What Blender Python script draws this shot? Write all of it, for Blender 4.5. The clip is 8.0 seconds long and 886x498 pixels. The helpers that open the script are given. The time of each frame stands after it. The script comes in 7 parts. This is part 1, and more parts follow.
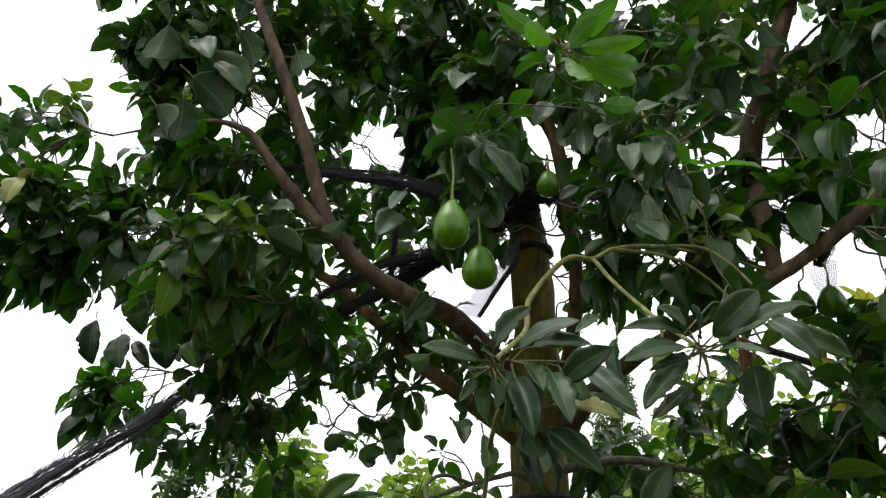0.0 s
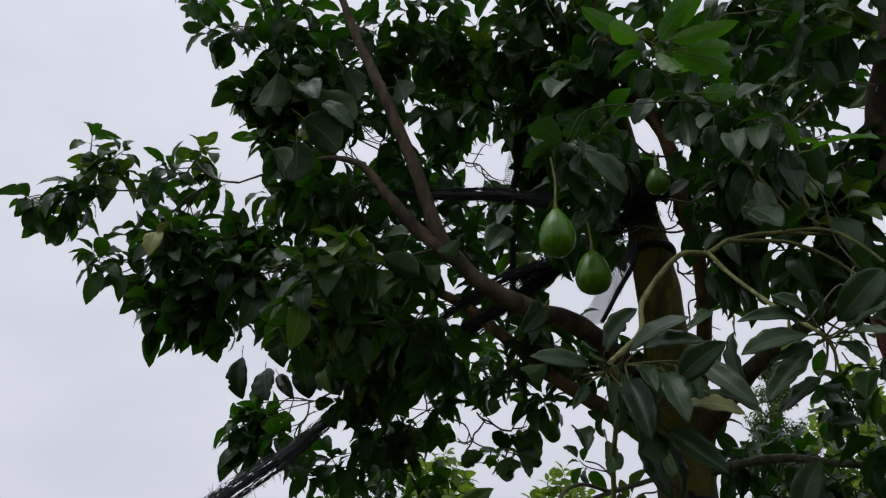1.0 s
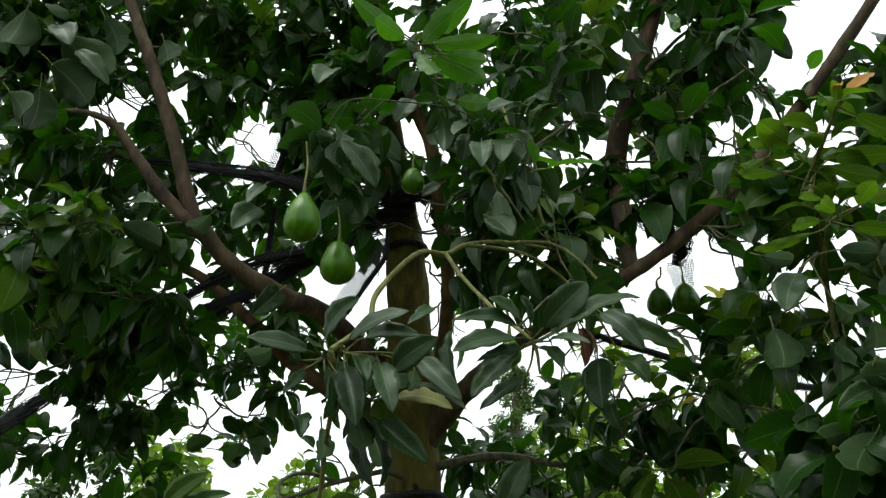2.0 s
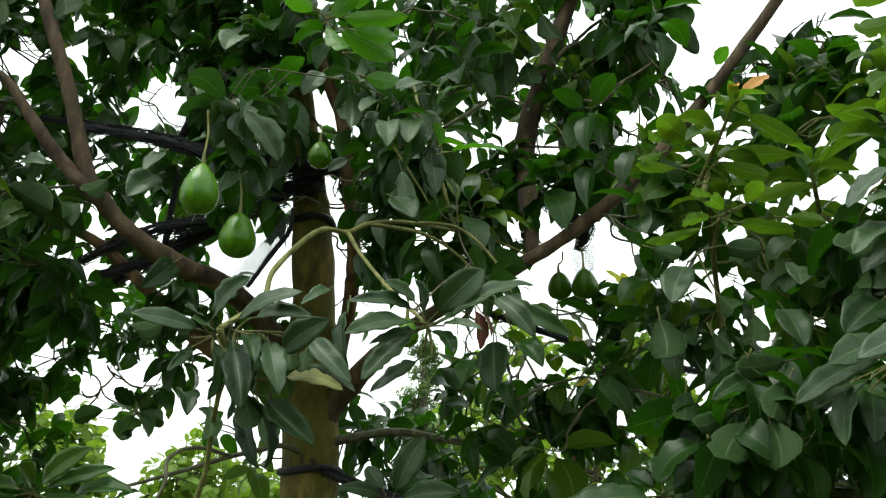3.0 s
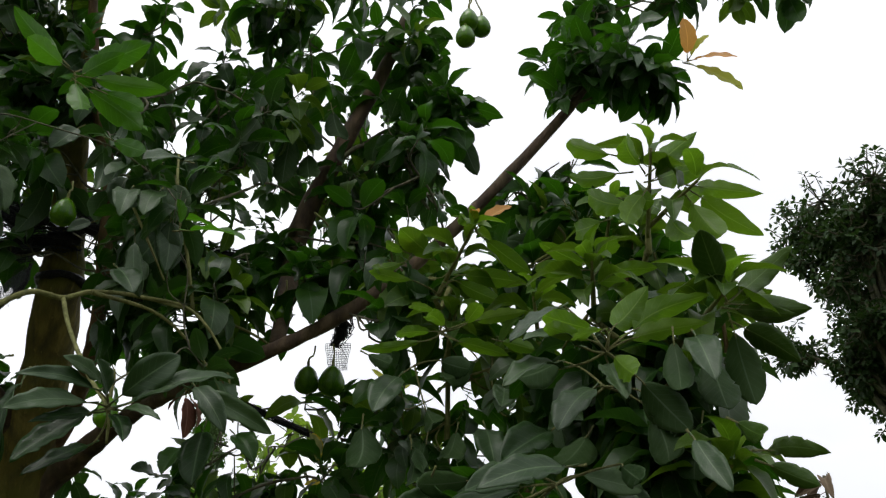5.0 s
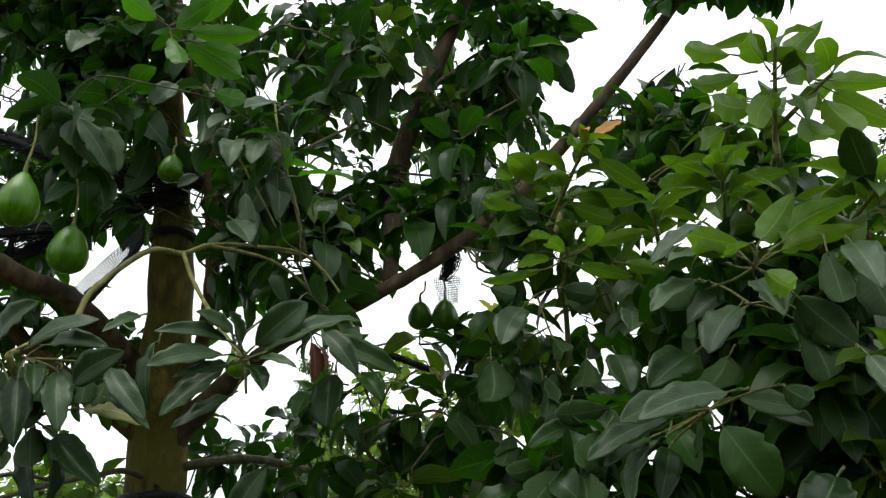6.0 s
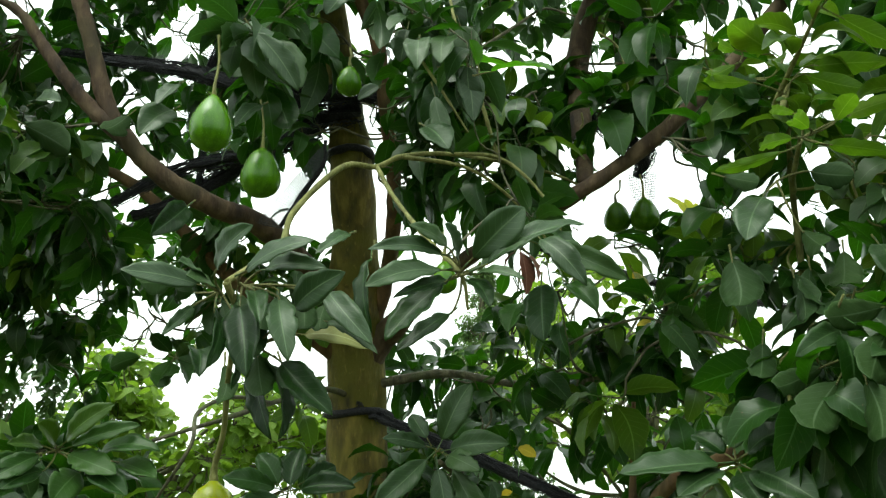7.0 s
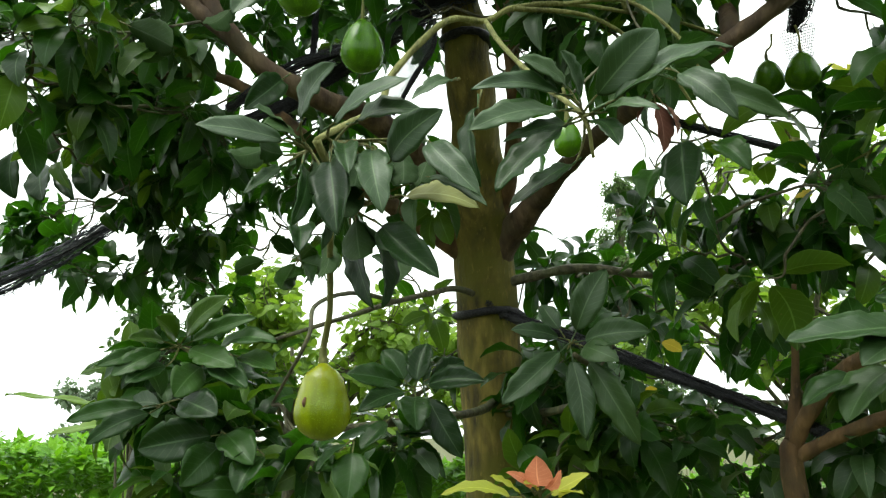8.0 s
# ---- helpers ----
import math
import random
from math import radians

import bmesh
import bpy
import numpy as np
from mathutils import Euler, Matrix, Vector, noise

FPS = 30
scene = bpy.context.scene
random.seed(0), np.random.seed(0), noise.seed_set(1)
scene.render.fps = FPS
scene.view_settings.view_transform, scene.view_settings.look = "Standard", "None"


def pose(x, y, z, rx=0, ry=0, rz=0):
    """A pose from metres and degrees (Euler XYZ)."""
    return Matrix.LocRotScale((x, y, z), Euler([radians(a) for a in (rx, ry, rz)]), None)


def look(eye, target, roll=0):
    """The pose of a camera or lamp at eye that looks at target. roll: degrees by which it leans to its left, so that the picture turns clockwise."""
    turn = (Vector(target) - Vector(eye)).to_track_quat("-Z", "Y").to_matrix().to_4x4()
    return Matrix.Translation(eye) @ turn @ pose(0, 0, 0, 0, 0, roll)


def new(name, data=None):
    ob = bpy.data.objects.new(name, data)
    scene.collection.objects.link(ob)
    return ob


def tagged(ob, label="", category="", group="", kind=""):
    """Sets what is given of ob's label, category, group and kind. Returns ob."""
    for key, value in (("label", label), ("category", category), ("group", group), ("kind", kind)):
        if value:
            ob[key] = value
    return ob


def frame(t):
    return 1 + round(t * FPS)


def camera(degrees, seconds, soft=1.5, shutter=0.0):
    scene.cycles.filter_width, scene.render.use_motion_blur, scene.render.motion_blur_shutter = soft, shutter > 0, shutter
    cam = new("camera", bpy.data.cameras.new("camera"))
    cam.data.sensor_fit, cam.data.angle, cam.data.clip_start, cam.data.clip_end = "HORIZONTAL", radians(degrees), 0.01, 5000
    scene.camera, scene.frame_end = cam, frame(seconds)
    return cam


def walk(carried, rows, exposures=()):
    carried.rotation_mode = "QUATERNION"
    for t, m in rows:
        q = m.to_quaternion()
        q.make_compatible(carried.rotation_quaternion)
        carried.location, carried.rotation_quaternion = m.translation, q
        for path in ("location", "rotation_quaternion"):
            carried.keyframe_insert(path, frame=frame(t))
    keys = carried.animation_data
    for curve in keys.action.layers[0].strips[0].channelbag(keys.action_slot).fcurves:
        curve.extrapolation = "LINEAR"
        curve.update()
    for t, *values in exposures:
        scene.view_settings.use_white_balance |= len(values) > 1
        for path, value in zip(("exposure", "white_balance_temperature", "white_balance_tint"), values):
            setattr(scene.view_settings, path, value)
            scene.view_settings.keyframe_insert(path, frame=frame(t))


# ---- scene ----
cam = camera(56.8, 8.0, 1.3)
PATH = [
    (0, (-0.034, -0.131, 1.657), (-0.01, 1.685, 2.495), 2.2),
    (0.5, (-0.01, -0.153, 1.652), (-0.257, 1.64, 2.502), 1.7),
    (1, (0.016, -0.147, 1.65), (-0.281, 1.633, 2.512), 0.7),
    (1.5, (0.055, -0.135, 1.647), (0.014, 1.666, 2.516), 0.0),
    (2, (0.085, -0.13, 1.642), (0.324, 1.664, 2.492), -0.2),
    (2.2, (0.095, -0.126, 1.641), (0.4, 1.663, 2.481), -0.3),
    (3.3, (0.124, -0.143, 1.663), (0.605, 1.635, 2.444), 0.2),
    (3.5, (0.137, -0.138, 1.644), (0.646, 1.623, 2.442), 0.8),
    (4, (0.203, -0.151, 1.65), (0.807, 1.576, 2.458), 1.7),
    (4.5, (0.269, -0.204, 1.666), (1.021, 1.394, 2.605), 2.1),
    (4.7, (0.275, -0.223, 1.671), (1.073, 1.311, 2.676), 2.0),
    (5.8, (0.262, -0.162, 1.691), (1.01, 1.491, 2.532), -0.7),
    (6, (0.242, -0.153, 1.7), (0.896, 1.548, 2.523), -0.2),
    (6.5, (0.198, -0.091, 1.72), (0.645, 1.733, 2.41), 0.0),
    (7, (0.182, -0.001, 1.739), (0.498, 1.874, 2.358), -0.2),
    (7.5, (0.161, 0.107, 1.722), (0.35, 2.014, 2.293), -1.1),
    (8, (0.225, 0.165, 1.693), (0.217, 2.116, 2.135), -0.6),
]
walk(cam, [(t, look(eye, target, roll)) for t, eye, target, roll in PATH],
     [(0.0, 0.3, 6500, 10), (0.4, 0.0, 6350, 11), (0.6, -0.85, 6100, 13), (1.0, -0.95, 6100, 13), (1.4, -0.3, 6300, 11), (1.7, -0.1, 6450, 4), (2.2, 0.08, 6500, -3),
      (3.5, 0.72, 6600, -4), (4.3, 0.76, 6600, -2), (4.5, 0.25, 6550, 4), (4.7, -0.35, 6500, 8), (5.8, -0.15, 6500, 6), (6.5, 0.66, 6600, -9), (7.2, 0.84, 6650, -10), (8.0, 0.9, 6650, -5)])

# ---- light ----
world = bpy.data.worlds.new("overcast_sky")
scene.world = world
world.use_nodes = True
wn, wl = world.node_tree.nodes, world.node_tree.links
wn.clear()
w_out = wn.new("ShaderNodeOutputWorld")
w_bg = wn.new("ShaderNodeBackground")
w_sky = wn.new("ShaderNodeTexSky")
w_sky.sky_type = "NISHITA"
w_sky.sun_disc = False
w_sky.sun_elevation = radians(70)
w_sky.sun_rotation = radians(-110)
w_co = wn.new("ShaderNodeTexCoord")
w_map = wn.new("ShaderNodeMapping")
w_map.inputs["Scale"].default_value = (1.0, 1.0, 2.2)
w_noise = wn.new("ShaderNodeTexNoise")
w_noise.inputs["Scale"].default_value = 2.1
w_noise.inputs["Detail"].default_value = 5
w_ramp = wn.new("ShaderNodeValToRGB")
w_ramp.color_ramp.elements[0].position = 0.3
w_ramp.color_ramp.elements[0].color = (0.80, 0.80, 0.85, 1)
w_ramp.color_ramp.elements[1].position = 0.72
w_ramp.color_ramp.elements[1].color = (1.0, 1.0, 1.01, 1)
w_dim = wn.new("ShaderNodeMix")
w_dim.data_type = "RGBA"
w_dim.blend_type = "MULTIPLY"
w_dim.inputs["Factor"].default_value = 1.0
w_dim.inputs["B"].default_value = (0.1, 0.1, 0.1, 1)
w_mix = wn.new("ShaderNodeMix")
w_mix.data_type = "RGBA"
w_mix.inputs["Factor"].default_value = 0.93
wl.new(w_co.outputs["Generated"], w_map.inputs["Vector"])
wl.new(w_map.outputs["Vector"], w_noise.inputs["Vector"])
wl.new(w_noise.outputs["Fac"], w_ramp.inputs["Fac"])
wl.new(w_sky.outputs["Color"], w_dim.inputs["A"])
wl.new(w_dim.outputs["Result"], w_mix.inputs["A"])
wl.new(w_ramp.outputs["Color"], w_mix.inputs["B"])
w_part = wn.new("ShaderNodeSeparateXYZ")
w_rise = wn.new("ShaderNodeMapRange")
w_rise.inputs["From Min"].default_value, w_rise.inputs["From Max"].default_value = 0.0, 1.0
w_rise.inputs["To Min"].default_value, w_rise.inputs["To Max"].default_value = 1.46, 1.82
wl.new(w_co.outputs["Generated"], w_part.inputs[0])
wl.new(w_part.outputs["Z"], w_rise.inputs["Value"])
wl.new(w_rise.outputs[0], w_bg.inputs["Strength"])
wl.new(w_mix.outputs["Result"], w_bg.inputs["Color"])
wl.new(w_bg.outputs["Background"], w_out.inputs["Surface"])

sun = new("sun", bpy.data.lights.new("sun", "SUN"))
sun.data.energy = 1.5
sun.data.angle = radians(30)
sun.data.color = (1.0, 0.97, 0.92)
sun.matrix_world = look((-2.5, 0.5, 9.0), (0.0, 1.5, 1.5))


# ---- materials ----
def material(name):
    m = bpy.data.materials.new(name)
    m.use_nodes = True
    return m, m.node_tree.nodes, m.node_tree.links, m.node_tree.nodes["Principled BSDF"]


def ramp_node(nodes, stops):
    r = nodes.new("ShaderNodeValToRGB")
    while len(r.color_ramp.elements) < len(stops):
        r.color_ramp.elements.new(0.5)
    for e, (p, c) in zip(r.color_ramp.elements, stops):
        e.position, e.color = p, (*c, 1)
    return r


def noise_node(nodes, links, co, scale, detail=4):
    n = nodes.new("ShaderNodeTexNoise")
    n.inputs["Scale"].default_value, n.inputs["Detail"].default_value = scale, detail
    links.new(co, n.inputs["Vector"])
    return n


def math_node(nodes, links, op, a, b=None):
    n = nodes.new("ShaderNodeMath")
    n.operation = op
    for k, v in enumerate((a, b)):
        if v is None:
            continue
        if isinstance(v, (int, float)):
            n.inputs[k].default_value = v
        else:
            links.new(v, n.inputs[k])
    return n.outputs[0]


def mix_node(nodes, links, fac, a, b, blend="MIX"):
    n = nodes.new("ShaderNodeMix")
    n.data_type, n.blend_type = "RGBA", blend
    for key, v in (("Factor", fac), ("A", a), ("B", b)):
        if isinstance(v, (int, float)):
            n.inputs[key].default_value = v
        elif isinstance(v, tuple):
            n.inputs[key].default_value = (*v, 1)
        else:
            links.new(v, n.inputs[key])
    return n.outputs["Result"]


def bump_node(nodes, links, height, strength, distance, bsdf):
    b = nodes.new("ShaderNodeBump")
    b.inputs["Strength"].default_value, b.inputs["Distance"].default_value = strength, distance
    links.new(height, b.inputs["Height"])
    links.new(b.outputs["Normal"], bsdf.inputs["Normal"])


def leaf_material(name, dark, mid, light, glow, rough=0.38, through_share=0.3, blotch=0.25, sheen=0.22):
    """A leaf: midrib and side veins along its own length, blotches, and light that shines through it."""
    m, nodes, links, bsdf = material(name)
    co = nodes.new("ShaderNodeTexCoord")
    info = nodes.new("ShaderNodeObjectInfo")
    geo = nodes.new("ShaderNodeNewGeometry")
    chance = math_node(nodes, links, "FRACT", math_node(nodes, links, "ADD", info.outputs["Random"], geo.outputs["Random Per Island"]))
    tone = ramp_node(nodes, ((0.0, dark), (0.55, mid), (1.0, light)))
    links.new(chance, tone.inputs["Fac"])
    grain = noise_node(nodes, links, co.outputs["Object"], 55, 5)
    patch = noise_node(nodes, links, co.outputs["Object"], 14, 3)
    col = mix_node(nodes, links, math_node(nodes, links, "MULTIPLY", patch.outputs["Fac"], blotch), tone.outputs["Color"], light)
    split = nodes.new("ShaderNodeSeparateXYZ")
    links.new(co.outputs["UV"], split.inputs[0])
    side = math_node(nodes, links, "ABSOLUTE", math_node(nodes, links, "SUBTRACT", split.outputs[0], 0.5))
    rib = math_node(nodes, links, "LESS_THAN", side, 0.022)
    slant = math_node(nodes, links, "SUBTRACT", split.outputs[1], math_node(nodes, links, "MULTIPLY", side, 0.45))
    wave = math_node(nodes, links, "FRACT", math_node(nodes, links, "MULTIPLY", slant, 9.0))
    vein = math_node(nodes, links, "LESS_THAN", wave, 0.1)
    pale = tuple(min(1.0, v * 1.5 + 0.035) for v in light)
    col = mix_node(nodes, links, math_node(nodes, links, "MULTIPLY", vein, 0.25), col, pale)
    col = mix_node(nodes, links, math_node(nodes, links, "MULTIPLY", rib, 0.75), col, pale)
    rim = math_node(nodes, links, "GREATER_THAN", side, 0.475)
    col = mix_node(nodes, links, math_node(nodes, links, "MULTIPLY", rim, 0.4), col, pale)
    fleck = noise_node(nodes, links, co.outputs["Object"], 130, 2)
    brown = ramp_node(nodes, ((0.70, (0, 0, 0)), (0.74, (1, 1, 1))))
    links.new(fleck.outputs["Fac"], brown.inputs["Fac"])
    col = mix_node(nodes, links, math_node(nodes, links, "MULTIPLY", brown.outputs["Color"], 0.7), col, (0.10, 0.075, 0.03))
    links.new(col, bsdf.inputs["Base Color"])
    gloss = math_node(nodes, links, "ADD", math_node(nodes, links, "MULTIPLY", grain.outputs["Fac"], 0.25), rough - 0.12)
    links.new(gloss, bsdf.inputs["Roughness"])
    bsdf.inputs["Specular IOR Level"].default_value = sheen
    height = math_node(nodes, links, "ADD", math_node(nodes, links, "MULTIPLY", math_node(nodes, links, "ADD", vein, rib), -0.5), grain.outputs["Fac"])
    bump_node(nodes, links, height, 0.2, 0.002, bsdf)
    tl = nodes.new("ShaderNodeBsdfTranslucent")
    links.new(mix_node(nodes, links, 0.75, col, glow), tl.inputs["Color"])
    mix = nodes.new("ShaderNodeMixShader")
    mix.inputs[0].default_value = through_share
    links.new(bsdf.outputs[0], mix.inputs[1])
    links.new(tl.outputs[0], mix.inputs[2])
    links.new(mix.outputs[0], nodes["Material Output"].inputs["Surface"])
    return m


# Mature leaf, its base darkened for the shade inside the crown.
LEAF = leaf_material("mature_shaded_leaf", (0.0048, 0.0165, 0.0032), (0.0092, 0.0300, 0.0046), (0.0240, 0.0680, 0.0075), (0.0600, 0.2250, 0.0040), 0.33, 0.28)
# Paler copy of LEAF: sky light on near leaves is put into its colour.
LEAF_GREY = leaf_material("sky_paled_leaf", (0.0125, 0.0360, 0.0090), (0.0225, 0.0545, 0.0135), (0.0400, 0.0820, 0.0200), (0.0514, 0.1706, 0.0088), 0.42, 0.18, sheen=0.36)
LEAF_UNDER = leaf_material("leaf_underside", (0.014, 0.036, 0.008), (0.021, 0.047, 0.011), (0.032, 0.064, 0.016), (0.06, 0.21, 0.006), 0.6, 0.28, sheen=0.15)
LEAF_MID = leaf_material("full_grown_leaf", (0.014, 0.045, 0.008), (0.024, 0.066, 0.010), (0.042, 0.095, 0.016), (0.10, 0.26, 0.009), 0.36, 0.25)
LEAF_FRESH = leaf_material("fresh_leaf", (0.045, 0.105, 0.007), (0.074, 0.155, 0.010), (0.125, 0.215, 0.017), (0.175, 0.370, 0.011), 0.38, 0.38)
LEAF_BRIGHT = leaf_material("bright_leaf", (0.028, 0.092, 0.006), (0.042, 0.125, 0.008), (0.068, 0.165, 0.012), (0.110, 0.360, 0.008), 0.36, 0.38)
LEAF_YOUNG = leaf_material("young_leaf", (0.0210, 0.0525, 0.0061), (0.0363, 0.0805, 0.0082), (0.0646, 0.1226, 0.0122), (0.1453, 0.2802, 0.0102), 0.36, 0.3)
LEAF_OLD = leaf_material("old_yellow_leaf", (0.42, 0.30, 0.02), (0.52, 0.38, 0.025), (0.60, 0.46, 0.06), (0.75, 0.60, 0.05), 0.45, 0.4)
LEAF_PINK = leaf_material("young_red_leaf", (0.40, 0.11, 0.07), (0.48, 0.16, 0.09), (0.62, 0.30, 0.18), (0.8, 0.3, 0.16), 0.4, 0.45)
LEAF_ORANGE = leaf_material("new_leaf", (0.42, 0.17, 0.06), (0.55, 0.27, 0.07), (0.62, 0.36, 0.10), (0.85, 0.42, 0.10), 0.4, 0.45)
LEAF_GOLD = leaf_material("golden_new_leaf", (0.2160, 0.2520, 0.0270), (0.2880, 0.3240, 0.0450), (0.3780, 0.3780, 0.0630), (0.5400, 0.5580, 0.0450), 0.4, 0.45)
LEAF_YELLOW = leaf_material("yellowing_leaf", (0.2380, 0.2550, 0.0680), (0.2890, 0.3060, 0.1020), (0.3570, 0.3740, 0.1530), (0.3400, 0.3570, 0.0510), 0.45, 0.3)
LEAF_DEAD = leaf_material("withered_leaf", (0.12, 0.045, 0.03), (0.18, 0.078, 0.055), (0.25, 0.125, 0.09), (0.2, 0.07, 0.03), 0.6, 0.15)
LEAF_HEDGE = leaf_material("hedge_leaf", (0.050, 0.140, 0.008), (0.098, 0.240, 0.013), (0.165, 0.340, 0.024), (0.1980, 0.4500, 0.0090), 0.42, 0.35)
LEAF_LIME = leaf_material("lime_leaf", (0.07, 0.135, 0.018), (0.12, 0.205, 0.025), (0.19, 0.29, 0.045), (0.28, 0.46, 0.03), 0.5, 0.42)
LEAF_FAR = leaf_material("far_leaf", (0.0180, 0.0450, 0.0144), (0.0315, 0.0675, 0.0180), (0.0540, 0.0990, 0.0270), (0.0900, 0.1980, 0.0180), 0.55, 0.25)

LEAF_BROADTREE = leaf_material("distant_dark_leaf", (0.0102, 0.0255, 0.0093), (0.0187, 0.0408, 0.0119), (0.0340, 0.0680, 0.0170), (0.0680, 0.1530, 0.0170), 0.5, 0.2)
LEAF_FINE = leaf_material("fine_distant_leaf", (0.05, 0.095, 0.025), (0.08, 0.14, 0.04), (0.12, 0.19, 0.06), (0.16, 0.3, 0.05), 0.55, 0.3)
LEAF_DRY = leaf_material("dry_leaf", (0.06, 0.04, 0.022), (0.11, 0.075, 0.045), (0.17, 0.125, 0.08), (0.16, 0.1, 0.05), 0.7, 0.2)
# Haze of distance is put into this paler leaf colour.
LEAF_HAZE = leaf_material("haze_tinted_leaf", (0.09, 0.13, 0.08), (0.12, 0.17, 0.10), (0.16, 0.21, 0.13), (0.16, 0.26, 0.1), 0.6, 0.25)


def bark_material(name, dark, mid, light, moss, moss_share, scale=1.0):
    m, nodes, links, bsdf = material(name)
    co = nodes.new("ShaderNodeTexCoord")
    stretch = nodes.new("ShaderNodeMapping")
    stretch.inputs["Scale"].default_value = (1, 1, 0.35)
    links.new(co.outputs["Object"], stretch.inputs["Vector"])
    a = noise_node(nodes, links, stretch.outputs[0], 28 * scale, 8)
    b = noise_node(nodes, links, co.outputs["Object"], 7 * scale, 4)
    c = noise_node(nodes, links, stretch.outputs[0], 95 * scale, 6)
    tone = ramp_node(nodes, ((0.3, dark), (0.5, mid), (0.72, light)))
    links.new(a.outputs["Fac"], tone.inputs["Fac"])
    where = ramp_node(nodes, ((0.48, (0, 0, 0)), (0.62, (1, 1, 1))))
    links.new(b.outputs["Fac"], where.inputs["Fac"])
    col = mix_node(nodes, links, math_node(nodes, links, "MULTIPLY", where.outputs["Color"], moss_share), tone.outputs["Color"], moss)
    spots = ramp_node(nodes, ((0.62, (0, 0, 0)), (0.7, (1, 1, 1))))
    links.new(c.outputs["Fac"], spots.inputs["Fac"])
    col = mix_node(nodes, links, math_node(nodes, links, "MULTIPLY", spots.outputs["Color"], 0.5), col, light)
    links.new(col, bsdf.inputs["Base Color"])
    bsdf.inputs["Roughness"].default_value = 0.85
    bump_node(nodes, links, math_node(nodes, links, "ADD", a.outputs["Fac"], c.outputs["Fac"]), 0.8, 0.006, bsdf)
    return m


BARK = bark_material("mossy_bark", (0.024, 0.019, 0.004), (0.094, 0.074, 0.009), (0.22, 0.17, 0.032), (0.096, 0.090, 0.006), 0.9)
BARK_BROWN = bark_material("brown_bark", (0.018, 0.010, 0.006), (0.058, 0.034, 0.017), (0.135, 0.092, 0.05), (0.055, 0.045, 0.016), 0.55)
BARK_RED = bark_material("red_bark", (0.030, 0.017, 0.006), (0.085, 0.046, 0.015), (0.17, 0.10, 0.04), (0.08, 0.06, 0.02), 0.45)
TWIG = bark_material("green_twig", (0.07, 0.072, 0.02), (0.145, 0.148, 0.04), (0.24, 0.235, 0.085), (0.11, 0.115, 0.03), 0.5, 2.0)
TWIG_DARK = bark_material("dark_twig", (0.03, 0.028, 0.018), (0.075, 0.07, 0.04), (0.14, 0.13, 0.07), (0.07, 0.09, 0.03), 0.5, 2.0)


def fruit_material(name, dark, light, blush, share):
    m, nodes, links, bsdf = material(name)
    co = nodes.new("ShaderNodeTexCoord")
    streak = nodes.new("ShaderNodeMapping")
    streak.inputs["Scale"].default_value = (1, 1, 0.12)
    links.new(co.outputs["Object"], streak.inputs["Vector"])
    a = noise_node(nodes, links, streak.outputs[0], 60, 4)
    b = noise_node(nodes, links, co.outputs["Object"], 420, 3)
    c = noise_node(nodes, links, co.outputs["Object"], 14, 2)
    tone = ramp_node(nodes, ((0.35, dark), (0.68, light)))
    links.new(a.outputs["Fac"], tone.inputs["Fac"])
    specks = ramp_node(nodes, ((0.6, (0, 0, 0)), (0.66, (1, 1, 1))))
    links.new(b.outputs["Fac"], specks.inputs["Fac"])
    col = mix_node(nodes, links, math_node(nodes, links, "MULTIPLY", c.outputs["Fac"], share), tone.outputs["Color"], blush)
    col = mix_node(nodes, links, math_node(nodes, links, "MULTIPLY", specks.outputs["Color"], 0.25), col, tuple(min(1, v * 1.8 + 0.03) for v in light))
    links.new(col, bsdf.inputs["Base Color"])
    bsdf.inputs["Roughness"].default_value = 0.2
    bsdf.inputs["Specular IOR Level"].default_value = 0.32
    bump_node(nodes, links, math_node(nodes, links, "ADD", b.outputs["Fac"], c.outputs["Fac"]), 0.25, 0.002, bsdf)
    return m


FRUIT = fruit_material("green_avocado_skin", (0.024, 0.088, 0.001), (0.075, 0.195, 0.003), (0.100, 0.215, 0.004), 0.5)
FRUIT_RIPE = fruit_material("yellow_green_avocado_skin", (0.050, 0.125, 0.001), (0.140, 0.235, 0.002), (0.27, 0.235, 0.003), 0.8)


def plain_material(name, a, b, rough, scale, bump=0.4, depth=0.003):
    m, nodes, links, bsdf = material(name)
    co = nodes.new("ShaderNodeTexCoord")
    n = noise_node(nodes, links, co.outputs["Object"], scale, 6)
    tone = ramp_node(nodes, ((0.3, a), (0.7, b)))
    links.new(n.outputs["Fac"], tone.inputs["Fac"])
    links.new(tone.outputs["Color"], bsdf.inputs["Base Color"])
    bsdf.inputs["Roughness"].default_value = rough
    bsdf.inputs["Specular IOR Level"].default_value = 0.22
    bump_node(nodes, links, n.outputs["Fac"], bump, depth, bsdf)
    return m


NET = plain_material("black_shade_net", (0.006, 0.006, 0.008), (0.03, 0.03, 0.035), 0.55, 160, 0.9, 0.004)
NET_PALE = plain_material("pale_shade_net", (0.014, 0.015, 0.02), (0.07, 0.074, 0.09), 0.5, 200, 0.8, 0.003)
SCAR = plain_material("brown_scar", (0.06, 0.03, 0.015), (0.16, 0.09, 0.05), 0.8, 180)
SOIL = plain_material("grassy_soil", (0.05, 0.07, 0.02), (0.11, 0.10, 0.05), 0.95, 3.0, 0.6, 0.05)


# ---- shapes ----
UP = Vector((0, 0, 1))


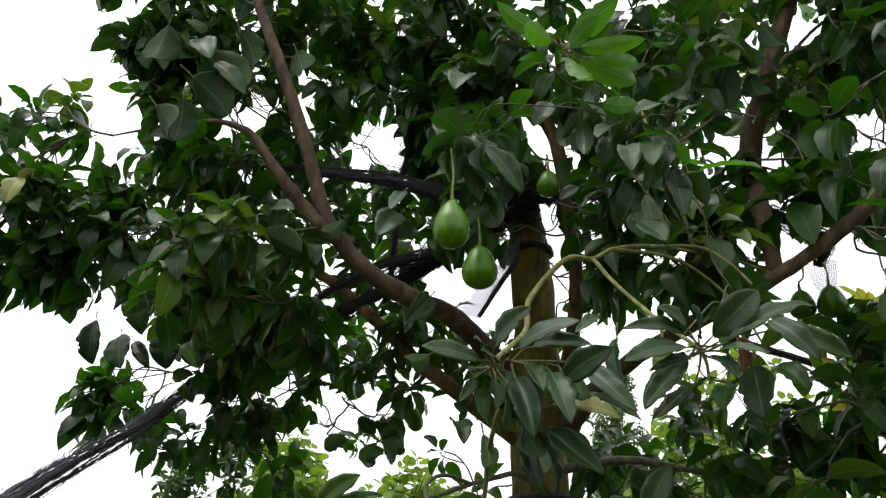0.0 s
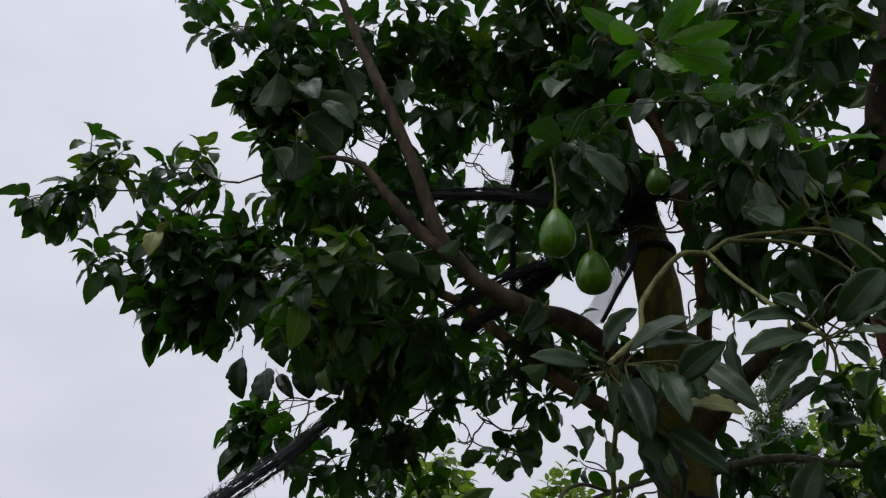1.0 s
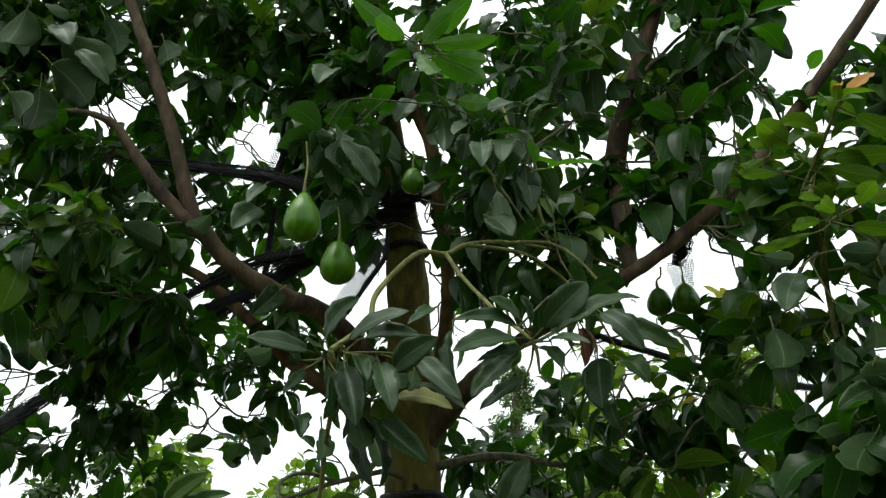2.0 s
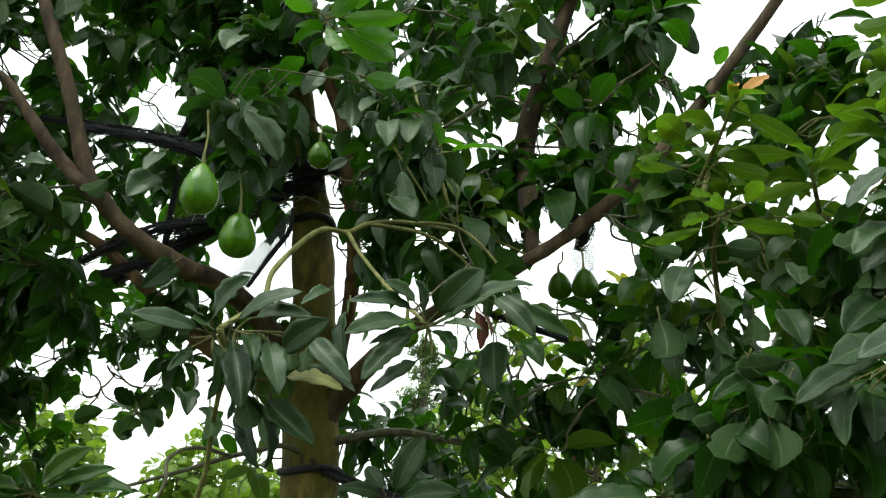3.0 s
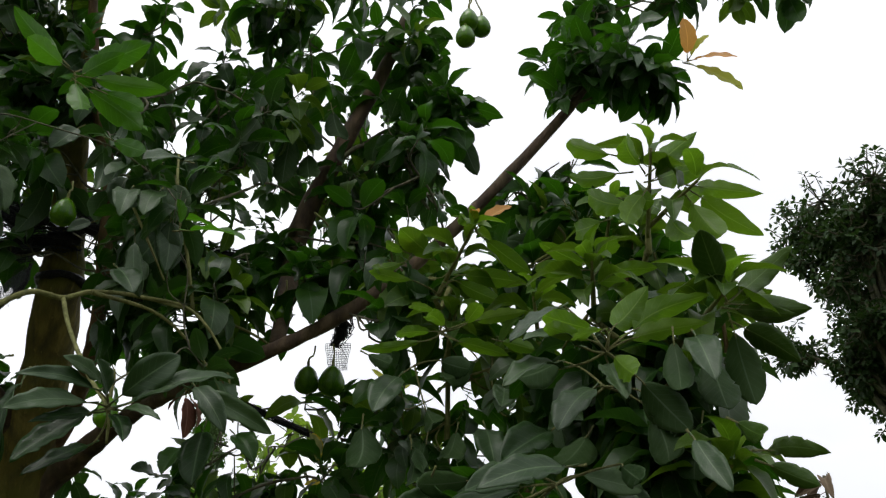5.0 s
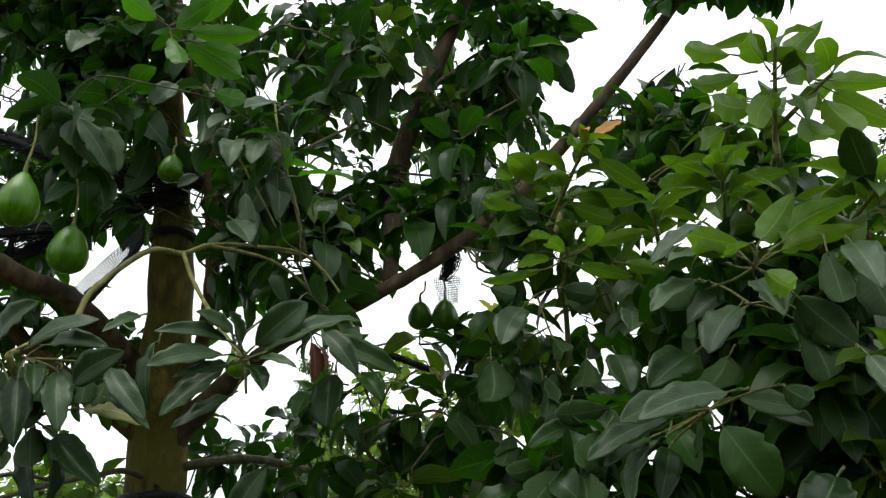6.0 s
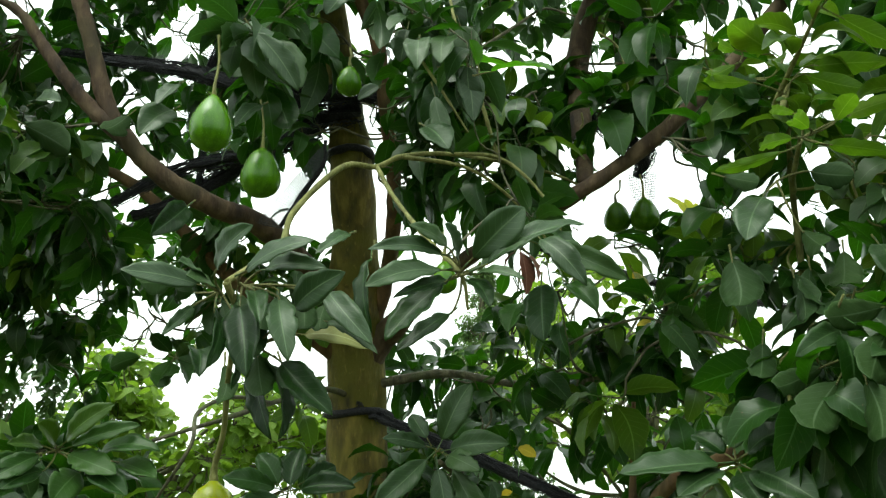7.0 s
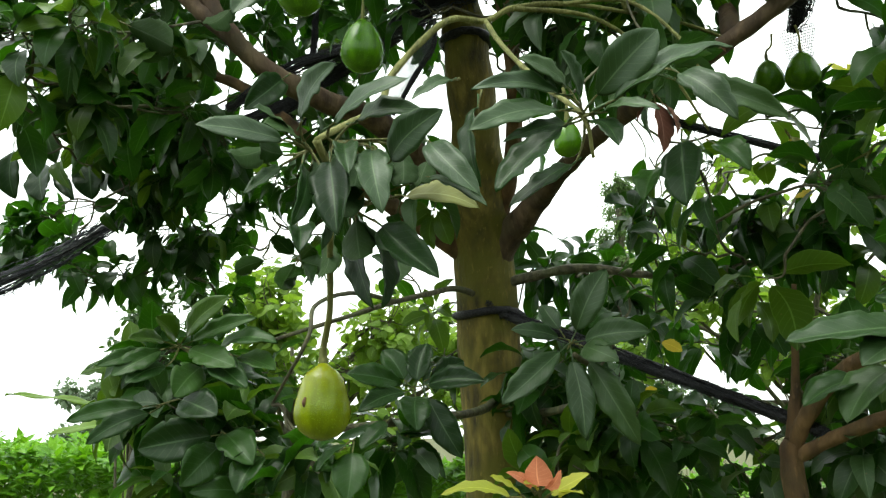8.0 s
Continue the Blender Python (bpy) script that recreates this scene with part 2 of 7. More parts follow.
def smooth_line(points, steps=6):
    """Catmull-Rom through the points."""
    p = [Vector(q) for q in points]
    p = [p[0] * 2 - p[1]] + p + [p[-1] * 2 - p[-2]]
    line = []
    for k in range(1, len(p) - 2):
        a, b, c, d = p[k - 1 : k + 3]
        for s in range(steps):
            t = s / steps
            line.append(0.5 * (2 * b + (c - a) * t + (2 * a - 5 * b + 4 * c - d) * t * t + (3 * b - a - 3 * c + d) * t ** 3))
    line.append(p[-2])
    return line


class Soup:
    """Vertices, faces, leaf coordinates and material slots gathered for one mesh."""

    def __init__(self):
        self.v, self.f, self.uv, self.slot, self.count = [], [], [], [], 0

    def add(self, verts, faces, uvs=None, slot=0):
        verts = np.asarray(verts, float)
        self.v.append(verts)
        self.f.extend(tuple(i + self.count for i in face) for face in faces)
        self.uv.append(np.zeros((len(verts), 2)) if uvs is None else uvs)
        self.slot.extend([slot] * len(faces))
        self.count += len(verts)

    def mesh(self, name, mats):
        me = bpy.data.meshes.new(name)
        me.from_pydata(np.concatenate(self.v).tolist(), [], self.f)
        layer = me.uv_layers.new(name="leaf")
        uv = np.concatenate(self.uv)
        index = np.empty(len(me.loops), np.int32)
        me.loops.foreach_get("vertex_index", index)
        layer.data.foreach_set("uv", uv[index].ravel())
        for m in mats:
            me.materials.append(m)
        me.polygons.foreach_set("material_index", self.slot)
        me.polygons.foreach_set("use_smooth", [True] * len(me.polygons))
        me.update()
        return me


def part(name, source, mats, parent, label="", kind=""):
    """One mesh object under a thing or a part, from a Soup or a mesh."""
    mats = mats if isinstance(mats, (list, tuple)) else [mats]
    me = source.mesh(name, mats) if isinstance(source, Soup) else source
    ob = new(name, me)
    ob.parent = parent
    return tagged(ob, label, "", "", kind)


def tube(soup, line, radii, sides=8, rough=0.0, slot=0, seed=0, flat=1.0, closed=True):
    """A tapered, slightly knobbly tube along a line."""
    line = [Vector(p) for p in line]
    n = len(line)
    verts, faces = [], []
    side = Vector((1, 0.3, 0.2))
    for k, p in enumerate(line):
        ahead = (line[min(k + 1, n - 1)] - line[max(k - 1, 0)]).normalized()
        side = (side - ahead * side.dot(ahead)).normalized()
        other = ahead.cross(side)
        s = k / (n - 1) * (len(radii) - 1)
        i = min(int(s), len(radii) - 2)
        r = radii[i] + (radii[i + 1] - radii[i]) * (s - i)
        for j in range(sides):
            a = 2 * math.pi * j / sides
            q = p + (side * math.cos(a) + other * math.sin(a) * flat) * r
            if rough:
                q += (q - p) * rough * noise.noise(q * (0.35 / max(r, 0.004)) + Vector((seed, 0, 0)))
            verts.append(q)
    for k in range(n - 1):
        for j in range(sides):
            a, b = k * sides + j, k * sides + (j + 1) % sides
            faces.append((a, b, b + sides, a + sides))
    if closed:
        faces.append(tuple(range(sides - 1, -1, -1)))
        faces.append(tuple(range((n - 1) * sides, n * sides)))
    soup.add([tuple(v) for v in verts], faces, None, slot)


def leaf_shape(across, along, width, fold, droop, ripple, seed, thick=0.0, twist=0.0, arch=0.0, worn=0.0, stalked=True):
    """A leaf of length 1 along y, face up, with its stalk: vertices, faces, leaf coordinates. The margin waves; worn leaves have bites and nicks."""
    rng = random.Random(seed)
    ph, fr = rng.uniform(0, 6.3), rng.uniform(2.4, 3.8)
    belly = rng.uniform(0.84, 1.05)
    bites = [(rng.choice((-1, 1)), rng.uniform(0.2, 0.95), rng.uniform(0.08, 0.26), rng.uniform(0.02, 0.05)) for _ in range(rng.randint(1, 4))] if worn else []
    sway = rng.uniform(-0.035, 0.035)
    verts, uvs, faces = [], [], []

    def sheet(drop, flip):
        base = len(verts)
        for i in range(along + 1):
            s = i / along
            w = width * 0.5 * math.sin(math.pi * min(1.0, s ** belly)) ** 0.68 + 0.002
            if s > 0.9:
                w *= 1 - 0.15 * ((s - 0.9) / 0.1)
            for j in range(across + 1):
                u = 2 * j / across - 1
                edge = abs(u) ** 1.6
                rag = 0.05 * noise.noise(Vector((s * 7, seed * 1.7, 3.0 if u > 0 else 9.0))) + 0.05 * worn * noise.noise(Vector((s * 26, seed * 0.7, 5.0 if u > 0 else 2.0)))
                for side, at, deep, wide in bites:
                    if side * u > 0:
                        rag -= worn * deep * max(0.0, 1 - ((s - at) / wide) ** 2)
                x = u * w * (1 + rag * edge) + sway * math.sin(math.pi * s)
                wave = math.sin(fr * 2 * math.pi * s + ph + (1.9 if u > 0 else 0)) + 0.8 * noise.noise(Vector((s * 9, seed * 2.3, 1.0 if u > 0 else 7.0)))
                z = abs(u) * w * fold - droop * s * s + arch * 4 * s * (1 - s) + ripple * edge * wave - drop
                z += twist * u * w * s
                verts.append((x, 0.13 + 0.87 * s, z))
                uvs.append((0.5 + 0.5 * u, s))
        for i in range(along):
            for j in range(across):
                a = base + i * (across + 1) + j
                q = (a, a + 1, a + across + 2, a + across + 1)
                faces.append(q[::-1] if flip else q)

    sheet(0.0, False)
    if thick:
        first = (across + 1) * (along + 1)
        sheet(thick, True)
        rim = [j for j in range(across + 1)] + [i * (across + 1) + across for i in range(1, along + 1)]
        rim += [along * (across + 1) + j for j in range(across - 1, -1, -1)] + [i * (across + 1) for i in range(along - 1, 0, -1)]
        for a, b in zip(rim, rim[1:] + rim[:1]):
            faces.append((a, a + first, b + first, b))
    if not stalked:
        return np.array(verts), faces, np.array(uvs)
    k = len(verts)
    for y, r, z in ((-0.02, 0.011, 0.0), (0.16, 0.008, -0.004)):
        for a in (90, 210, 330):
            verts.append((r * math.cos(radians(a)), y, z + r * math.sin(radians(a))))
            uvs.append((0.5, 0.02))
    for j in range(3):
        faces.append((k + j, k + (j + 1) % 3, k + 3 + (j + 1) % 3, k + 3 + j))
    return np.array(verts), faces, np.array(uvs)


FINE = [leaf_shape(4, 8, w, f, d, r, 11 + k, 0.0, tw, ar, 0.6) for k, (w, f, d, r, tw, ar) in enumerate((
    (0.43, 0.25, 0.16, 0.016, 0.0, 0.05), (0.47, 0.15, 0.22, 0.02, 0.3, 0.1), (0.40, 0.4, 0.30, 0.018, -0.4, 0.08),
    (0.50, 0.2, 0.14, 0.022, 0.4, 0.12), (0.44, 0.4, 0.24, 0.02, -0.3, 0.08), (0.42, 0.15, 0.40, 0.02, 0.2, 0.06),
    (0.48, 0.3, 0.18, 0.024, -0.5, 0.14), (0.38, 0.6, 0.34, 0.018, 0.3, 0.1)))]
ARCHED = [leaf_shape(6, 16, w, f, d, r, 71 + k, 0.0, tw, ar, 0.5) for k, (w, f, d, r, tw, ar) in enumerate((
    (0.42, 0.4, 0.28, 0.014, 0.1, 0.14), (0.45, 0.3, 0.36, 0.016, -0.2, 0.18), (0.39, 0.5, 0.42, 0.014, 0.3, 0.16),
    (0.46, 0.35, 0.24, 0.016, -0.3, 0.15), (0.43, 0.25, 0.48, 0.016, 0.2, 0.2)))]
COARSE = [leaf_shape(2, 5, w, f, d, 0.012, 31 + k) for k, (w, f, d) in enumerate((
    (0.44, 0.25, 0.12), (0.48, 0.15, 0.2), (0.40, 0.35, 0.25), (0.52, 0.2, 0.08)))]
FAR = [leaf_shape(2, 2, w, f, d, 0.012, 41 + k, stalked=False) for k, (w, f, d) in enumerate((
    (0.44, 0.25, 0.12), (0.48, 0.15, 0.2), (0.40, 0.35, 0.25), (0.52, 0.2, 0.08)))]
BROAD = [leaf_shape(2, 4, w, f, d, 0.02, 51 + k) for k, (w, f, d) in enumerate(((0.75, 0.15, 0.15), (0.85, 0.2, 0.1), (0.65, 0.2, 0.25)))]


def leaf_axes(ahead, face, roll=0.0):
    """Columns of a turn that lays a leaf along ahead with its upper side towards face."""
    y = ahead.normalized()
    z = face - y * face.dot(y)
    if z.length < 0.05:
        z = Vector((0.3, -1, 0.2)) - y * Vector((0.3, -1, 0.2)).dot(y)
    z.normalize()
    m = Matrix((y.cross(z), y, z)).transposed()
    return m @ Matrix.Rotation(roll, 3, "Y")


def put_leaf(soup, shape, at, turn, size, slot):
    v, f, uv = shape
    soup.add(v * size @ np.array(turn).T + np.array(at), f, uv, slot)


def rosette(rng, at, axis, count, size, droop):
    """Places and turns of the leaves round the tip of a shoot."""
    axis = axis.normalized()
    e1 = axis.orthogonal().normalized()
    e2 = axis.cross(e1)
    found = []
    start = rng.uniform(0, 6.3)
    for k in range(count):
        share = k / max(1, count - 1)
        a = start + k * 2.4 + rng.uniform(-0.3, 0.3)
        tilt = radians(32 + 68 * share + rng.uniform(-12, 12))
        d = axis * math.cos(tilt) + (e1 * math.cos(a) + e2 * math.sin(a)) * math.sin(tilt)
        d += Vector((0, 0, -1)) * droop * (0.3 + share) * rng.uniform(0.6, 1.4)
        turn = leaf_axes(d, axis * 0.5 + UP * 0.8 + Vector((rng.uniform(-.5, .5), rng.uniform(-.5, .5), 0)), rng.uniform(-0.5, 0.5))
        found.append((at - axis * 0.045 * share, turn, size * rng.uniform(0.72, 1.2) * (0.8 + 0.3 * share)))
    return found


GAPS = []


def open_space(p):
    """True inside one of the gaps in the crown, each a tapered capsule between two points."""
    for a, b, ra, rb in GAPS:
        way = b - a
        u = max(0.0, min(1.0, (p - a).dot(way) / way.length_squared))
        if (p - a - way * u).length < ra + (rb - ra) * u:
            return True
    return False


class Crown:
    """The twigs and leaves of one tree, gathered clump by clump."""

    def __init__(self, tree, bones, seed, shapes=FINE, sides=5):
        self.tree, self.bones, self.rng, self.shapes, self.sides = tree, bones, random.Random(seed), shapes, sides
        self.leaves, self.twigs, self.single = Soup(), Soup(), 0
        self.shared = {}

    def leaf(self, at, turn, size, slot, mats, own):
        if open_space(at + turn @ Vector((0, size * 0.55, 0))):
            return
        shape = self.rng.randrange(len(self.shapes))
        if own and self.single < 285:
            key = (shape, slot)
            if key not in self.shared:
                s = Soup()
                v, f, uv = self.shapes[shape]
                s.add(v, f, uv)
                self.shared[key] = s.mesh("leaf", [mats[slot]])
            ob = new("leaf", self.shared[key])
            ob.parent = self.tree
            ob.matrix_basis = Matrix.Translation(at) @ turn.to_4x4() @ Matrix.Scale(size, 4)
            self.single += 1
        else:
            put_leaf(self.leaves, self.shapes[shape], at, turn, size, slot)

    def clumps(self, rows, mats, size=0.125, own=False, fresh=0.0, grey=0.0, droop=0.72, leaves=(6, 10), rise=0.7, twig=0.003):
        rng = self.rng
        for x, y, z, r, n in rows:
            c = Vector((x, y, z))
            root = min(self.bones, key=lambda b: (b - c).length + 0.5 * max(0, b.z - c.z))
            reach = (root - c).length
            stem = None
            if reach > 0.08:
                sag = Vector((rng.uniform(-.1, .1), rng.uniform(-.1, .1), rng.uniform(-.05, .18))) * reach
                jig = [Vector((rng.uniform(-.1, .1), rng.uniform(-.1, .1), rng.uniform(-.1, .1))) * reach for _ in range(2)]
                stem = smooth_line([root, root.lerp(c, 0.25) + sag * 0.7 + jig[0], root.lerp(c, 0.5) + sag, root.lerp(c, 0.75) + sag * 0.6 + jig[1], c], 4)
                tube(self.twigs, stem, (twig * (1.1 + 0.7 * min(1, reach)), twig), 6, 0.15, 0, rng.random())
                self.bones.extend(stem[2:])
            for _ in range(n):
                d = Vector((rng.gauss(0, 1), rng.gauss(0, 1), rng.gauss(0, 0.85))).normalized() * r * rng.random() ** 0.4
                p = c + d
                b = stem[rng.randrange(len(stem) // 3, len(stem))] if stem else root.lerp(c, 0.5)
                mid = b.lerp(p, 0.5) + Vector((rng.uniform(-.2, .2), rng.uniform(-.2, .2), rng.uniform(-.3, .05))) * (p - b).length
                line = smooth_line([b, mid, p], 4 if self.sides > 3 else 2)
                tube(self.twigs, line, (twig, twig * 0.6), self.sides, 0.1, 0, rng.random())
                axis = (p - mid).normalized() * 0.7 + UP * rise * rng.uniform(0.2, 1.2) + d * (0.6 / max(r, 0.05))
                u = rng.random()
                slot = 1 if u < fresh else 2 if u > 1 - grey else 0
                for at, turn, s in rosette(rng, p, axis, rng.randint(*leaves), size * rng.uniform(0.85, 1.1), droop):
                    self.leaf(at, turn, s, slot, mats, own)

    def close(self, mats, twig_mat, label=""):
        if self.leaves.count:
            part("crown", self.leaves, mats, self.tree, label, "stuff")
        if self.twigs.count:
            part("twig_mass", self.twigs, twig_mat, self.tree, "", "stuff")


NODES = (
    (0.066, 1.075, 2.021), (0.094, 1.080, 2.031), (0.113, 1.100, 1.954), (0.083, 1.150, 1.903), (0.393, 1.090, 2.066), (0.505, 1.150, 2.150),
    (-0.278, 1.700, 1.859), (-0.313, 1.700, 1.749), (-0.184, 1.680, 1.697), (0.922, 0.680, 1.939), (1.049, 0.720, 2.111),
    (0.964, 0.610, 2.111), (1.183, 0.870, 2.420), (0.999, 1.180, 2.449), (1.053, 1.120, 2.595), (0.935, 1.200, 2.546), (0.962, 1.100, 2.324), (0.919, 1.120, 2.252),
)


def placed_leaves(tree, rows, mat, label="", face=(0, -0.35, 1), thick=0.006, fold=0.28, droop=0.06, seed=0, slim=1.12):
    """Single large leaves: stalk foot, tip, width and roll of each. The lower side is duller than the upper one."""
    rng = random.Random(seed)
    for bx, by, bz, tx, ty, tz, w, roll in rows:
        foot, tip = Vector((bx, by, bz)), Vector((tx, ty, tz))
        size = (tip - foot).length * 1.04
        across, along = 6, 20
        shape = leaf_shape(across, along, min(0.6, slim * w / size), fold + rng.uniform(-.12, .16), droop * rng.uniform(0.3, 1.2), 0.013, rng.randrange(999), thick, rng.uniform(-.3, .3), rng.uniform(0.02, 0.1), 1.0)
        turn = leaf_axes(tip - foot, Vector(face) + Vector((rng.uniform(-.25, .25), rng.uniform(-.25, .25), 0)), radians(roll))
        s = Soup()
        s.add(shape[0], shape[1], shape[2])
        if thick:
            s.slot[across * along:2 * across * along] = [1] * (across * along)
        ob = part("leaf", s, [mat, LEAF_UNDER] if thick and mat in (LEAF, LEAF_GREY) else [mat, mat], tree, label)
        ob.matrix_basis = Matrix.Translation(foot) @ turn.to_4x4() @ Matrix.Scale(size, 4)
        stalk = Soup()
        back = min((Vector(q) for q in NODES), key=lambda q: (q - foot).length)
        if (back - foot).length < 0.11:
            back = ob.matrix_basis.inverted() @ back
        else:
            back = Vector((0, -0.12, -0.03))
        line = smooth_line([back, back * 0.45 + Vector((0, -0.03, -0.02)), Vector((0, 0.06, -0.008)), Vector((0, 0.2, -0.004 - thick))], 4)
        tube(stalk, line, [q / size for q in (0.0022, 0.0017, 0.0015, 0.0008)], 6)
        part("stalk", stalk, TWIG, ob, "yellow-green stalk")


SHOOT_LEAVES = {}


def shoot(tree, foot, tip, count, size, mats, seed, bend=(0, 0, 0), bare=0.35):
    """An upright green shoot: a stem and, in a spiral along its upper part, stalked leaves that arch outwards."""
    rng = random.Random(seed)
    foot, tip = Vector(foot), Vector(tip)
    line = smooth_line([foot, foot.lerp(tip, 0.5) + Vector(bend), tip], 6)
    s = Soup()
    tube(s, line, (0.0055, 0.0045, 0.0028), 8, 0.15, 0, seed)
    part("stem", s, TWIG, tree)
    start = rng.uniform(0, 6.3)
    for k in range(count):
        share = min(1.0, max(0.0, (k + rng.uniform(-0.3, 0.3)) / max(1, count - 1)))
        u = min(1.0, bare + (1 - bare) * (1 - share) ** 0.8)
        q = u * (len(line) - 1)
        i = min(int(q), len(line) - 2)
        at = line[i].lerp(line[i + 1], q - i)
        axis = (line[i + 1] - line[i]).normalized() * 0.6 + UP * 0.6
        axis.normalize()
        e1 = axis.orthogonal().normalized()
        a = start + k * 2.4 + rng.uniform(-0.35, 0.35)
        tilt = radians(28 + 60 * share ** 0.7 + rng.uniform(-12, 12))
        d = axis * math.cos(tilt) + (e1 * math.cos(a) + axis.cross(e1) * math.sin(a)) * math.sin(tilt)
        turn = leaf_axes(d, UP + axis * 0.4 + Vector((rng.uniform(-.3, .3), rng.uniform(-.3, .3), 0)), rng.uniform(-0.45, 0.45))
        mat = mats[min(len(mats) - 1, int(share * len(mats) * 0.999))]
        key = (rng.randrange(len(ARCHED)), mat.name)
        if key not in SHOOT_LEAVES:
            sheet = Soup()
            sheet.add(*ARCHED[key[0]])
            SHOOT_LEAVES[key] = sheet.mesh("leaf", [mat])
        ob = part("leaf", SHOOT_LEAVES[key], mat, tree)
        ob.matrix_basis = Matrix.Translation(at) @ turn.to_4x4() @ Matrix.Scale(size * rng.uniform(0.8, 1.15) * (0.62 + 0.45 * min(1, 2.2 * share)), 4)


def limb(name, points, radii, mat, parent, bones=None, sides=14, rough=0.22, label="", steps=8, seed=0.0):
    line = smooth_line(points, steps)
    s = Soup()
    tube(s, line, radii, sides, rough, 0, seed)
    if bones is not None:
        bones.extend(line)
    return part(name, s, mat, parent, label)


def thing(name, at, label, category, group="", kind=""):
    """An empty at the foot of a thing; its parts are built in world places and hung under it."""
    return tagged(new(name), label, category, group, kind)

# ---- ground ----
g = Soup()
side, cells = 400.0, 60
gv, gf = [], []
for i in range(cells + 1):
    for j in range(cells + 1):
        u, v = 2 * i / cells - 1, 2 * j / cells - 1
        x, y = side * u * abs(u) ** 2, side * v * abs(v) ** 2
        gv.append((x, y, 0.06 * noise.noise(Vector((x * 0.4, y * 0.4, 0)))))
for i in range(cells):
    for j in range(cells):
        a = i * (cells + 1) + j
        gf.append((a, a + cells + 1, a + cells + 2, a + 1))
g.add(gv, gf)
ground = new("ground", g.mesh("ground", [SOIL]))
tagged(ground, "grassy brown orchard soil reaching the horizon", "ground", "", "structure")

# ---- the old avocado tree ----
tree = thing("avocado_tree", (0.4, 2.6, 0), "mature avocado tree with mossy trunk and dense dark green leaves", "tree", "avocado trees")
bones = []
trunk_bones = []
limb("trunk", ((0.40, 2.62, -0.05), (0.385, 2.61, 0.8), (0.371, 2.606, 1.533), (0.349, 2.588, 2.036), (0.327, 2.53, 2.301), (0.310, 2.40, 2.575),
     (0.286, 2.350, 2.797), (0.265, 2.318, 2.956), (0.177, 2.218, 3.5), (0.15, 2.2, 4.0)), (0.125, 0.112, 0.1, 0.096, 0.09, 0.071, 0.066, 0.055, 0.032, 0.02), BARK, tree, trunk_bones, 24, 0.12, "thick mossy brown-green trunk", 10)
bones += [b for b in trunk_bones if b.z > 1.4]
limb("limb", ((0.31, 2.52, 2.33), (0.2, 2.42, 2.43), (0.033, 2.250, 2.529), (-0.080, 2.140, 2.533), (-0.214, 2.070, 2.586), (-0.306, 2.040, 2.670), (-0.368, 2.030, 2.777), (-0.436, 2.010, 2.981), (-0.522, 2.000, 3.205), (-0.585, 2.000, 3.357), (-0.651, 2.000, 3.516), (-0.728, 2.000, 3.734)), (0.036, 0.034, 0.031, 0.029, 0.0265, 0.024, 0.022, 0.0205, 0.0195, 0.018, 0.016, 0.012), BARK_BROWN, tree, bones, 14, 0.2, "bare brown limb curving upwards")
limb("limb", ((-0.304, 2.050, 2.669), (-0.353, 2.030, 2.703), (-0.406, 2.020, 2.751), (-0.470, 2.000, 2.822), (-0.533, 2.000, 2.906), (-0.610, 2.000, 3.001), (-0.734, 2.050, 3.069), (-0.910, 2.150, 3.110), (-1.129, 2.250, 3.123)), (0.021, 0.0205, 0.02, 0.0185, 0.016, 0.013, 0.007, 0.005, 0.003), BARK_BROWN, tree, bones, 12, 0.2, seed=3.0)
limb("limb", ((0.33, 2.56, 2.18), (0.028, 2.460, 2.372), (-0.067, 2.450, 2.437), (-0.164, 2.450, 2.529), (-0.266, 2.470, 2.626), (-0.374, 2.500, 2.726), (-0.516, 2.500, 2.783), (-0.680, 2.450, 2.754), (-0.861, 2.400, 2.765)), (0.03, 0.026, 0.024, 0.022, 0.02, 0.018, 0.014, 0.010, 0.005), BARK_RED, tree, bones, 12, 0.2, seed=4.0)
limb("limb", ((0.345, 2.56, 2.18), (0.44, 2.46, 2.29), (0.53, 2.25, 2.37), (0.60, 1.95, 2.38), (0.731, 1.702, 2.417), (0.875, 1.624, 2.504), (1.028, 1.559, 2.635), (1.202, 1.478, 2.834), (1.446, 1.317, 3.185), (1.564, 1.232, 3.404)),
     (0.056, 0.038, 0.026, 0.021, 0.0195, 0.0185, 0.018, 0.017, 0.015, 0.011), BARK_BROWN, tree, bones, 14, 0.2, "long grey-brown limb rising outwards", seed=5.0)
limb("limb", ((0.80, 1.67, 2.46), (0.86, 1.85, 2.75), (0.9, 1.957, 2.967), (0.98, 1.93, 3.249), (1.1, 1.829, 3.636), (1.15, 1.793, 3.868)),
     (0.02, 0.028, 0.035, 0.03, 0.024, 0.018), BARK_BROWN, tree, bones, 14, 0.2, seed=7.0)
limb("limb", ((0.36, 2.55, 2.22), (0.41, 2.42, 2.42), (0.411, 2.197, 2.6), (0.375, 2.101, 2.822), (0.337, 2.046, 3.03), (0.273, 2.018, 3.177), (0.191, 2.005, 3.454), (0.14, 1.964, 3.655)),
     (0.022, 0.024, 0.022, 0.021, 0.02, 0.019, 0.017, 0.013), BARK_RED, tree, bones, 12, 0.2, "slender reddish brown stem", seed=9.0)
twig_line = ((0.80, 1.68, 2.46), (0.70, 1.64, 2.475), (0.563, 1.545, 2.45), (0.43, 1.45, 2.415), (0.339, 1.40, 2.38), (0.293, 1.387, 2.35), (0.229, 1.34, 2.325), (0.152, 1.295, 2.223), (0.135, 1.223, 2.136), (0.098, 1.136, 2.074), (0.071, 1.091, 2.038))
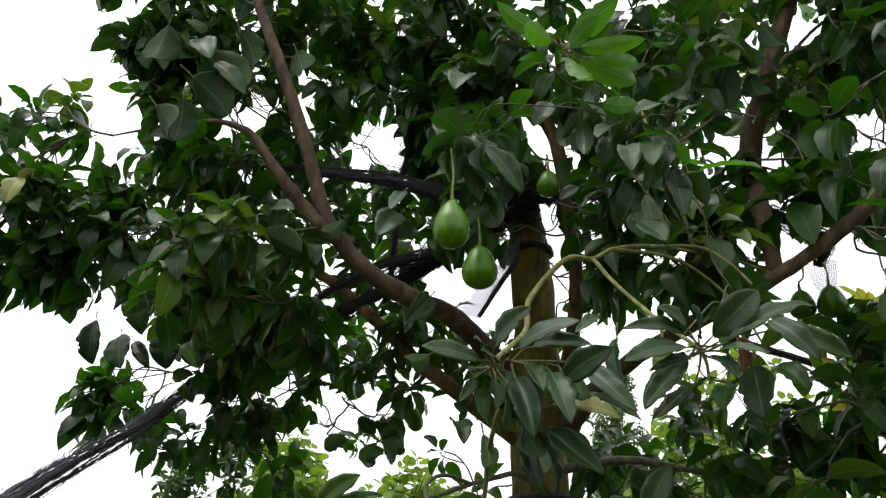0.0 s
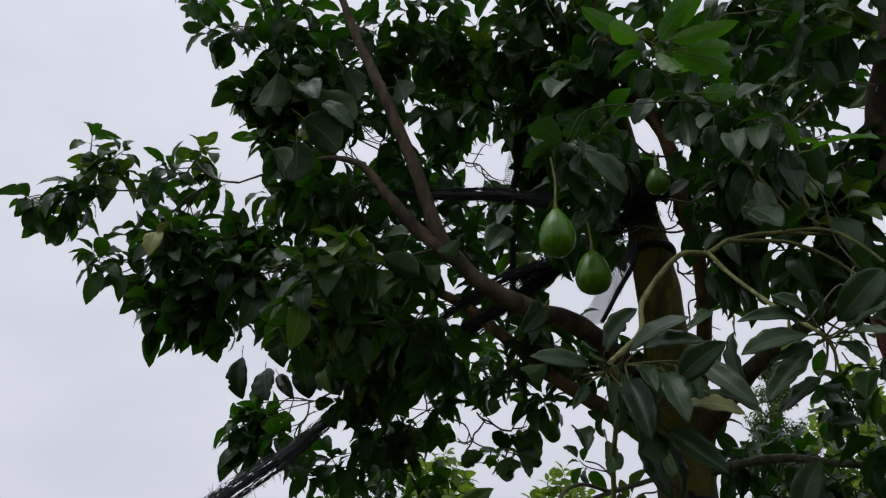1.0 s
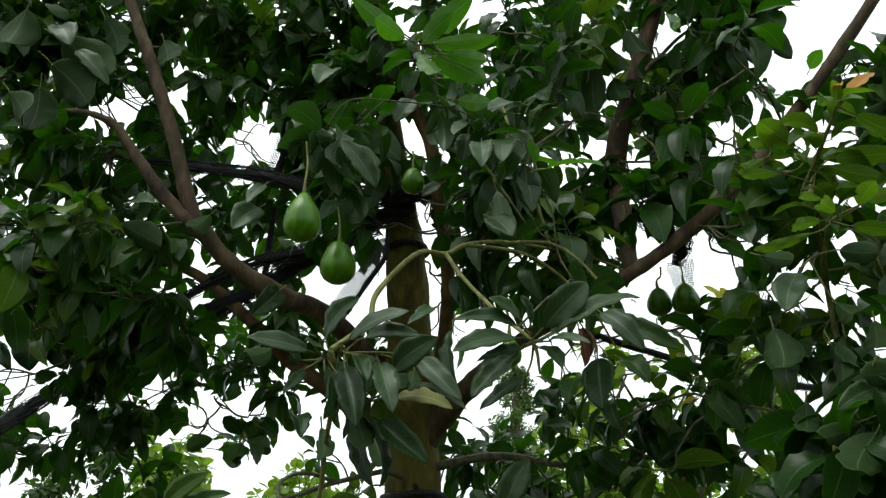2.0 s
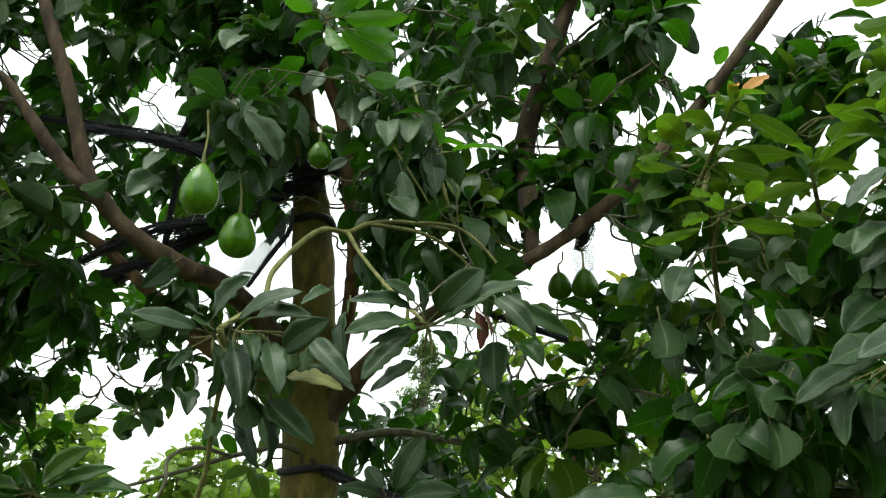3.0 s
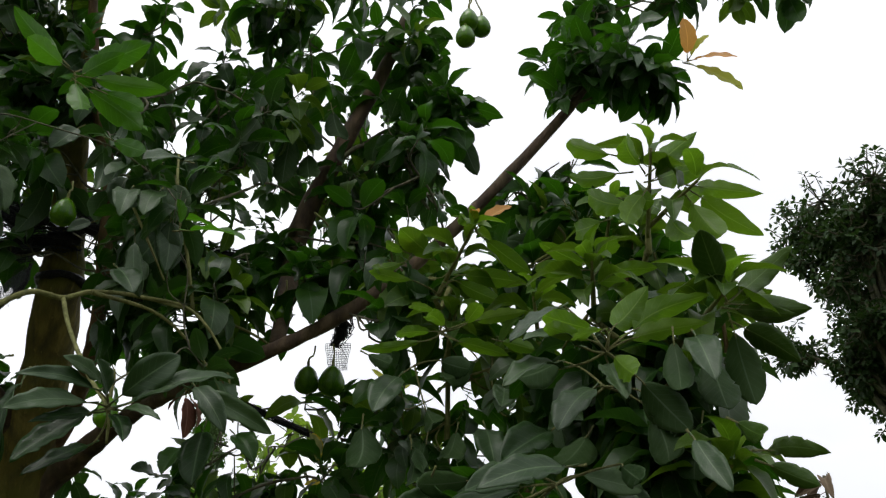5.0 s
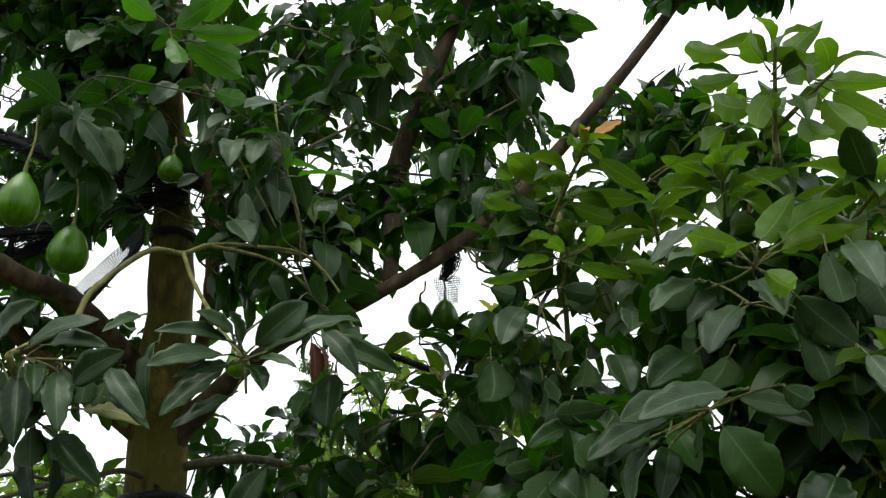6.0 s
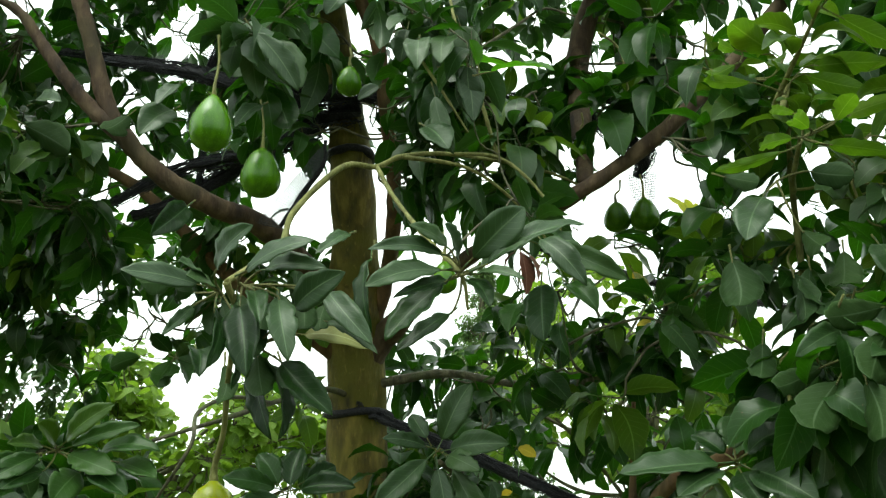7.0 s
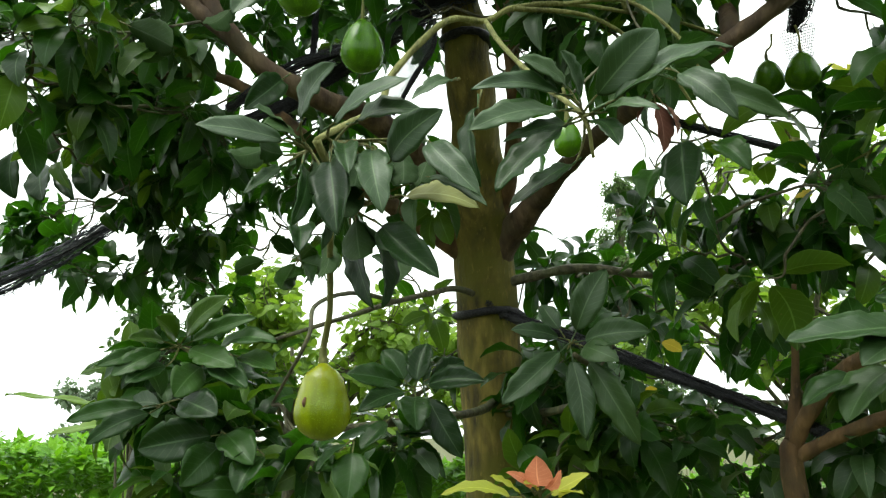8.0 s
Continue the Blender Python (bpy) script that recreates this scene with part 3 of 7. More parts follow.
limb("branch", twig_line, (0.0032, 0.0034, 0.0037, 0.0042, 0.0048, 0.0052, 0.0055, 0.0053, 0.005, 0.0045, 0.004), TWIG, tree, bones, 10, 0.2, "arching yellow-green branch")
limb("branch", ((0.293, 1.387, 2.35), (0.315, 1.30, 2.26), (0.355, 1.17, 2.14), (0.39, 1.085, 2.062), (0.40, 1.085, 2.01)), (0.0045, 0.004, 0.0036, 0.0032, 0.002), TWIG, tree, bones, 8, 0.2)
limb("branch", ((0.339, 1.40, 2.38), (0.48, 1.42, 2.37), (0.60, 1.45, 2.29), (0.68, 1.50, 2.20)), (0.0045, 0.0036, 0.003, 0.002), TWIG, tree, bones, 8, 0.2)
limb("branch", ((0.43, 1.45, 2.415), (0.53, 1.40, 2.39), (0.60, 1.36, 2.30), (0.63, 1.33, 2.2)), (0.004, 0.0034, 0.003, 0.002), TWIG, tree, bones, 8, 0.2)
limb("branch", ((0.563, 1.545, 2.45), (0.52, 1.52, 2.58), (0.47, 1.5, 2.72), (0.46, 1.55, 2.85)), (0.005, 0.0042, 0.004, 0.003), TWIG, tree, bones, 8, 0.2)
limb("branch", ((0.071, 1.091, 2.038), (0.087, 1.128, 1.999), (0.077, 1.182, 1.955), (0.070, 1.232, 1.914)), (0.005, 0.005, 0.0045, 0.004), TWIG, tree, None, 8, 0.2)
limb("branch", ((0.34, 2.55, 2.08), (0.256, 2.45, 2.095), (0.178, 2.334, 2.062), (0.072, 2.135, 2.002), (0.002, 2.033, 1.961), (-0.15, 1.95, 1.9)), (0.010, 0.009, 0.008, 0.007, 0.006, 0.004), TWIG_DARK, tree, bones, 8, 0.2)
limb("branch", ((0.100, 2.2, 2.02), (0.02, 1.95, 2.0), (-0.027, 1.726, 1.939), (-0.026, 1.634, 1.863), (-0.1, 1.7, 1.75)), (0.006, 0.005, 0.0045, 0.004, 0.003), TWIG_DARK, tree, bones, 8, 0.2)
limb("branch", ((0.98, 1.93, 3.23), (1.051, 1.865, 3.301), (1.164, 1.793, 3.248), (1.239, 1.790, 3.117), (1.254, 1.757, 3.060)), (0.009, 0.008, 0.007, 0.006, 0.004), TWIG_DARK, tree, bones, 8, 0.2)
limb("branch", ((0.36, 2.55, 2.12), (0.6, 2.45, 2.15), (0.8, 2.3, 2.1), (1.0, 2.05, 2.1), (1.15, 2.0, 2.3)), (0.016, 0.013, 0.011, 0.009, 0.006), TWIG_DARK, tree, bones, 8, 0.2)
limb("branch", ((0.37, 2.56, 1.8), (0.3, 2.3, 1.75), (0.1, 2.05, 1.72), (-0.2, 1.95, 1.7), (-0.4, 1.95, 1.75)), (0.014, 0.011, 0.009, 0.007, 0.005), TWIG_DARK, tree, bones, 8, 0.2)
limb("branch", ((0.37, 2.56, 1.75), (0.5, 2.3, 1.75), (0.6, 2.1, 1.8), (0.5, 1.95, 1.86)), (0.012, 0.010, 0.008, 0.006), TWIG_DARK, tree, bones, 8, 0.2)

limb("branch", ((0.532, 1.620, 2.756), (0.641, 1.620, 2.844), (0.703, 1.620, 2.891), (0.779, 1.620, 2.878)), (0.0042, 0.0036, 0.0025), TWIG_DARK, tree, None, 6, 0.25)
limb("branch", ((0.866, 1.700, 2.894), (0.917, 1.700, 2.851), (0.934, 1.700, 2.737), (0.929, 1.700, 2.695)), (0.0034, 0.0029, 0.0020), TWIG, tree, None, 6, 0.25)
limb("branch", ((0.944, 1.860, 3.049), (1.045, 1.860, 3.031), (1.113, 1.860, 3.008), (1.194, 1.860, 3.017)), (0.0042, 0.0036, 0.0025), TWIG_DARK, tree, None, 6, 0.25)
limb("branch", ((0.873, 1.860, 2.898), (0.991, 1.860, 2.911), (1.101, 1.860, 2.940), (1.204, 1.860, 2.934)), (0.0040, 0.0034, 0.0024), TWIG_DARK, tree, None, 6, 0.25)
limb("branch", ((0.377, 1.420, 2.605), (0.429, 1.420, 2.522), (0.472, 1.420, 2.450)), (0.0034, 0.0029, 0.0020), TWIG, tree, None, 6, 0.25)
limb("branch", ((1.240, 1.820, 3.278), (1.324, 1.820, 3.241), (1.337, 1.820, 3.122)), (0.0040, 0.0034, 0.0024), TWIG_DARK, tree, None, 6, 0.25)
limb("branch", ((0.864, 1.800, 2.839), (0.926, 1.800, 2.825), (0.978, 1.800, 2.808), (1.021, 1.800, 2.828)), (0.0034, 0.0029, 0.0020), TWIG_DARK, tree, None, 6, 0.25)
limb("branch", ((1.167, 1.840, 3.427), (1.293, 1.840, 3.486), (1.397, 1.840, 3.495)), (0.0050, 0.0043, 0.0030), TWIG_DARK, tree, None, 6, 0.25)
limb("branch", ((1.052, 1.880, 3.311), (1.136, 1.880, 3.406), (1.237, 1.880, 3.485), (1.328, 1.880, 3.519)), (0.0060, 0.0051, 0.0036), TWIG_DARK, tree, None, 6, 0.25)
# gaps in the crown
GAP_A = (
    (-0.15, 0.34, 2.01, -0.49, 1.81, 3.08, 0.023, 0.056),
    (-0.13, 0.37, 1.97, -0.43, 1.92, 2.93, 0.023, 0.056),
    (-0.12, 0.40, 1.93, -0.37, 2.02, 2.77, 0.023, 0.056),
    (-0.10, 0.41, 1.91, -0.31, 2.08, 2.68, 0.023, 0.056),
    (-0.08, 0.42, 1.89, -0.22, 2.12, 2.60, 0.023, 0.056),
    (-0.05, 0.43, 1.87, -0.08, 2.15, 2.54, 0.023, 0.056),
    (-0.07, 0.44, 1.85, -0.16, 2.04, 2.39, 0.020, 0.044),
    (-0.04, 0.44, 1.83, -0.05, 2.07, 2.31, 0.020, 0.044),
    (0.03, 0.40, 1.92, 0.26, 2.28, 2.84, 0.029, 0.090),
    (0.04, 0.42, 1.89, 0.28, 2.34, 2.71, 0.029, 0.090),
    (0.04, 0.43, 1.86, 0.30, 2.38, 2.59, 0.029, 0.090),
    (0.02, 0.34, 2.03, 0.17, 1.50, 2.96, 0.019, 0.035),
)
GAP_B = (
    (0.04, 0.36, 2.00, 0.22, 1.58, 2.85, 0.019, 0.035),
    (0.05, 0.38, 1.96, 0.28, 1.66, 2.72, 0.019, 0.035),
    (0.07, 0.40, 1.92, 0.31, 1.73, 2.56, 0.019, 0.035),
    (0.38, 0.27, 2.03, 0.86, 1.41, 3.05, 0.022, 0.048),
    (0.38, 0.30, 2.01, 0.85, 1.50, 2.95, 0.022, 0.048),
    (0.37, 0.33, 1.97, 0.82, 1.59, 2.84, 0.022, 0.048),
    (0.37, 0.34, 1.96, 0.80, 1.64, 2.78, 0.022, 0.048),
    (0.50, 0.22, 2.02, 1.13, 1.03, 2.81, 0.021, 0.041),
    (0.49, 0.25, 1.99, 1.11, 1.12, 2.74, 0.021, 0.041),
    (0.48, 0.28, 1.97, 1.07, 1.20, 2.67, 0.021, 0.041),
    (0.31, 0.73, 1.87, 0.52, 2.25, 2.33, 0.027, 0.067),
    (0.33, 0.72, 1.90, 0.61, 2.19, 2.45, 0.027, 0.067),
)
GAP_C = (
    (0.37, 0.36, 1.91, 0.75, 1.54, 2.51, 0.023, 0.048),
    (0.37, 0.36, 1.93, 0.74, 1.52, 2.56, 0.023, 0.048),
    (0.22, 0.38, 1.93, 0.27, 2.25, 2.89, 0.029, 0.086),
    (0.22, 0.39, 1.91, 0.27, 2.29, 2.81, 0.029, 0.086),
    (0.22, 0.40, 1.88, 0.28, 2.34, 2.70, 0.029, 0.086),
    (0.22, 0.35, 1.97, 0.27, 2.12, 3.11, 0.019, 0.042),
    (0.23, 0.37, 1.94, 0.33, 2.20, 2.96, 0.019, 0.042),
    (0.19, 0.53, 1.98, 0.29, 1.90, 2.81, 0.019, 0.041),
    (0.20, 0.55, 1.95, 0.34, 1.97, 2.68, 0.019, 0.041),
    (0.21, 0.57, 1.91, 0.37, 2.04, 2.53, 0.018, 0.038),
    (0.21, 0.35, 1.95, 0.28, 2.15, 2.86, 0.026, 0.085),
    (0.22, 0.36, 1.93, 0.29, 2.19, 2.80, 0.026, 0.085),
)
GAP_D = (
    (0.22, 0.37, 1.92, 0.29, 2.22, 2.73, 0.026, 0.082),
    (0.22, 0.34, 1.98, 0.30, 2.07, 3.02, 0.018, 0.043),
    (0.22, 0.35, 1.96, 0.33, 2.12, 2.92, 0.018, 0.043),
    (0.23, 0.36, 1.93, 0.35, 2.18, 2.80, 0.018, 0.040),
    (-0.22, 0.26, 1.91, -1.67, 3.40, 3.91, 0.027, 0.145),
    (-0.14, 0.28, 1.93, -0.97, 3.53, 4.11, 0.021, 0.096),
    (-0.07, 0.29, 1.92, -0.40, 3.68, 4.02, 0.025, 0.133),
    (-0.06, 0.30, 1.92, -0.26, 3.72, 3.98, 0.021, 0.096),
    (-0.03, 0.33, 1.85, 0.00, 4.03, 3.36, 0.023, 0.114),
    (-0.08, 0.33, 1.86, -0.42, 3.98, 3.45, 0.019, 0.071),
    (0.05, 0.32, 1.85, 0.69, 3.96, 3.38, 0.021, 0.096),
    (0.06, 0.33, 1.82, 0.79, 4.04, 3.12, 0.022, 0.102),
)
GAP_E = (
    (0.19, 0.27, 1.84, 2.01, 3.52, 3.32, 0.026, 0.139),
    (0.16, 0.27, 1.88, 1.71, 3.51, 3.64, 0.019, 0.077),
    (0.20, 0.23, 1.91, 2.06, 3.16, 3.90, 0.023, 0.114),
    (0.16, 0.22, 1.96, 1.73, 3.00, 4.36, 0.021, 0.090),
    (-0.07, 0.35, 1.78, -0.34, 4.23, 2.73, 0.022, 0.102),
    (-0.10, 0.36, 1.75, -0.60, 4.25, 2.49, 0.022, 0.102),
    (-0.03, 0.36, 1.77, 0.05, 4.25, 2.68, 0.022, 0.102),
    (-0.12, 0.35, 1.78, -0.79, 4.16, 2.77, 0.019, 0.077),
    (-0.25, 0.31, 1.78, -1.95, 3.79, 2.74, 0.034, 0.208),
    (0.42, 0.19, 1.94, 2.18, 2.95, 4.24, 0.026, 0.136),
    (0.43, 0.18, 1.95, 2.23, 2.82, 4.36, 0.028, 0.155),
    (0.44, 0.16, 1.96, 2.31, 2.66, 4.46, 0.026, 0.142),
)
GAP_F = (
    (0.47, 0.15, 1.95, 2.57, 2.58, 4.34, 0.027, 0.149),
    (0.47, 0.14, 1.96, 2.61, 2.44, 4.43, 0.024, 0.124),
    (0.39, 0.27, 1.84, 1.92, 3.63, 3.39, 0.024, 0.124),
    (0.38, 0.27, 1.85, 1.79, 3.67, 3.42, 0.022, 0.105),
    (0.36, 0.29, 1.84, 1.60, 3.78, 3.33, 0.022, 0.105),
    (0.32, 0.63, 1.85, 1.12, 4.35, 3.10, 0.027, 0.149),
    (0.35, 0.62, 1.85, 1.34, 4.29, 3.12, 0.022, 0.105),
    (0.39, 0.62, 1.84, 1.69, 4.22, 2.97, 0.024, 0.118),
    (0.40, 0.61, 1.85, 1.78, 4.14, 3.13, 0.026, 0.136),
    (0.13, 0.64, 1.81, -0.66, 4.45, 2.74, 0.026, 0.136),
    (0.12, 0.65, 1.78, -0.72, 4.50, 2.47, 0.022, 0.099),
    (0.17, 0.65, 1.81, -0.24, 4.51, 2.78, 0.018, 0.068),
)
GAP_G = (
    (0.32, 0.46, 1.87, 1.39, 4.17, 2.93, 0.021, 0.093),
    (0.33, 0.46, 1.85, 1.51, 4.17, 2.77, 0.020, 0.080),
    (0.26, 0.32, 2.01, 0.71, 3.57, 4.29, 0.020, 0.080),
    (0.28, 0.33, 1.99, 0.90, 3.66, 4.11, 0.018, 0.068),
    (0.29, 0.33, 1.97, 0.99, 3.73, 3.97, 0.018, 0.068),
    (0.37, 0.27, 1.86, 1.70, 3.66, 3.52, 0.021, 0.090),
    (0.36, 0.29, 1.83, 1.62, 3.81, 3.24, 0.018, 0.065),
    (0.35, 0.30, 1.81, 1.48, 3.93, 3.06, 0.018, 0.065),
    (0.40, 0.27, 1.84, 2.00, 3.62, 3.33, 0.018, 0.065),
    (0.43, 0.27, 1.77, 2.29, 3.68, 2.75, 0.017, 0.059),
    (0.44, 0.25, 1.82, 2.38, 3.50, 3.14, 0.021, 0.090),
    (0.46, 0.24, 1.82, 2.53, 3.40, 3.16, 0.017, 0.059),
)
GAP_H = (
    (0.48, 0.23, 1.81, 2.70, 3.30, 3.11, 0.016, 0.052),
    (0.49, 0.23, 1.79, 2.78, 3.30, 2.95, 0.017, 0.059),
    (0.45, 0.26, 1.80, 2.43, 3.52, 3.00, 0.016, 0.052),
    (0.47, 0.26, 1.73, 2.65, 3.56, 2.34, 0.019, 0.077),
    (0.49, 0.25, 1.72, 2.81, 3.46, 2.26, 0.018, 0.065),
    (0.38, 0.30, 1.77, 1.82, 3.90, 2.75, 0.018, 0.065),
    (0.34, 0.31, 1.78, 1.44, 4.01, 2.83, 0.018, 0.062),
    (0.47, 0.25, 1.79, 2.60, 3.43, 2.94, 0.017, 0.059),
    (0.41, 0.28, 1.79, 2.10, 3.72, 2.94, 0.019, 0.071),
    (0.39, 0.29, 1.80, 1.86, 3.82, 2.98, 0.019, 0.071),
    (0.45, 0.24, 1.84, 2.47, 3.33, 3.38, 0.016, 0.052),
    (0.35, 0.32, 1.75, 1.50, 4.07, 2.54, 0.019, 0.071),
)
GAP_I = (
    (0.36, 0.32, 1.73, 1.65, 4.05, 2.37, 0.019, 0.071),
    (0.32, 0.32, 1.75, 1.30, 4.12, 2.57, 0.018, 0.065),
    (0.40, 0.30, 1.75, 2.01, 3.87, 2.55, 0.017, 0.059),
    (0.34, 0.32, 1.72, 1.44, 4.13, 2.29, 0.018, 0.065),
    (0.41, 0.63, 1.73, 1.87, 4.34, 2.01, 0.019, 0.074),
    (0.38, 0.64, 1.73, 1.58, 4.45, 1.99, 0.019, 0.071),
    (0.38, 0.64, 1.75, 1.60, 4.42, 2.19, 0.018, 0.068),
    (0.33, 0.65, 1.74, 1.15, 4.54, 2.15, 0.019, 0.074),
    (0.28, 0.66, 1.75, 0.71, 4.61, 2.19, 0.018, 0.068),
    (0.39, 0.64, 1.72, 1.72, 4.40, 1.92, 0.018, 0.065),
    (0.38, 0.64, 1.68, 1.61, 4.44, 1.59, 0.019, 0.074),
    (0.39, 0.64, 1.68, 1.74, 4.40, 1.54, 0.019, 0.071),
)
GAP_J = (
    (0.36, 0.65, 1.67, 1.45, 4.49, 1.50, 0.019, 0.071),
    (0.23, 0.66, 1.75, 0.27, 4.63, 2.23, 0.019, 0.077),
    (0.23, 0.66, 1.70, 0.26, 4.66, 1.78, 0.019, 0.071),
    (-0.01, 0.58, 1.85, -1.88, 3.87, 3.13, 0.019, 0.074),
    (-0.00, 0.59, 1.83, -1.81, 3.98, 2.94, 0.017, 0.055),
    (0.02, 0.60, 1.82, -1.59, 4.11, 2.86, 0.020, 0.086),
    (0.04, 0.61, 1.83, -1.46, 4.14, 2.95, 0.018, 0.062),
    (0.01, 0.60, 1.83, -1.70, 4.04, 2.91, 0.017, 0.055),
    (0.04, 0.60, 1.86, -1.42, 4.09, 3.16, 0.014, 0.031),
    (0.06, 0.60, 1.88, -1.29, 4.06, 3.35, 0.014, 0.034),
    (-0.00, 0.56, 1.90, -1.84, 3.71, 3.53, 0.015, 0.043),
    (0.10, 0.63, 1.83, -0.93, 4.34, 2.93, 0.020, 0.080),
)
GAP_K = (
    (0.11, 0.60, 1.91, -0.78, 4.09, 3.65, 0.017, 0.055),
    (0.09, 0.61, 1.88, -0.97, 4.15, 3.40, 0.016, 0.049),
    (0.11, 0.64, 1.82, -0.82, 4.40, 2.79, 0.018, 0.068),
    (0.06, 0.59, 1.89, -1.22, 4.03, 3.50, 0.014, 0.034),
    (-0.06, 0.68, 1.79, -1.14, 2.68, 2.16, 0.021, 0.056),
    (-0.04, 0.69, 1.80, -1.07, 2.71, 2.23, 0.021, 0.056),
    (-0.03, 0.70, 1.82, -0.99, 2.73, 2.29, 0.020, 0.052),
    (-0.01, 0.70, 1.83, -0.90, 2.75, 2.36, 0.019, 0.048),
    (0.01, 0.70, 1.85, -0.80, 2.77, 2.44, 0.018, 0.040),
    (-0.04, 0.64, 1.94, -0.99, 2.36, 2.82, 0.021, 0.054),
    (-0.04, 0.66, 1.92, -0.99, 2.41, 2.71, 0.021, 0.054),
    (-0.03, 0.67, 1.89, -0.96, 2.48, 2.58, 0.021, 0.054),
)
GAP_L = (
    (-0.01, 0.65, 1.95, -0.86, 2.39, 2.89, 0.021, 0.054),
    (0.02, 0.66, 1.96, -0.70, 2.45, 2.91, 0.021, 0.054),
    (-0.05, 0.67, 1.86, -1.05, 2.47, 2.47, 0.021, 0.054),
    (-0.04, 0.68, 1.86, -0.99, 2.51, 2.45, 0.021, 0.054),
    (-0.01, 0.69, 1.87, -0.87, 2.56, 2.48, 0.021, 0.054),
    (0.01, 0.70, 1.87, -0.78, 2.60, 2.49, 0.021, 0.054),
)
for rows in (GAP_A, GAP_B, GAP_C, GAP_D, GAP_E, GAP_F, GAP_G, GAP_H, GAP_I, GAP_J, GAP_K, GAP_L):
    GAPS.extend((Vector(q[:3]), Vector(q[3:6]), q[6], q[7]) for q in rows)
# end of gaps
# LEAF_YOUNG stands in for the backlit leaves of this old crown.
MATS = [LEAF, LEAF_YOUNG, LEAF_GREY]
LEFT_TIPS = (
    (-1.47, 2.47, 3.31, 0.18, 9),
    (-1.47, 2.37, 3.05, 0.15, 8),
    (-1.34, 2.31, 2.80, 0.19, 11),
    (-1.14, 2.23, 2.92, 0.16, 10),
    (-1.22, 2.31, 2.67, 0.12, 7),
    (-1.00, 2.24, 2.79, 0.17, 11),
)
LEFT_LOW = (
    (-0.89, 2.33, 2.69, 0.19, 14),
    (-0.70, 2.47, 2.74, 0.20, 14),
    (-0.79, 2.84, 2.57, 0.18, 9),
    (-1.37, 3.32, 2.52, 0.14, 5),
    (-0.54, 2.76, 2.67, 0.19, 10),
    (-0.64, 3.03, 2.41, 0.16, 7),
    (-0.48, 3.12, 2.55, 0.16, 6),
)
LEFT_UP = (
    (-0.93, 2.25, 3.42, 0.19, 11),
    (-0.79, 2.27, 3.64, 0.20, 10),
    (-1.01, 2.20, 3.62, 0.13, 5),
    (-0.67, 2.15, 2.96, 0.18, 11),
    (-0.88, 2.24, 3.11, 0.16, 9),
    (-0.51, 2.65, 3.36, 0.18, 7),
    (-0.73, 2.41, 3.47, 0.18, 8),
)
TOP = (
    (-0.46, 2.33, 3.66, 0.20, 10),
    (-0.21, 2.38, 3.63, 0.20, 11),
    (-0.34, 2.58, 3.51, 0.18, 8),
    (-0.04, 2.19, 3.56, 0.19, 10),
    (0.01, 2.25, 3.32, 0.16, 9),
    (0.15, 2.02, 3.28, 0.15, 9),
    (-0.94, 2.17, 3.84, 0.23, 6),
    (-0.44, 2.24, 3.91, 0.23, 7),
    (0.09, 2.03, 3.74, 0.21, 7),
)
BEHIND = (
    (-0.38, 2.86, 3.23, 0.21, 7),
    (-0.15, 3.03, 3.16, 0.22, 7),
    (-0.19, 3.23, 2.93, 0.20, 6),
    (-0.36, 3.48, 2.41, 0.11, 3),
    (-0.33, 3.40, 2.72, 0.15, 3),
    (-0.06, 2.49, 3.12, 0.14, 5),
)
MID_UP = (
    (0.33, 2.07, 3.35, 0.15, 4),
    (0.48, 1.93, 3.18, 0.14, 5),
    (0.72, 2.08, 3.42, 0.18, 6),
    (0.56, 1.82, 2.96, 0.13, 5),
    (0.95, 2.36, 3.47, 0.18, 4),
    (1.20, 2.22, 3.54, 0.18, 4),
    (1.20, 1.81, 3.36, 0.17, 6),
    (1.10, 1.94, 3.08, 0.15, 5),
    (0.04, 2.27, 3.43, 0.19, 5),
    (-0.06, 2.29, 3.22, 0.14, 4),
    (0.12, 1.97, 2.98, 0.12, 4),
)
MID = (
    (0.46, 1.75, 2.72, 0.12, 6),
    (0.61, 1.75, 2.67, 0.12, 5),
    (0.84, 2.01, 2.92, 0.13, 4),
    (0.61, 1.62, 2.48, 0.10, 5),
    (1.15, 1.83, 2.80, 0.12, 4),
    (0.52, 2.03, 2.60, 0.10, 2),
)
RIGHT_TOP = (
    (1.51, 1.20, 3.33, 0.16, 10),
    (1.56, 1.05, 3.25, 0.12, 8),
    (1.31, 1.63, 3.35, 0.13, 7),
    (1.19, 1.73, 3.47, 0.14, 6),
    (1.13, 1.80, 3.73, 0.12, 5),
    (1.39, 1.45, 2.99, 0.10, 5),
    (1.46, 1.28, 2.95, 0.10, 5),
    (1.23, 1.88, 3.28, 0.15, 6),
    (1.09, 1.93, 3.10, 0.13, 5),
)
RIGHT_LOW = (
    (0.76, 2.22, 2.26, 0.11, 4),
    (0.89, 2.16, 2.35, 0.11, 4),
    (0.96, 2.07, 2.20, 0.12, 6),
    (0.82, 2.24, 2.10, 0.12, 5),
    (0.91, 2.02, 2.00, 0.11, 5),
    (1.03, 1.95, 2.12, 0.11, 6),
    (0.73, 2.67, 2.18, 0.13, 3),
    (0.75, 2.10, 1.68, 0.11, 5),
    (0.54, 2.44, 1.67, 0.10, 3),
    (1.15, 1.97, 2.24, 0.12, 4),
    (1.21, 1.99, 2.43, 0.11, 4),
)
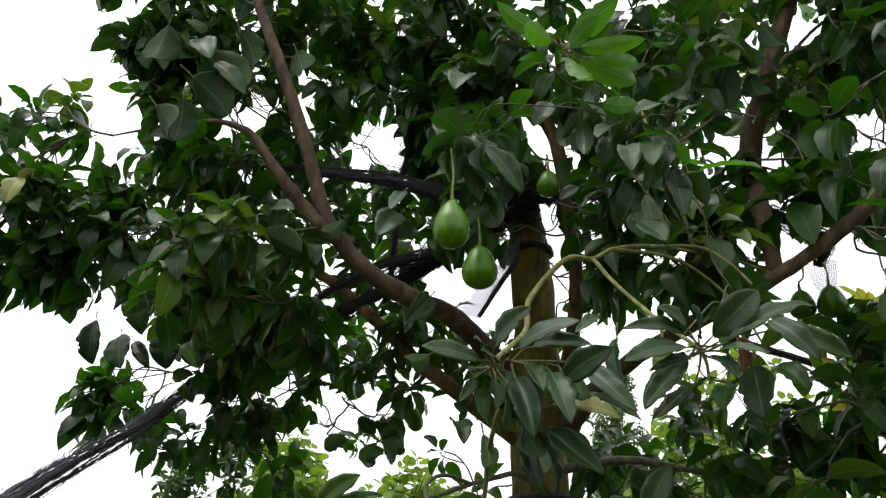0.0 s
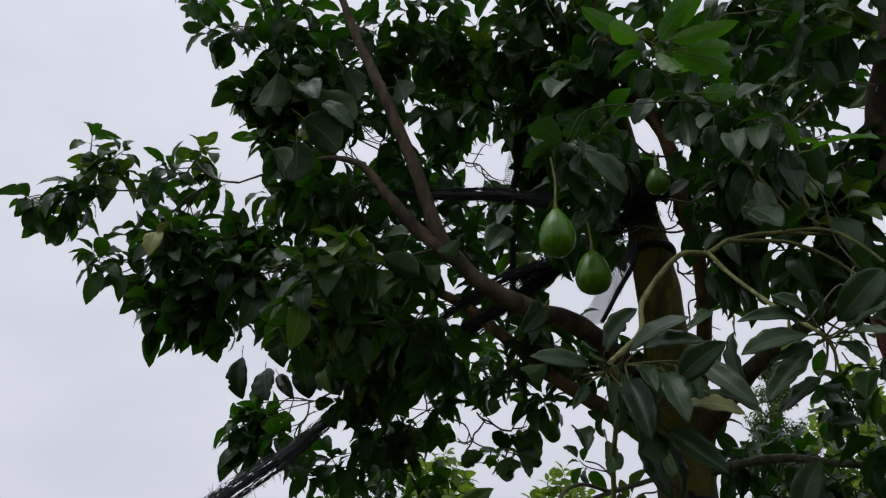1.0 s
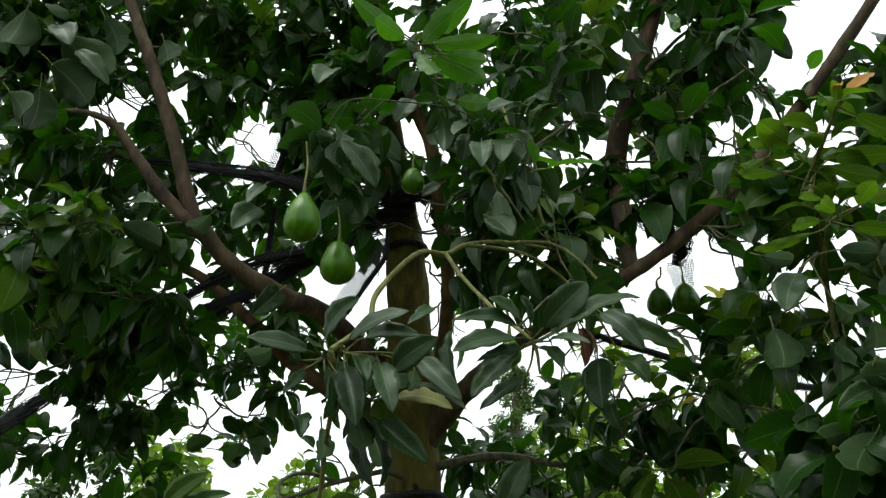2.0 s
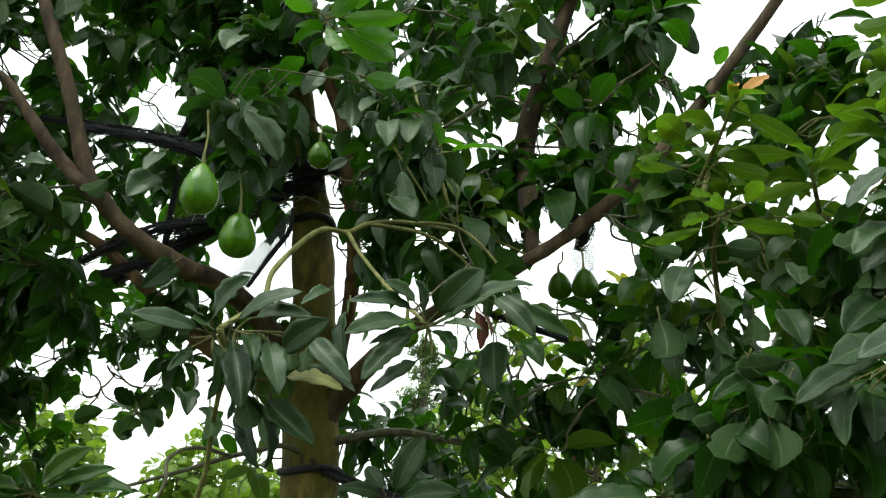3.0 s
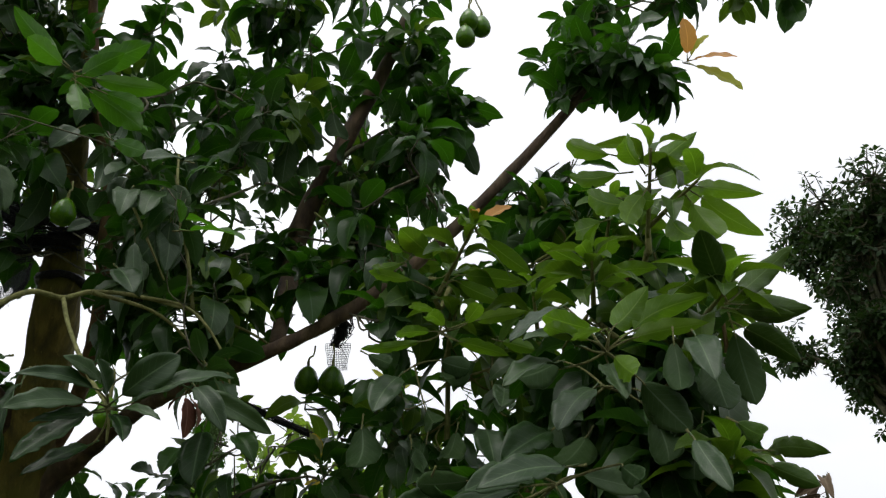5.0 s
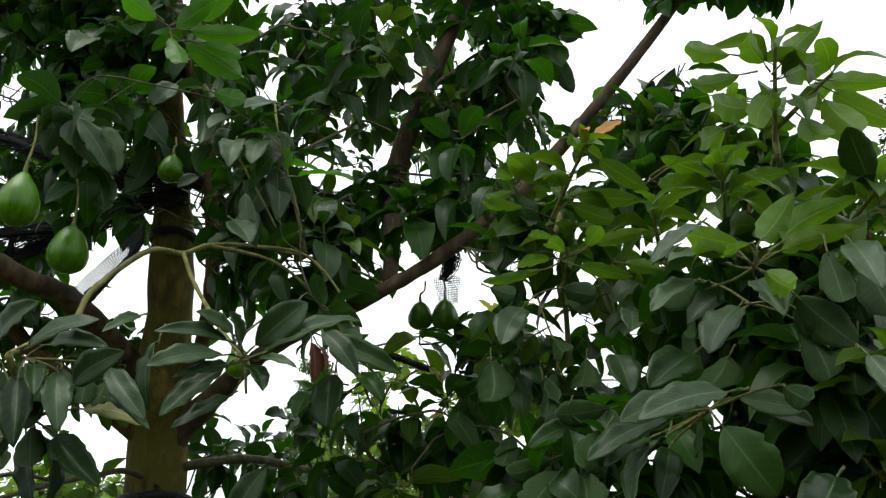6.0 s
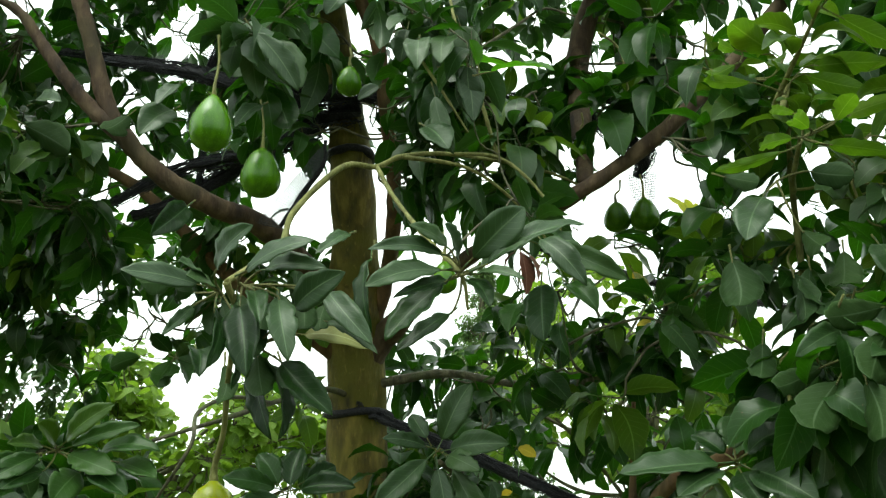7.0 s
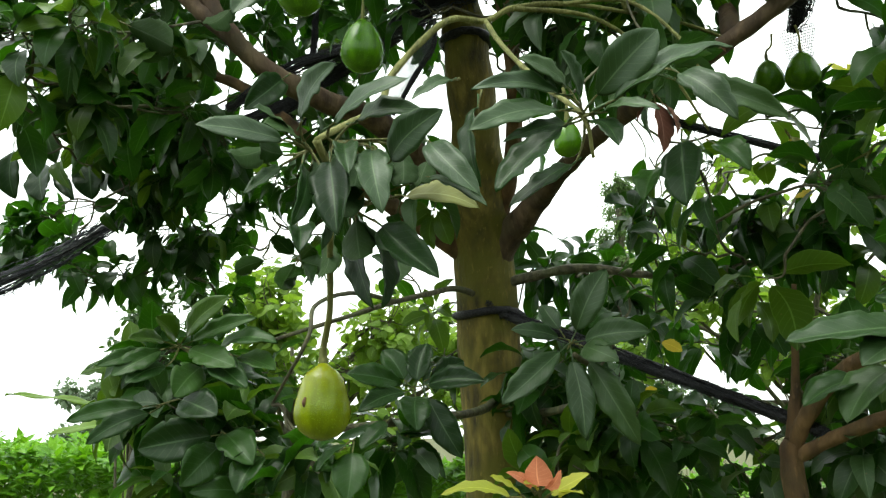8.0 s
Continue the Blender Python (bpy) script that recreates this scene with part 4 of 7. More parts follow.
B_UP = (
    (1.40, 1.16, 2.76, 0.09, 4),
    (1.44, 1.07, 2.63, 0.08, 4),
    (1.45, 0.98, 2.53, 0.09, 4),
    (1.40, 1.27, 2.71, 0.07, 2),
    (1.43, 0.87, 2.37, 0.06, 3),
    (1.37, 1.32, 2.87, 0.06, 2),
)
B_LOW = (
    (1.19, 0.97, 2.33, 0.09, 4),
    (1.25, 0.78, 2.29, 0.08, 4),
    (1.30, 0.78, 2.22, 0.06, 3),
    (1.26, 0.96, 2.23, 0.10, 5),
    (1.30, 0.82, 2.13, 0.09, 4),
    (1.40, 0.85, 2.16, 0.06, 2),
    (1.24, 1.32, 2.36, 0.11, 4),
    (1.20, 1.17, 2.16, 0.10, 3),
    (1.18, 1.50, 2.29, 0.11, 3),
    (1.26, 1.03, 2.06, 0.10, 4),
    (1.31, 0.87, 2.00, 0.09, 3),
    (1.38, 0.80, 2.00, 0.04, 1),
    (1.13, 1.66, 2.24, 0.12, 3),
    (1.15, 1.35, 2.07, 0.11, 4),
)
BUSH = (
    (-0.38, 1.96, 1.88, 0.07, 5),
    (-0.30, 1.89, 1.75, 0.07, 5),
    (-0.45, 1.94, 1.78, 0.07, 4),
    (-0.27, 2.10, 1.86, 0.08, 5),
    (-0.17, 1.82, 1.69, 0.08, 5),
    (-0.01, 1.65, 1.61, 0.06, 3),
    (0.11, 1.96, 1.66, 0.07, 4),
    (-0.31, 1.88, 1.61, 0.07, 4),
)
LEFT_UNDER = (
    (-0.87, 2.30, 2.70, 0.16, 5),
    (-0.85, 2.57, 2.65, 0.15, 4),
    (-0.68, 2.54, 2.87, 0.15, 4),
    (-0.66, 2.76, 2.64, 0.18, 4),
    (-0.85, 2.84, 2.53, 0.17, 4),
    (-0.68, 3.05, 2.40, 0.15, 3),
    (-0.58, 3.03, 2.56, 0.13, 3),
    (-1.40, 3.27, 2.51, 0.12, 2),
)
BACK_MID = (
    (-0.10, 2.55, 3.67, 0.17, 1),
    (0.17, 2.59, 3.77, 0.18, 1),
    (0.25, 2.56, 3.82, 0.18, 1),
    (0.53, 2.15, 3.49, 0.15, 2),
    (0.73, 2.25, 3.73, 0.17, 1),
    (0.90, 2.02, 3.63, 0.16, 2),
    (1.19, 2.27, 3.73, 0.17, 1),
    (1.24, 1.92, 3.50, 0.15, 1),
    (-0.05, 2.24, 3.30, 0.15, 1),
    (0.17, 2.33, 3.40, 0.16, 1),
    (0.41, 2.39, 3.38, 0.16, 1),
    (0.65, 2.50, 3.57, 0.17, 1),
    (0.76, 2.52, 3.52, 0.17, 1),
    (1.04, 2.23, 3.40, 0.16, 1),
    (1.10, 2.06, 3.42, 0.15, 1),
    (1.36, 2.20, 3.56, 0.17, 1),
)
BACK_MID_A = (
    (-0.12, 2.56, 3.16, 0.16, 1),
    (0.13, 2.63, 3.22, 0.16, 2),
    (0.35, 2.70, 3.36, 0.17, 1),
    (0.50, 2.36, 3.11, 0.15, 1),
    (0.80, 2.27, 3.13, 0.15, 2),
    (1.09, 2.44, 3.37, 0.17, 1),
    (1.10, 2.19, 3.28, 0.16, 1),
    (1.57, 2.32, 3.42, 0.17, 1),
    (0.16, 2.87, 3.15, 0.17, 1),
    (0.36, 2.88, 3.14, 0.17, 1),
    (0.71, 2.84, 3.32, 0.18, 1),
    (0.79, 2.67, 3.18, 0.17, 1),
    (1.21, 2.71, 3.27, 0.18, 2),
    (1.25, 2.35, 3.10, 0.16, 1),
    (1.35, 2.19, 3.08, 0.15, 2),
)
BACK_MID_B = (
    (0.50, 2.73, 2.88, 0.16, 2),
    (0.64, 2.94, 2.97, 0.18, 2),
    (0.81, 2.46, 2.83, 0.15, 2),
    (0.06, 2.69, 2.54, 0.15, 1),
    (0.45, 3.15, 2.79, 0.18, 1),
    (0.93, 2.91, 2.75, 0.17, 1),
    (1.66, 2.80, 2.71, 0.18, 1),
)
FRONT_MID = (
    (0.30, 1.54, 2.95, 0.09, 1),
    (0.41, 1.70, 3.13, 0.10, 1),
    (0.66, 1.65, 3.13, 0.10, 1),
    (0.97, 1.32, 2.91, 0.09, 1),
    (0.33, 1.81, 2.91, 0.10, 1),
    (0.46, 1.77, 2.89, 0.10, 1),
    (0.63, 1.62, 2.96, 0.09, 1),
    (0.95, 1.61, 2.91, 0.10, 1),
    (1.12, 1.50, 2.93, 0.10, 1),
    (0.36, 1.73, 2.68, 0.09, 1),
    (0.55, 1.85, 2.77, 0.10, 1),
    (0.71, 1.73, 2.73, 0.09, 1),
    (0.98, 1.61, 2.71, 0.09, 1),
    (1.16, 1.64, 2.79, 0.10, 1),
    (0.52, 1.79, 2.58, 0.09, 1),
    (0.70, 1.86, 2.63, 0.10, 1),
)
FRONT_MID_A = (
    (1.02, 1.41, 2.49, 0.08, 2),
)
BACK_LEFT = (
    (-1.00, 2.17, 3.55, 0.17, 4),
    (-0.86, 2.27, 3.62, 0.18, 4),
    (-0.65, 2.40, 3.81, 0.19, 4),
    (-0.37, 2.54, 3.82, 0.19, 4),
    (-0.12, 2.30, 3.57, 0.17, 3),
    (-1.08, 2.47, 3.48, 0.18, 4),
    (-0.89, 2.55, 3.43, 0.18, 3),
    (-0.63, 2.43, 3.40, 0.17, 3),
    (-0.34, 2.67, 3.65, 0.19, 3),
    (0.01, 2.64, 3.54, 0.18, 4),
    (-1.01, 2.63, 3.22, 0.18, 4),
    (-0.91, 2.76, 3.31, 0.19, 4),
    (-0.33, 2.98, 3.52, 0.20, 4),
    (-1.00, 2.62, 2.94, 0.18, 4),
    (-0.79, 2.82, 2.99, 0.18, 4),
    (-0.58, 2.76, 3.10, 0.18, 4),
)
BACK_LEFT_A = (
    (-0.25, 3.16, 3.29, 0.20, 4),
    (0.02, 2.80, 3.08, 0.18, 3),
    (-0.97, 2.87, 2.81, 0.18, 4),
    (-0.85, 2.98, 2.76, 0.19, 4),
    (-0.57, 2.78, 2.79, 0.18, 3),
    (-0.28, 2.91, 2.86, 0.18, 3),
    (-0.70, 2.93, 2.52, 0.18, 3),
    (-0.65, 3.34, 2.77, 0.20, 4),
    (-0.33, 3.10, 2.62, 0.19, 4),
)
LEFT_FAR = (
    (-1.92, 2.23, 3.11, 0.06, 2),
    (-1.84, 2.29, 3.12, 0.07, 2),
    (-1.73, 2.28, 3.27, 0.11, 4),
    (-1.56, 2.24, 2.84, 0.09, 3),
    (-1.72, 2.23, 3.14, 0.11, 4),
    (-1.16, 2.04, 3.67, 0.09, 4),
    (-1.06, 2.12, 3.47, 0.11, 5),
    (-1.40, 3.19, 2.41, 0.10, 3),
    (-1.29, 3.21, 2.51, 0.10, 3),
    (-1.35, 2.26, 2.64, 0.08, 4),
)
LOW_MID = (
    (0.83, 2.18, 2.35, 0.13, 1),
    (1.10, 1.94, 2.34, 0.12, 1),
    (1.33, 1.98, 2.39, 0.13, 1),
    (0.76, 1.81, 2.16, 0.11, 1),
    (1.03, 2.10, 2.27, 0.13, 1),
    (1.01, 1.71, 2.13, 0.11, 1),
    (1.10, 1.56, 2.06, 0.10, 1),
    (0.64, 2.02, 2.01, 0.12, 1),
    (0.78, 2.04, 2.07, 0.12, 1),
    (0.89, 1.74, 2.03, 0.11, 1),
    (1.14, 1.97, 2.01, 0.12, 1),
    (1.30, 2.13, 2.05, 0.13, 1),
)
LOW_BACK = (
    (0.98, 3.02, 2.54, 0.16, 1),
    (1.12, 2.56, 2.47, 0.14, 1),
    (1.38, 2.66, 2.50, 0.15, 1),
    (1.49, 2.62, 2.48, 0.15, 1),
    (0.48, 2.80, 2.35, 0.14, 1),
    (1.02, 3.02, 2.30, 0.16, 1),
    (1.06, 2.66, 2.26, 0.14, 1),
    (1.42, 2.92, 2.31, 0.16, 1),
    (1.51, 2.71, 2.32, 0.15, 1),
    (0.50, 2.93, 2.08, 0.15, 1),
    (0.82, 2.95, 2.09, 0.15, 1),
    (0.88, 2.71, 2.06, 0.14, 1),
    (1.09, 2.57, 2.04, 0.13, 1),
    (1.33, 2.86, 2.10, 0.15, 1),
    (1.47, 2.75, 2.04, 0.15, 1),
    (0.46, 2.70, 1.85, 0.13, 1),
)
LOW_BACK_A = (
    (0.67, 2.77, 1.87, 0.14, 1),
    (0.96, 2.75, 1.88, 0.14, 1),
    (1.21, 2.92, 1.95, 0.15, 1),
    (1.34, 3.01, 1.94, 0.16, 1),
    (1.37, 2.46, 1.88, 0.13, 1),
    (0.63, 3.13, 1.66, 0.15, 1),
    (0.67, 2.84, 1.67, 0.14, 1),
    (0.91, 2.95, 1.71, 0.15, 1),
    (1.02, 2.62, 1.70, 0.13, 1),
    (1.39, 2.91, 1.66, 0.15, 1),
    (1.43, 2.70, 1.64, 0.15, 1),
)
NEAR_ONE = (
    (0.57, 1.35, 2.25, 0.03, 1),
    (0.45, 1.31, 2.58, 0.04, 2),
    (0.39, 1.42, 2.70, 0.04, 2),
    (0.03, 1.41, 2.65, 0.04, 2),
    (0.11, 1.52, 2.76, 0.06, 2),
    (0.29, 1.48, 2.81, 0.06, 2),
)
LOW_RIGHT = (
    (0.49, 2.39, 1.84, 0.09, 4),
    (1.09, 2.05, 1.83, 0.09, 4),
    (1.08, 1.85, 1.83, 0.08, 4),
    (0.47, 2.48, 1.72, 0.10, 4),
    (0.54, 2.11, 1.72, 0.08, 4),
    (0.66, 2.06, 1.72, 0.08, 4),
    (0.93, 2.41, 1.75, 0.10, 4),
    (1.00, 2.24, 1.66, 0.09, 4),
    (1.21, 2.32, 1.70, 0.10, 4),
    (1.10, 1.93, 1.68, 0.08, 4),
    (0.45, 2.05, 1.56, 0.08, 4),
    (0.54, 2.08, 1.62, 0.08, 4),
    (0.74, 2.49, 1.56, 0.10, 4),
)
LEFT_NEAR = (
    (-0.64, 1.77, 2.52, 0.06, 3),
    (-0.56, 1.79, 2.55, 0.06, 3),
    (-0.72, 1.89, 2.42, 0.07, 3),
    (-0.58, 1.94, 2.47, 0.07, 4),
    (-0.66, 2.01, 2.36, 0.07, 3),
    (-0.49, 2.01, 2.66, 0.07, 3),
    (-0.47, 2.19, 2.53, 0.08, 3),
    (-0.70, 1.76, 2.46, 0.06, 2),
    (-0.39, 2.34, 2.49, 0.07, 2),
    (1.07, 1.39, 2.57, 0.06, 3),
    (0.87, 1.66, 2.67, 0.06, 3),
)
B_CORNER = (
    (1.23, 0.81, 1.95, 0.05, 3),
    (1.30, 0.79, 2.02, 0.05, 3),
    (1.24, 0.74, 1.88, 0.05, 3),
    (1.20, 0.86, 1.88, 0.05, 3),
    (1.31, 0.81, 2.12, 0.05, 2),
    (1.20, 0.76, 2.03, 0.05, 2),
    (1.25, 0.82, 2.13, 0.05, 2),
)
# Leaf clumps above the view, added to shade the foliage below.
SHADE_CANOPY = (
    (-1.20, 2.01, 3.88, 0.25, 3),
    (-0.74, 2.06, 4.02, 0.25, 4),
    (-0.22, 2.01, 4.02, 0.26, 5),
    (0.26, 1.87, 3.87, 0.25, 5),
    (0.72, 1.83, 3.80, 0.25, 5),
    (1.06, 1.78, 3.70, 0.23, 4),
    (-0.57, 1.67, 3.99, 0.29, 5),
    (-0.04, 1.60, 3.98, 0.28, 6),
    (0.49, 1.58, 3.94, 0.28, 5),
    (0.89, 1.53, 3.84, 0.28, 5),
    (0.92, 1.66, 3.93, 0.19, 3),
    (0.69, 1.76, 3.75, 0.20, 4),
)
TOP_MID = (
    (0.96, 2.06, 3.82, 0.13, 2),
    (0.83, 2.14, 3.61, 0.13, 3),
    (1.08, 2.03, 3.96, 0.11, 1),
    (0.55, 1.89, 3.50, 0.14, 3),
    (0.41, 1.86, 3.24, 0.13, 3),
    (0.41, 1.82, 2.99, 0.12, 2),
    (0.57, 1.78, 3.15, 0.14, 3),
    (0.74, 1.76, 3.26, 0.14, 4),
    (0.58, 1.73, 2.86, 0.11, 2),
    (0.95, 1.76, 2.76, 0.12, 2),
    (1.00, 1.77, 3.10, 0.13, 3),
    (1.10, 1.64, 3.18, 0.13, 3),
    (1.10, 1.71, 2.91, 0.12, 3),
    (1.25, 1.69, 3.64, 0.09, 1),
)
B_LEFT = (
    (0.97, 1.43, 2.65, 0.08, 2),
    (1.08, 1.39, 2.61, 0.08, 1),
    (1.26, 1.47, 2.61, 0.09, 1),
    (1.27, 1.27, 2.62, 0.08, 2),
    (1.14, 1.47, 2.54, 0.09, 1),
    (1.16, 1.42, 2.48, 0.08, 1),
    (1.33, 1.39, 2.50, 0.09, 2),
    (1.12, 1.61, 2.39, 0.09, 2),
    (1.26, 1.49, 2.41, 0.09, 2),
    (1.44, 1.59, 2.42, 0.09, 1),
    (1.03, 1.66, 2.20, 0.09, 1),
    (1.14, 1.69, 2.25, 0.09, 1),
    (1.33, 1.62, 2.28, 0.09, 1),
    (1.41, 1.47, 2.19, 0.09, 1),
)
B_FOOT = (
    (0.86, 1.08, 1.95, 0.07, 2),
    (0.90, 1.00, 1.97, 0.07, 2),
    (1.06, 0.99, 1.95, 0.07, 2),
    (1.08, 0.93, 1.99, 0.07, 2),
    (0.84, 1.04, 1.88, 0.07, 2),
    (0.95, 1.03, 1.90, 0.07, 2),
    (0.99, 0.96, 1.88, 0.07, 1),
    (1.21, 1.08, 1.92, 0.08, 2),
    (1.27, 0.99, 1.87, 0.08, 1),
)
FILL_LEFT = (
    (-0.63, 2.26, 3.58, 0.14, 2),
    (-0.43, 2.48, 3.76, 0.15, 2),
    (-0.19, 2.23, 3.56, 0.14, 2),
    (0.05, 2.14, 3.56, 0.13, 2),
    (-0.72, 2.27, 3.38, 0.14, 2),
    (-0.40, 2.23, 3.35, 0.13, 2),
    (-0.17, 2.25, 3.33, 0.13, 2),
    (-0.06, 2.35, 3.48, 0.14, 2),
    (-0.63, 2.62, 3.20, 0.14, 2),
    (-0.48, 2.48, 3.22, 0.14, 2),
    (0.04, 2.69, 3.30, 0.15, 2),
    (-0.69, 2.48, 2.94, 0.13, 2),
    (-0.43, 2.86, 3.16, 0.15, 2),
    (-0.15, 2.57, 3.08, 0.14, 2),
)
FILL_TOP = (
    (0.20, 1.90, 3.35, 0.13, 3),
    (0.34, 1.91, 3.50, 0.14, 3),
    (0.55, 2.03, 3.49, 0.12, 3),
    (0.74, 1.87, 3.64, 0.14, 3),
    (0.06, 1.74, 2.68, 0.08, 2),
    (0.15, 2.15, 2.76, 0.08, 2),
    (0.33, 2.21, 3.09, 0.12, 2),
    (-0.90, 2.18, 3.45, 0.17, 3),
    (-0.93, 2.33, 3.02, 0.17, 3),
    (0.02, 2.12, 2.80, 0.08, 2),
    (0.02, 2.11, 3.03, 0.09, 2),
    (0.20, 2.31, 2.34, 0.09, 2),
    (0.45, 2.03, 2.62, 0.07, 2),
    (0.52, 1.91, 2.62, 0.07, 2),
)
FILL_TOP_A = (
    (0.33, 2.14, 2.88, 0.07, 3),
)
FILL_GAP = (
    (0.38, 1.95, 2.73, 0.07, 2),
    (0.50, 1.96, 2.68, 0.07, 2),
    (0.63, 2.00, 2.79, 0.07, 2),
    (0.77, 1.99, 2.76, 0.07, 2),
    (0.38, 1.92, 2.55, 0.06, 2),
    (-0.30, 2.70, 2.88, 0.10, 3),
    (-0.40, 2.73, 3.04, 0.10, 2),
    (-0.05, 2.80, 2.94, 0.09, 2),
    (-0.03, 2.42, 2.77, 0.07, 2),
    (-0.08, 2.38, 2.58, 0.07, 3),
    (0.20, 2.53, 2.51, 0.08, 2),
    (-0.70, 2.64, 2.80, 0.11, 3),
    (-0.89, 2.61, 3.00, 0.11, 3),
)
LOW_DEEP = (
    (0.77, 2.66, 1.70, 0.11, 4),
    (0.90, 2.67, 1.57, 0.11, 4),
    (1.06, 2.73, 1.63, 0.11, 5),
    (1.12, 2.60, 1.54, 0.11, 5),
    (1.19, 2.47, 1.64, 0.10, 4),
    (1.28, 2.43, 1.55, 0.10, 4),
    (1.38, 2.50, 1.70, 0.11, 4),
    (0.97, 2.86, 1.77, 0.12, 4),
    (1.41, 2.70, 1.87, 0.12, 4),
    (0.66, 2.62, 1.59, 0.10, 4),
    (1.54, 2.31, 1.71, 0.11, 4),
    (1.19, 2.79, 1.91, 0.10, 3),
    (0.90, 2.86, 2.07, 0.10, 3),
    (1.09, 2.92, 2.00, 0.10, 3),
    (0.53, 2.64, 1.56, 0.08, 3),
)
LEFT_ROPE = (
    (-0.87, 3.07, 2.27, 0.12, 3),
    (-0.73, 3.08, 2.40, 0.12, 3),
    (-1.03, 2.92, 2.22, 0.10, 3),
    (-0.65, 3.24, 2.22, 0.10, 3),
    (-1.14, 3.10, 2.41, 0.10, 3),
    (-0.80, 3.21, 2.36, 0.11, 3),
    (-0.34, 3.00, 2.60, 0.09, 2),
)
B_DEEP = (
    (1.07, 1.36, 1.86, 0.07, 5),
    (1.09, 1.23, 1.82, 0.07, 6),
    (1.22, 1.25, 1.89, 0.07, 5),
    (1.21, 1.15, 1.82, 0.07, 5),
    (1.13, 1.55, 1.92, 0.08, 4),
    (1.34, 1.02, 2.16, 0.08, 6),
    (1.31, 1.15, 2.24, 0.09, 5),
    (1.33, 0.93, 2.05, 0.08, 6),
)

RIGHT_CREST = (
    (1.58, 1.30, 3.77, 0.09, 3),
    (1.72, 1.25, 3.86, 0.10, 3),
    (1.76, 1.15, 3.69, 0.09, 3),
    (1.59, 1.35, 3.66, 0.08, 3),
    (1.51, 1.40, 3.47, 0.06, 2),
    (1.94, 0.95, 3.65, 0.06, 2),
    (2.04, 0.90, 3.70, 0.06, 2),
    (1.65, 1.30, 4.03, 0.12, 3),
    (1.23, 1.80, 4.01, 0.10, 3),
    (1.23, 1.85, 3.74, 0.08, 2),
)
LEFT_FOOT = (
    (-0.22, 2.50, 2.45, 0.07, 2),
    (-0.10, 2.60, 2.38, 0.06, 2),
    (0.01, 2.60, 2.51, 0.07, 2),
    (0.09, 2.50, 2.34, 0.05, 1),
    (-0.21, 2.70, 2.31, 0.07, 2),
    (-0.33, 2.70, 2.38, 0.08, 3),
    (-0.07, 2.50, 2.55, 0.07, 2),
    (0.17, 2.60, 2.49, 0.05, 1),
    (-0.17, 2.60, 2.56, 0.07, 2),
    (-0.38, 2.80, 2.27, 0.08, 3),
)
LEFT_BACK_UP = (
    (-0.27, 2.50, 3.62, 0.09, 2),
    (-0.14, 2.60, 3.57, 0.08, 2),
    (0.03, 2.50, 3.57, 0.09, 2),
    (0.11, 2.50, 3.82, 0.10, 2),
    (-0.35, 2.60, 3.89, 0.10, 2),
    (-0.08, 2.60, 3.89, 0.10, 2),
    (-0.40, 2.60, 3.47, 0.06, 1),
)
PAIR_SIDE = (
    (1.14, 1.90, 2.65, 0.04, 1),
    (1.25, 1.90, 2.61, 0.06, 2),
    (0.90, 2.00, 2.64, 0.05, 1),
    (1.24, 2.00, 2.54, 0.05, 2),
    (1.12, 2.00, 2.46, 0.05, 2),
    (1.20, 1.80, 2.44, 0.06, 2),
    (1.03, 2.10, 2.46, 0.05, 1),
)
FORK_BACK = (
    (0.53, 2.75, 2.22, 0.10, 3),
    (0.61, 2.80, 2.12, 0.11, 3),
    (0.50, 2.70, 1.96, 0.10, 3),
    (0.74, 2.90, 2.25, 0.11, 2),
    (0.77, 2.80, 2.10, 0.12, 3),
    (0.64, 2.90, 2.00, 0.12, 3),
    (0.71, 2.60, 1.93, 0.12, 3),
    (0.17, 2.90, 2.08, 0.08, 1),
    (0.04, 3.00, 2.26, 0.08, 1),
    (0.56, 2.70, 1.82, 0.12, 3),
    (0.70, 2.50, 1.79, 0.12, 3),
    (0.18, 2.80, 1.92, 0.09, 2),
)
bones = [b for b in bones if b.y > 1.75 or b.x > 0.8 or b.z < 2.1]
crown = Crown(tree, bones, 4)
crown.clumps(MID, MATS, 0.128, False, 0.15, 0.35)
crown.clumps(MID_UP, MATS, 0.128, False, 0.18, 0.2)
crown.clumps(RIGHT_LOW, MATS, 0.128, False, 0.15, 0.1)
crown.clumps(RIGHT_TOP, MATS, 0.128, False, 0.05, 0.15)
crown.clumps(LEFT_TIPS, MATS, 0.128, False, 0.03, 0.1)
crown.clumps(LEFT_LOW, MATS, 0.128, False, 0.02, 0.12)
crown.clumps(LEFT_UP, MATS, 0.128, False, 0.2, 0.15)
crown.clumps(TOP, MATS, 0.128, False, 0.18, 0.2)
for rows, share in ((BACK_MID, 0.1), (BACK_MID_A, 0.1), (BACK_MID_B, 0.1), (BACK_LEFT, 0.1), (BACK_LEFT_A, 0.1), (LOW_BACK, 0.05), (LOW_BACK_A, 0.05), (SHADE_CANOPY, 0.1)):
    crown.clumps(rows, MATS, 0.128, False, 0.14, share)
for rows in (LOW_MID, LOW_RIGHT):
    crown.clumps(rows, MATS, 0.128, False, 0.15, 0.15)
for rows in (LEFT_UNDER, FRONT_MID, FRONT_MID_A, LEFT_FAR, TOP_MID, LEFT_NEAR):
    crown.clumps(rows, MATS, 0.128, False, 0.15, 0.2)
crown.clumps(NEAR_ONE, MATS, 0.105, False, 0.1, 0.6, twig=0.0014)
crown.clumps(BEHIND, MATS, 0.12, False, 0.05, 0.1)
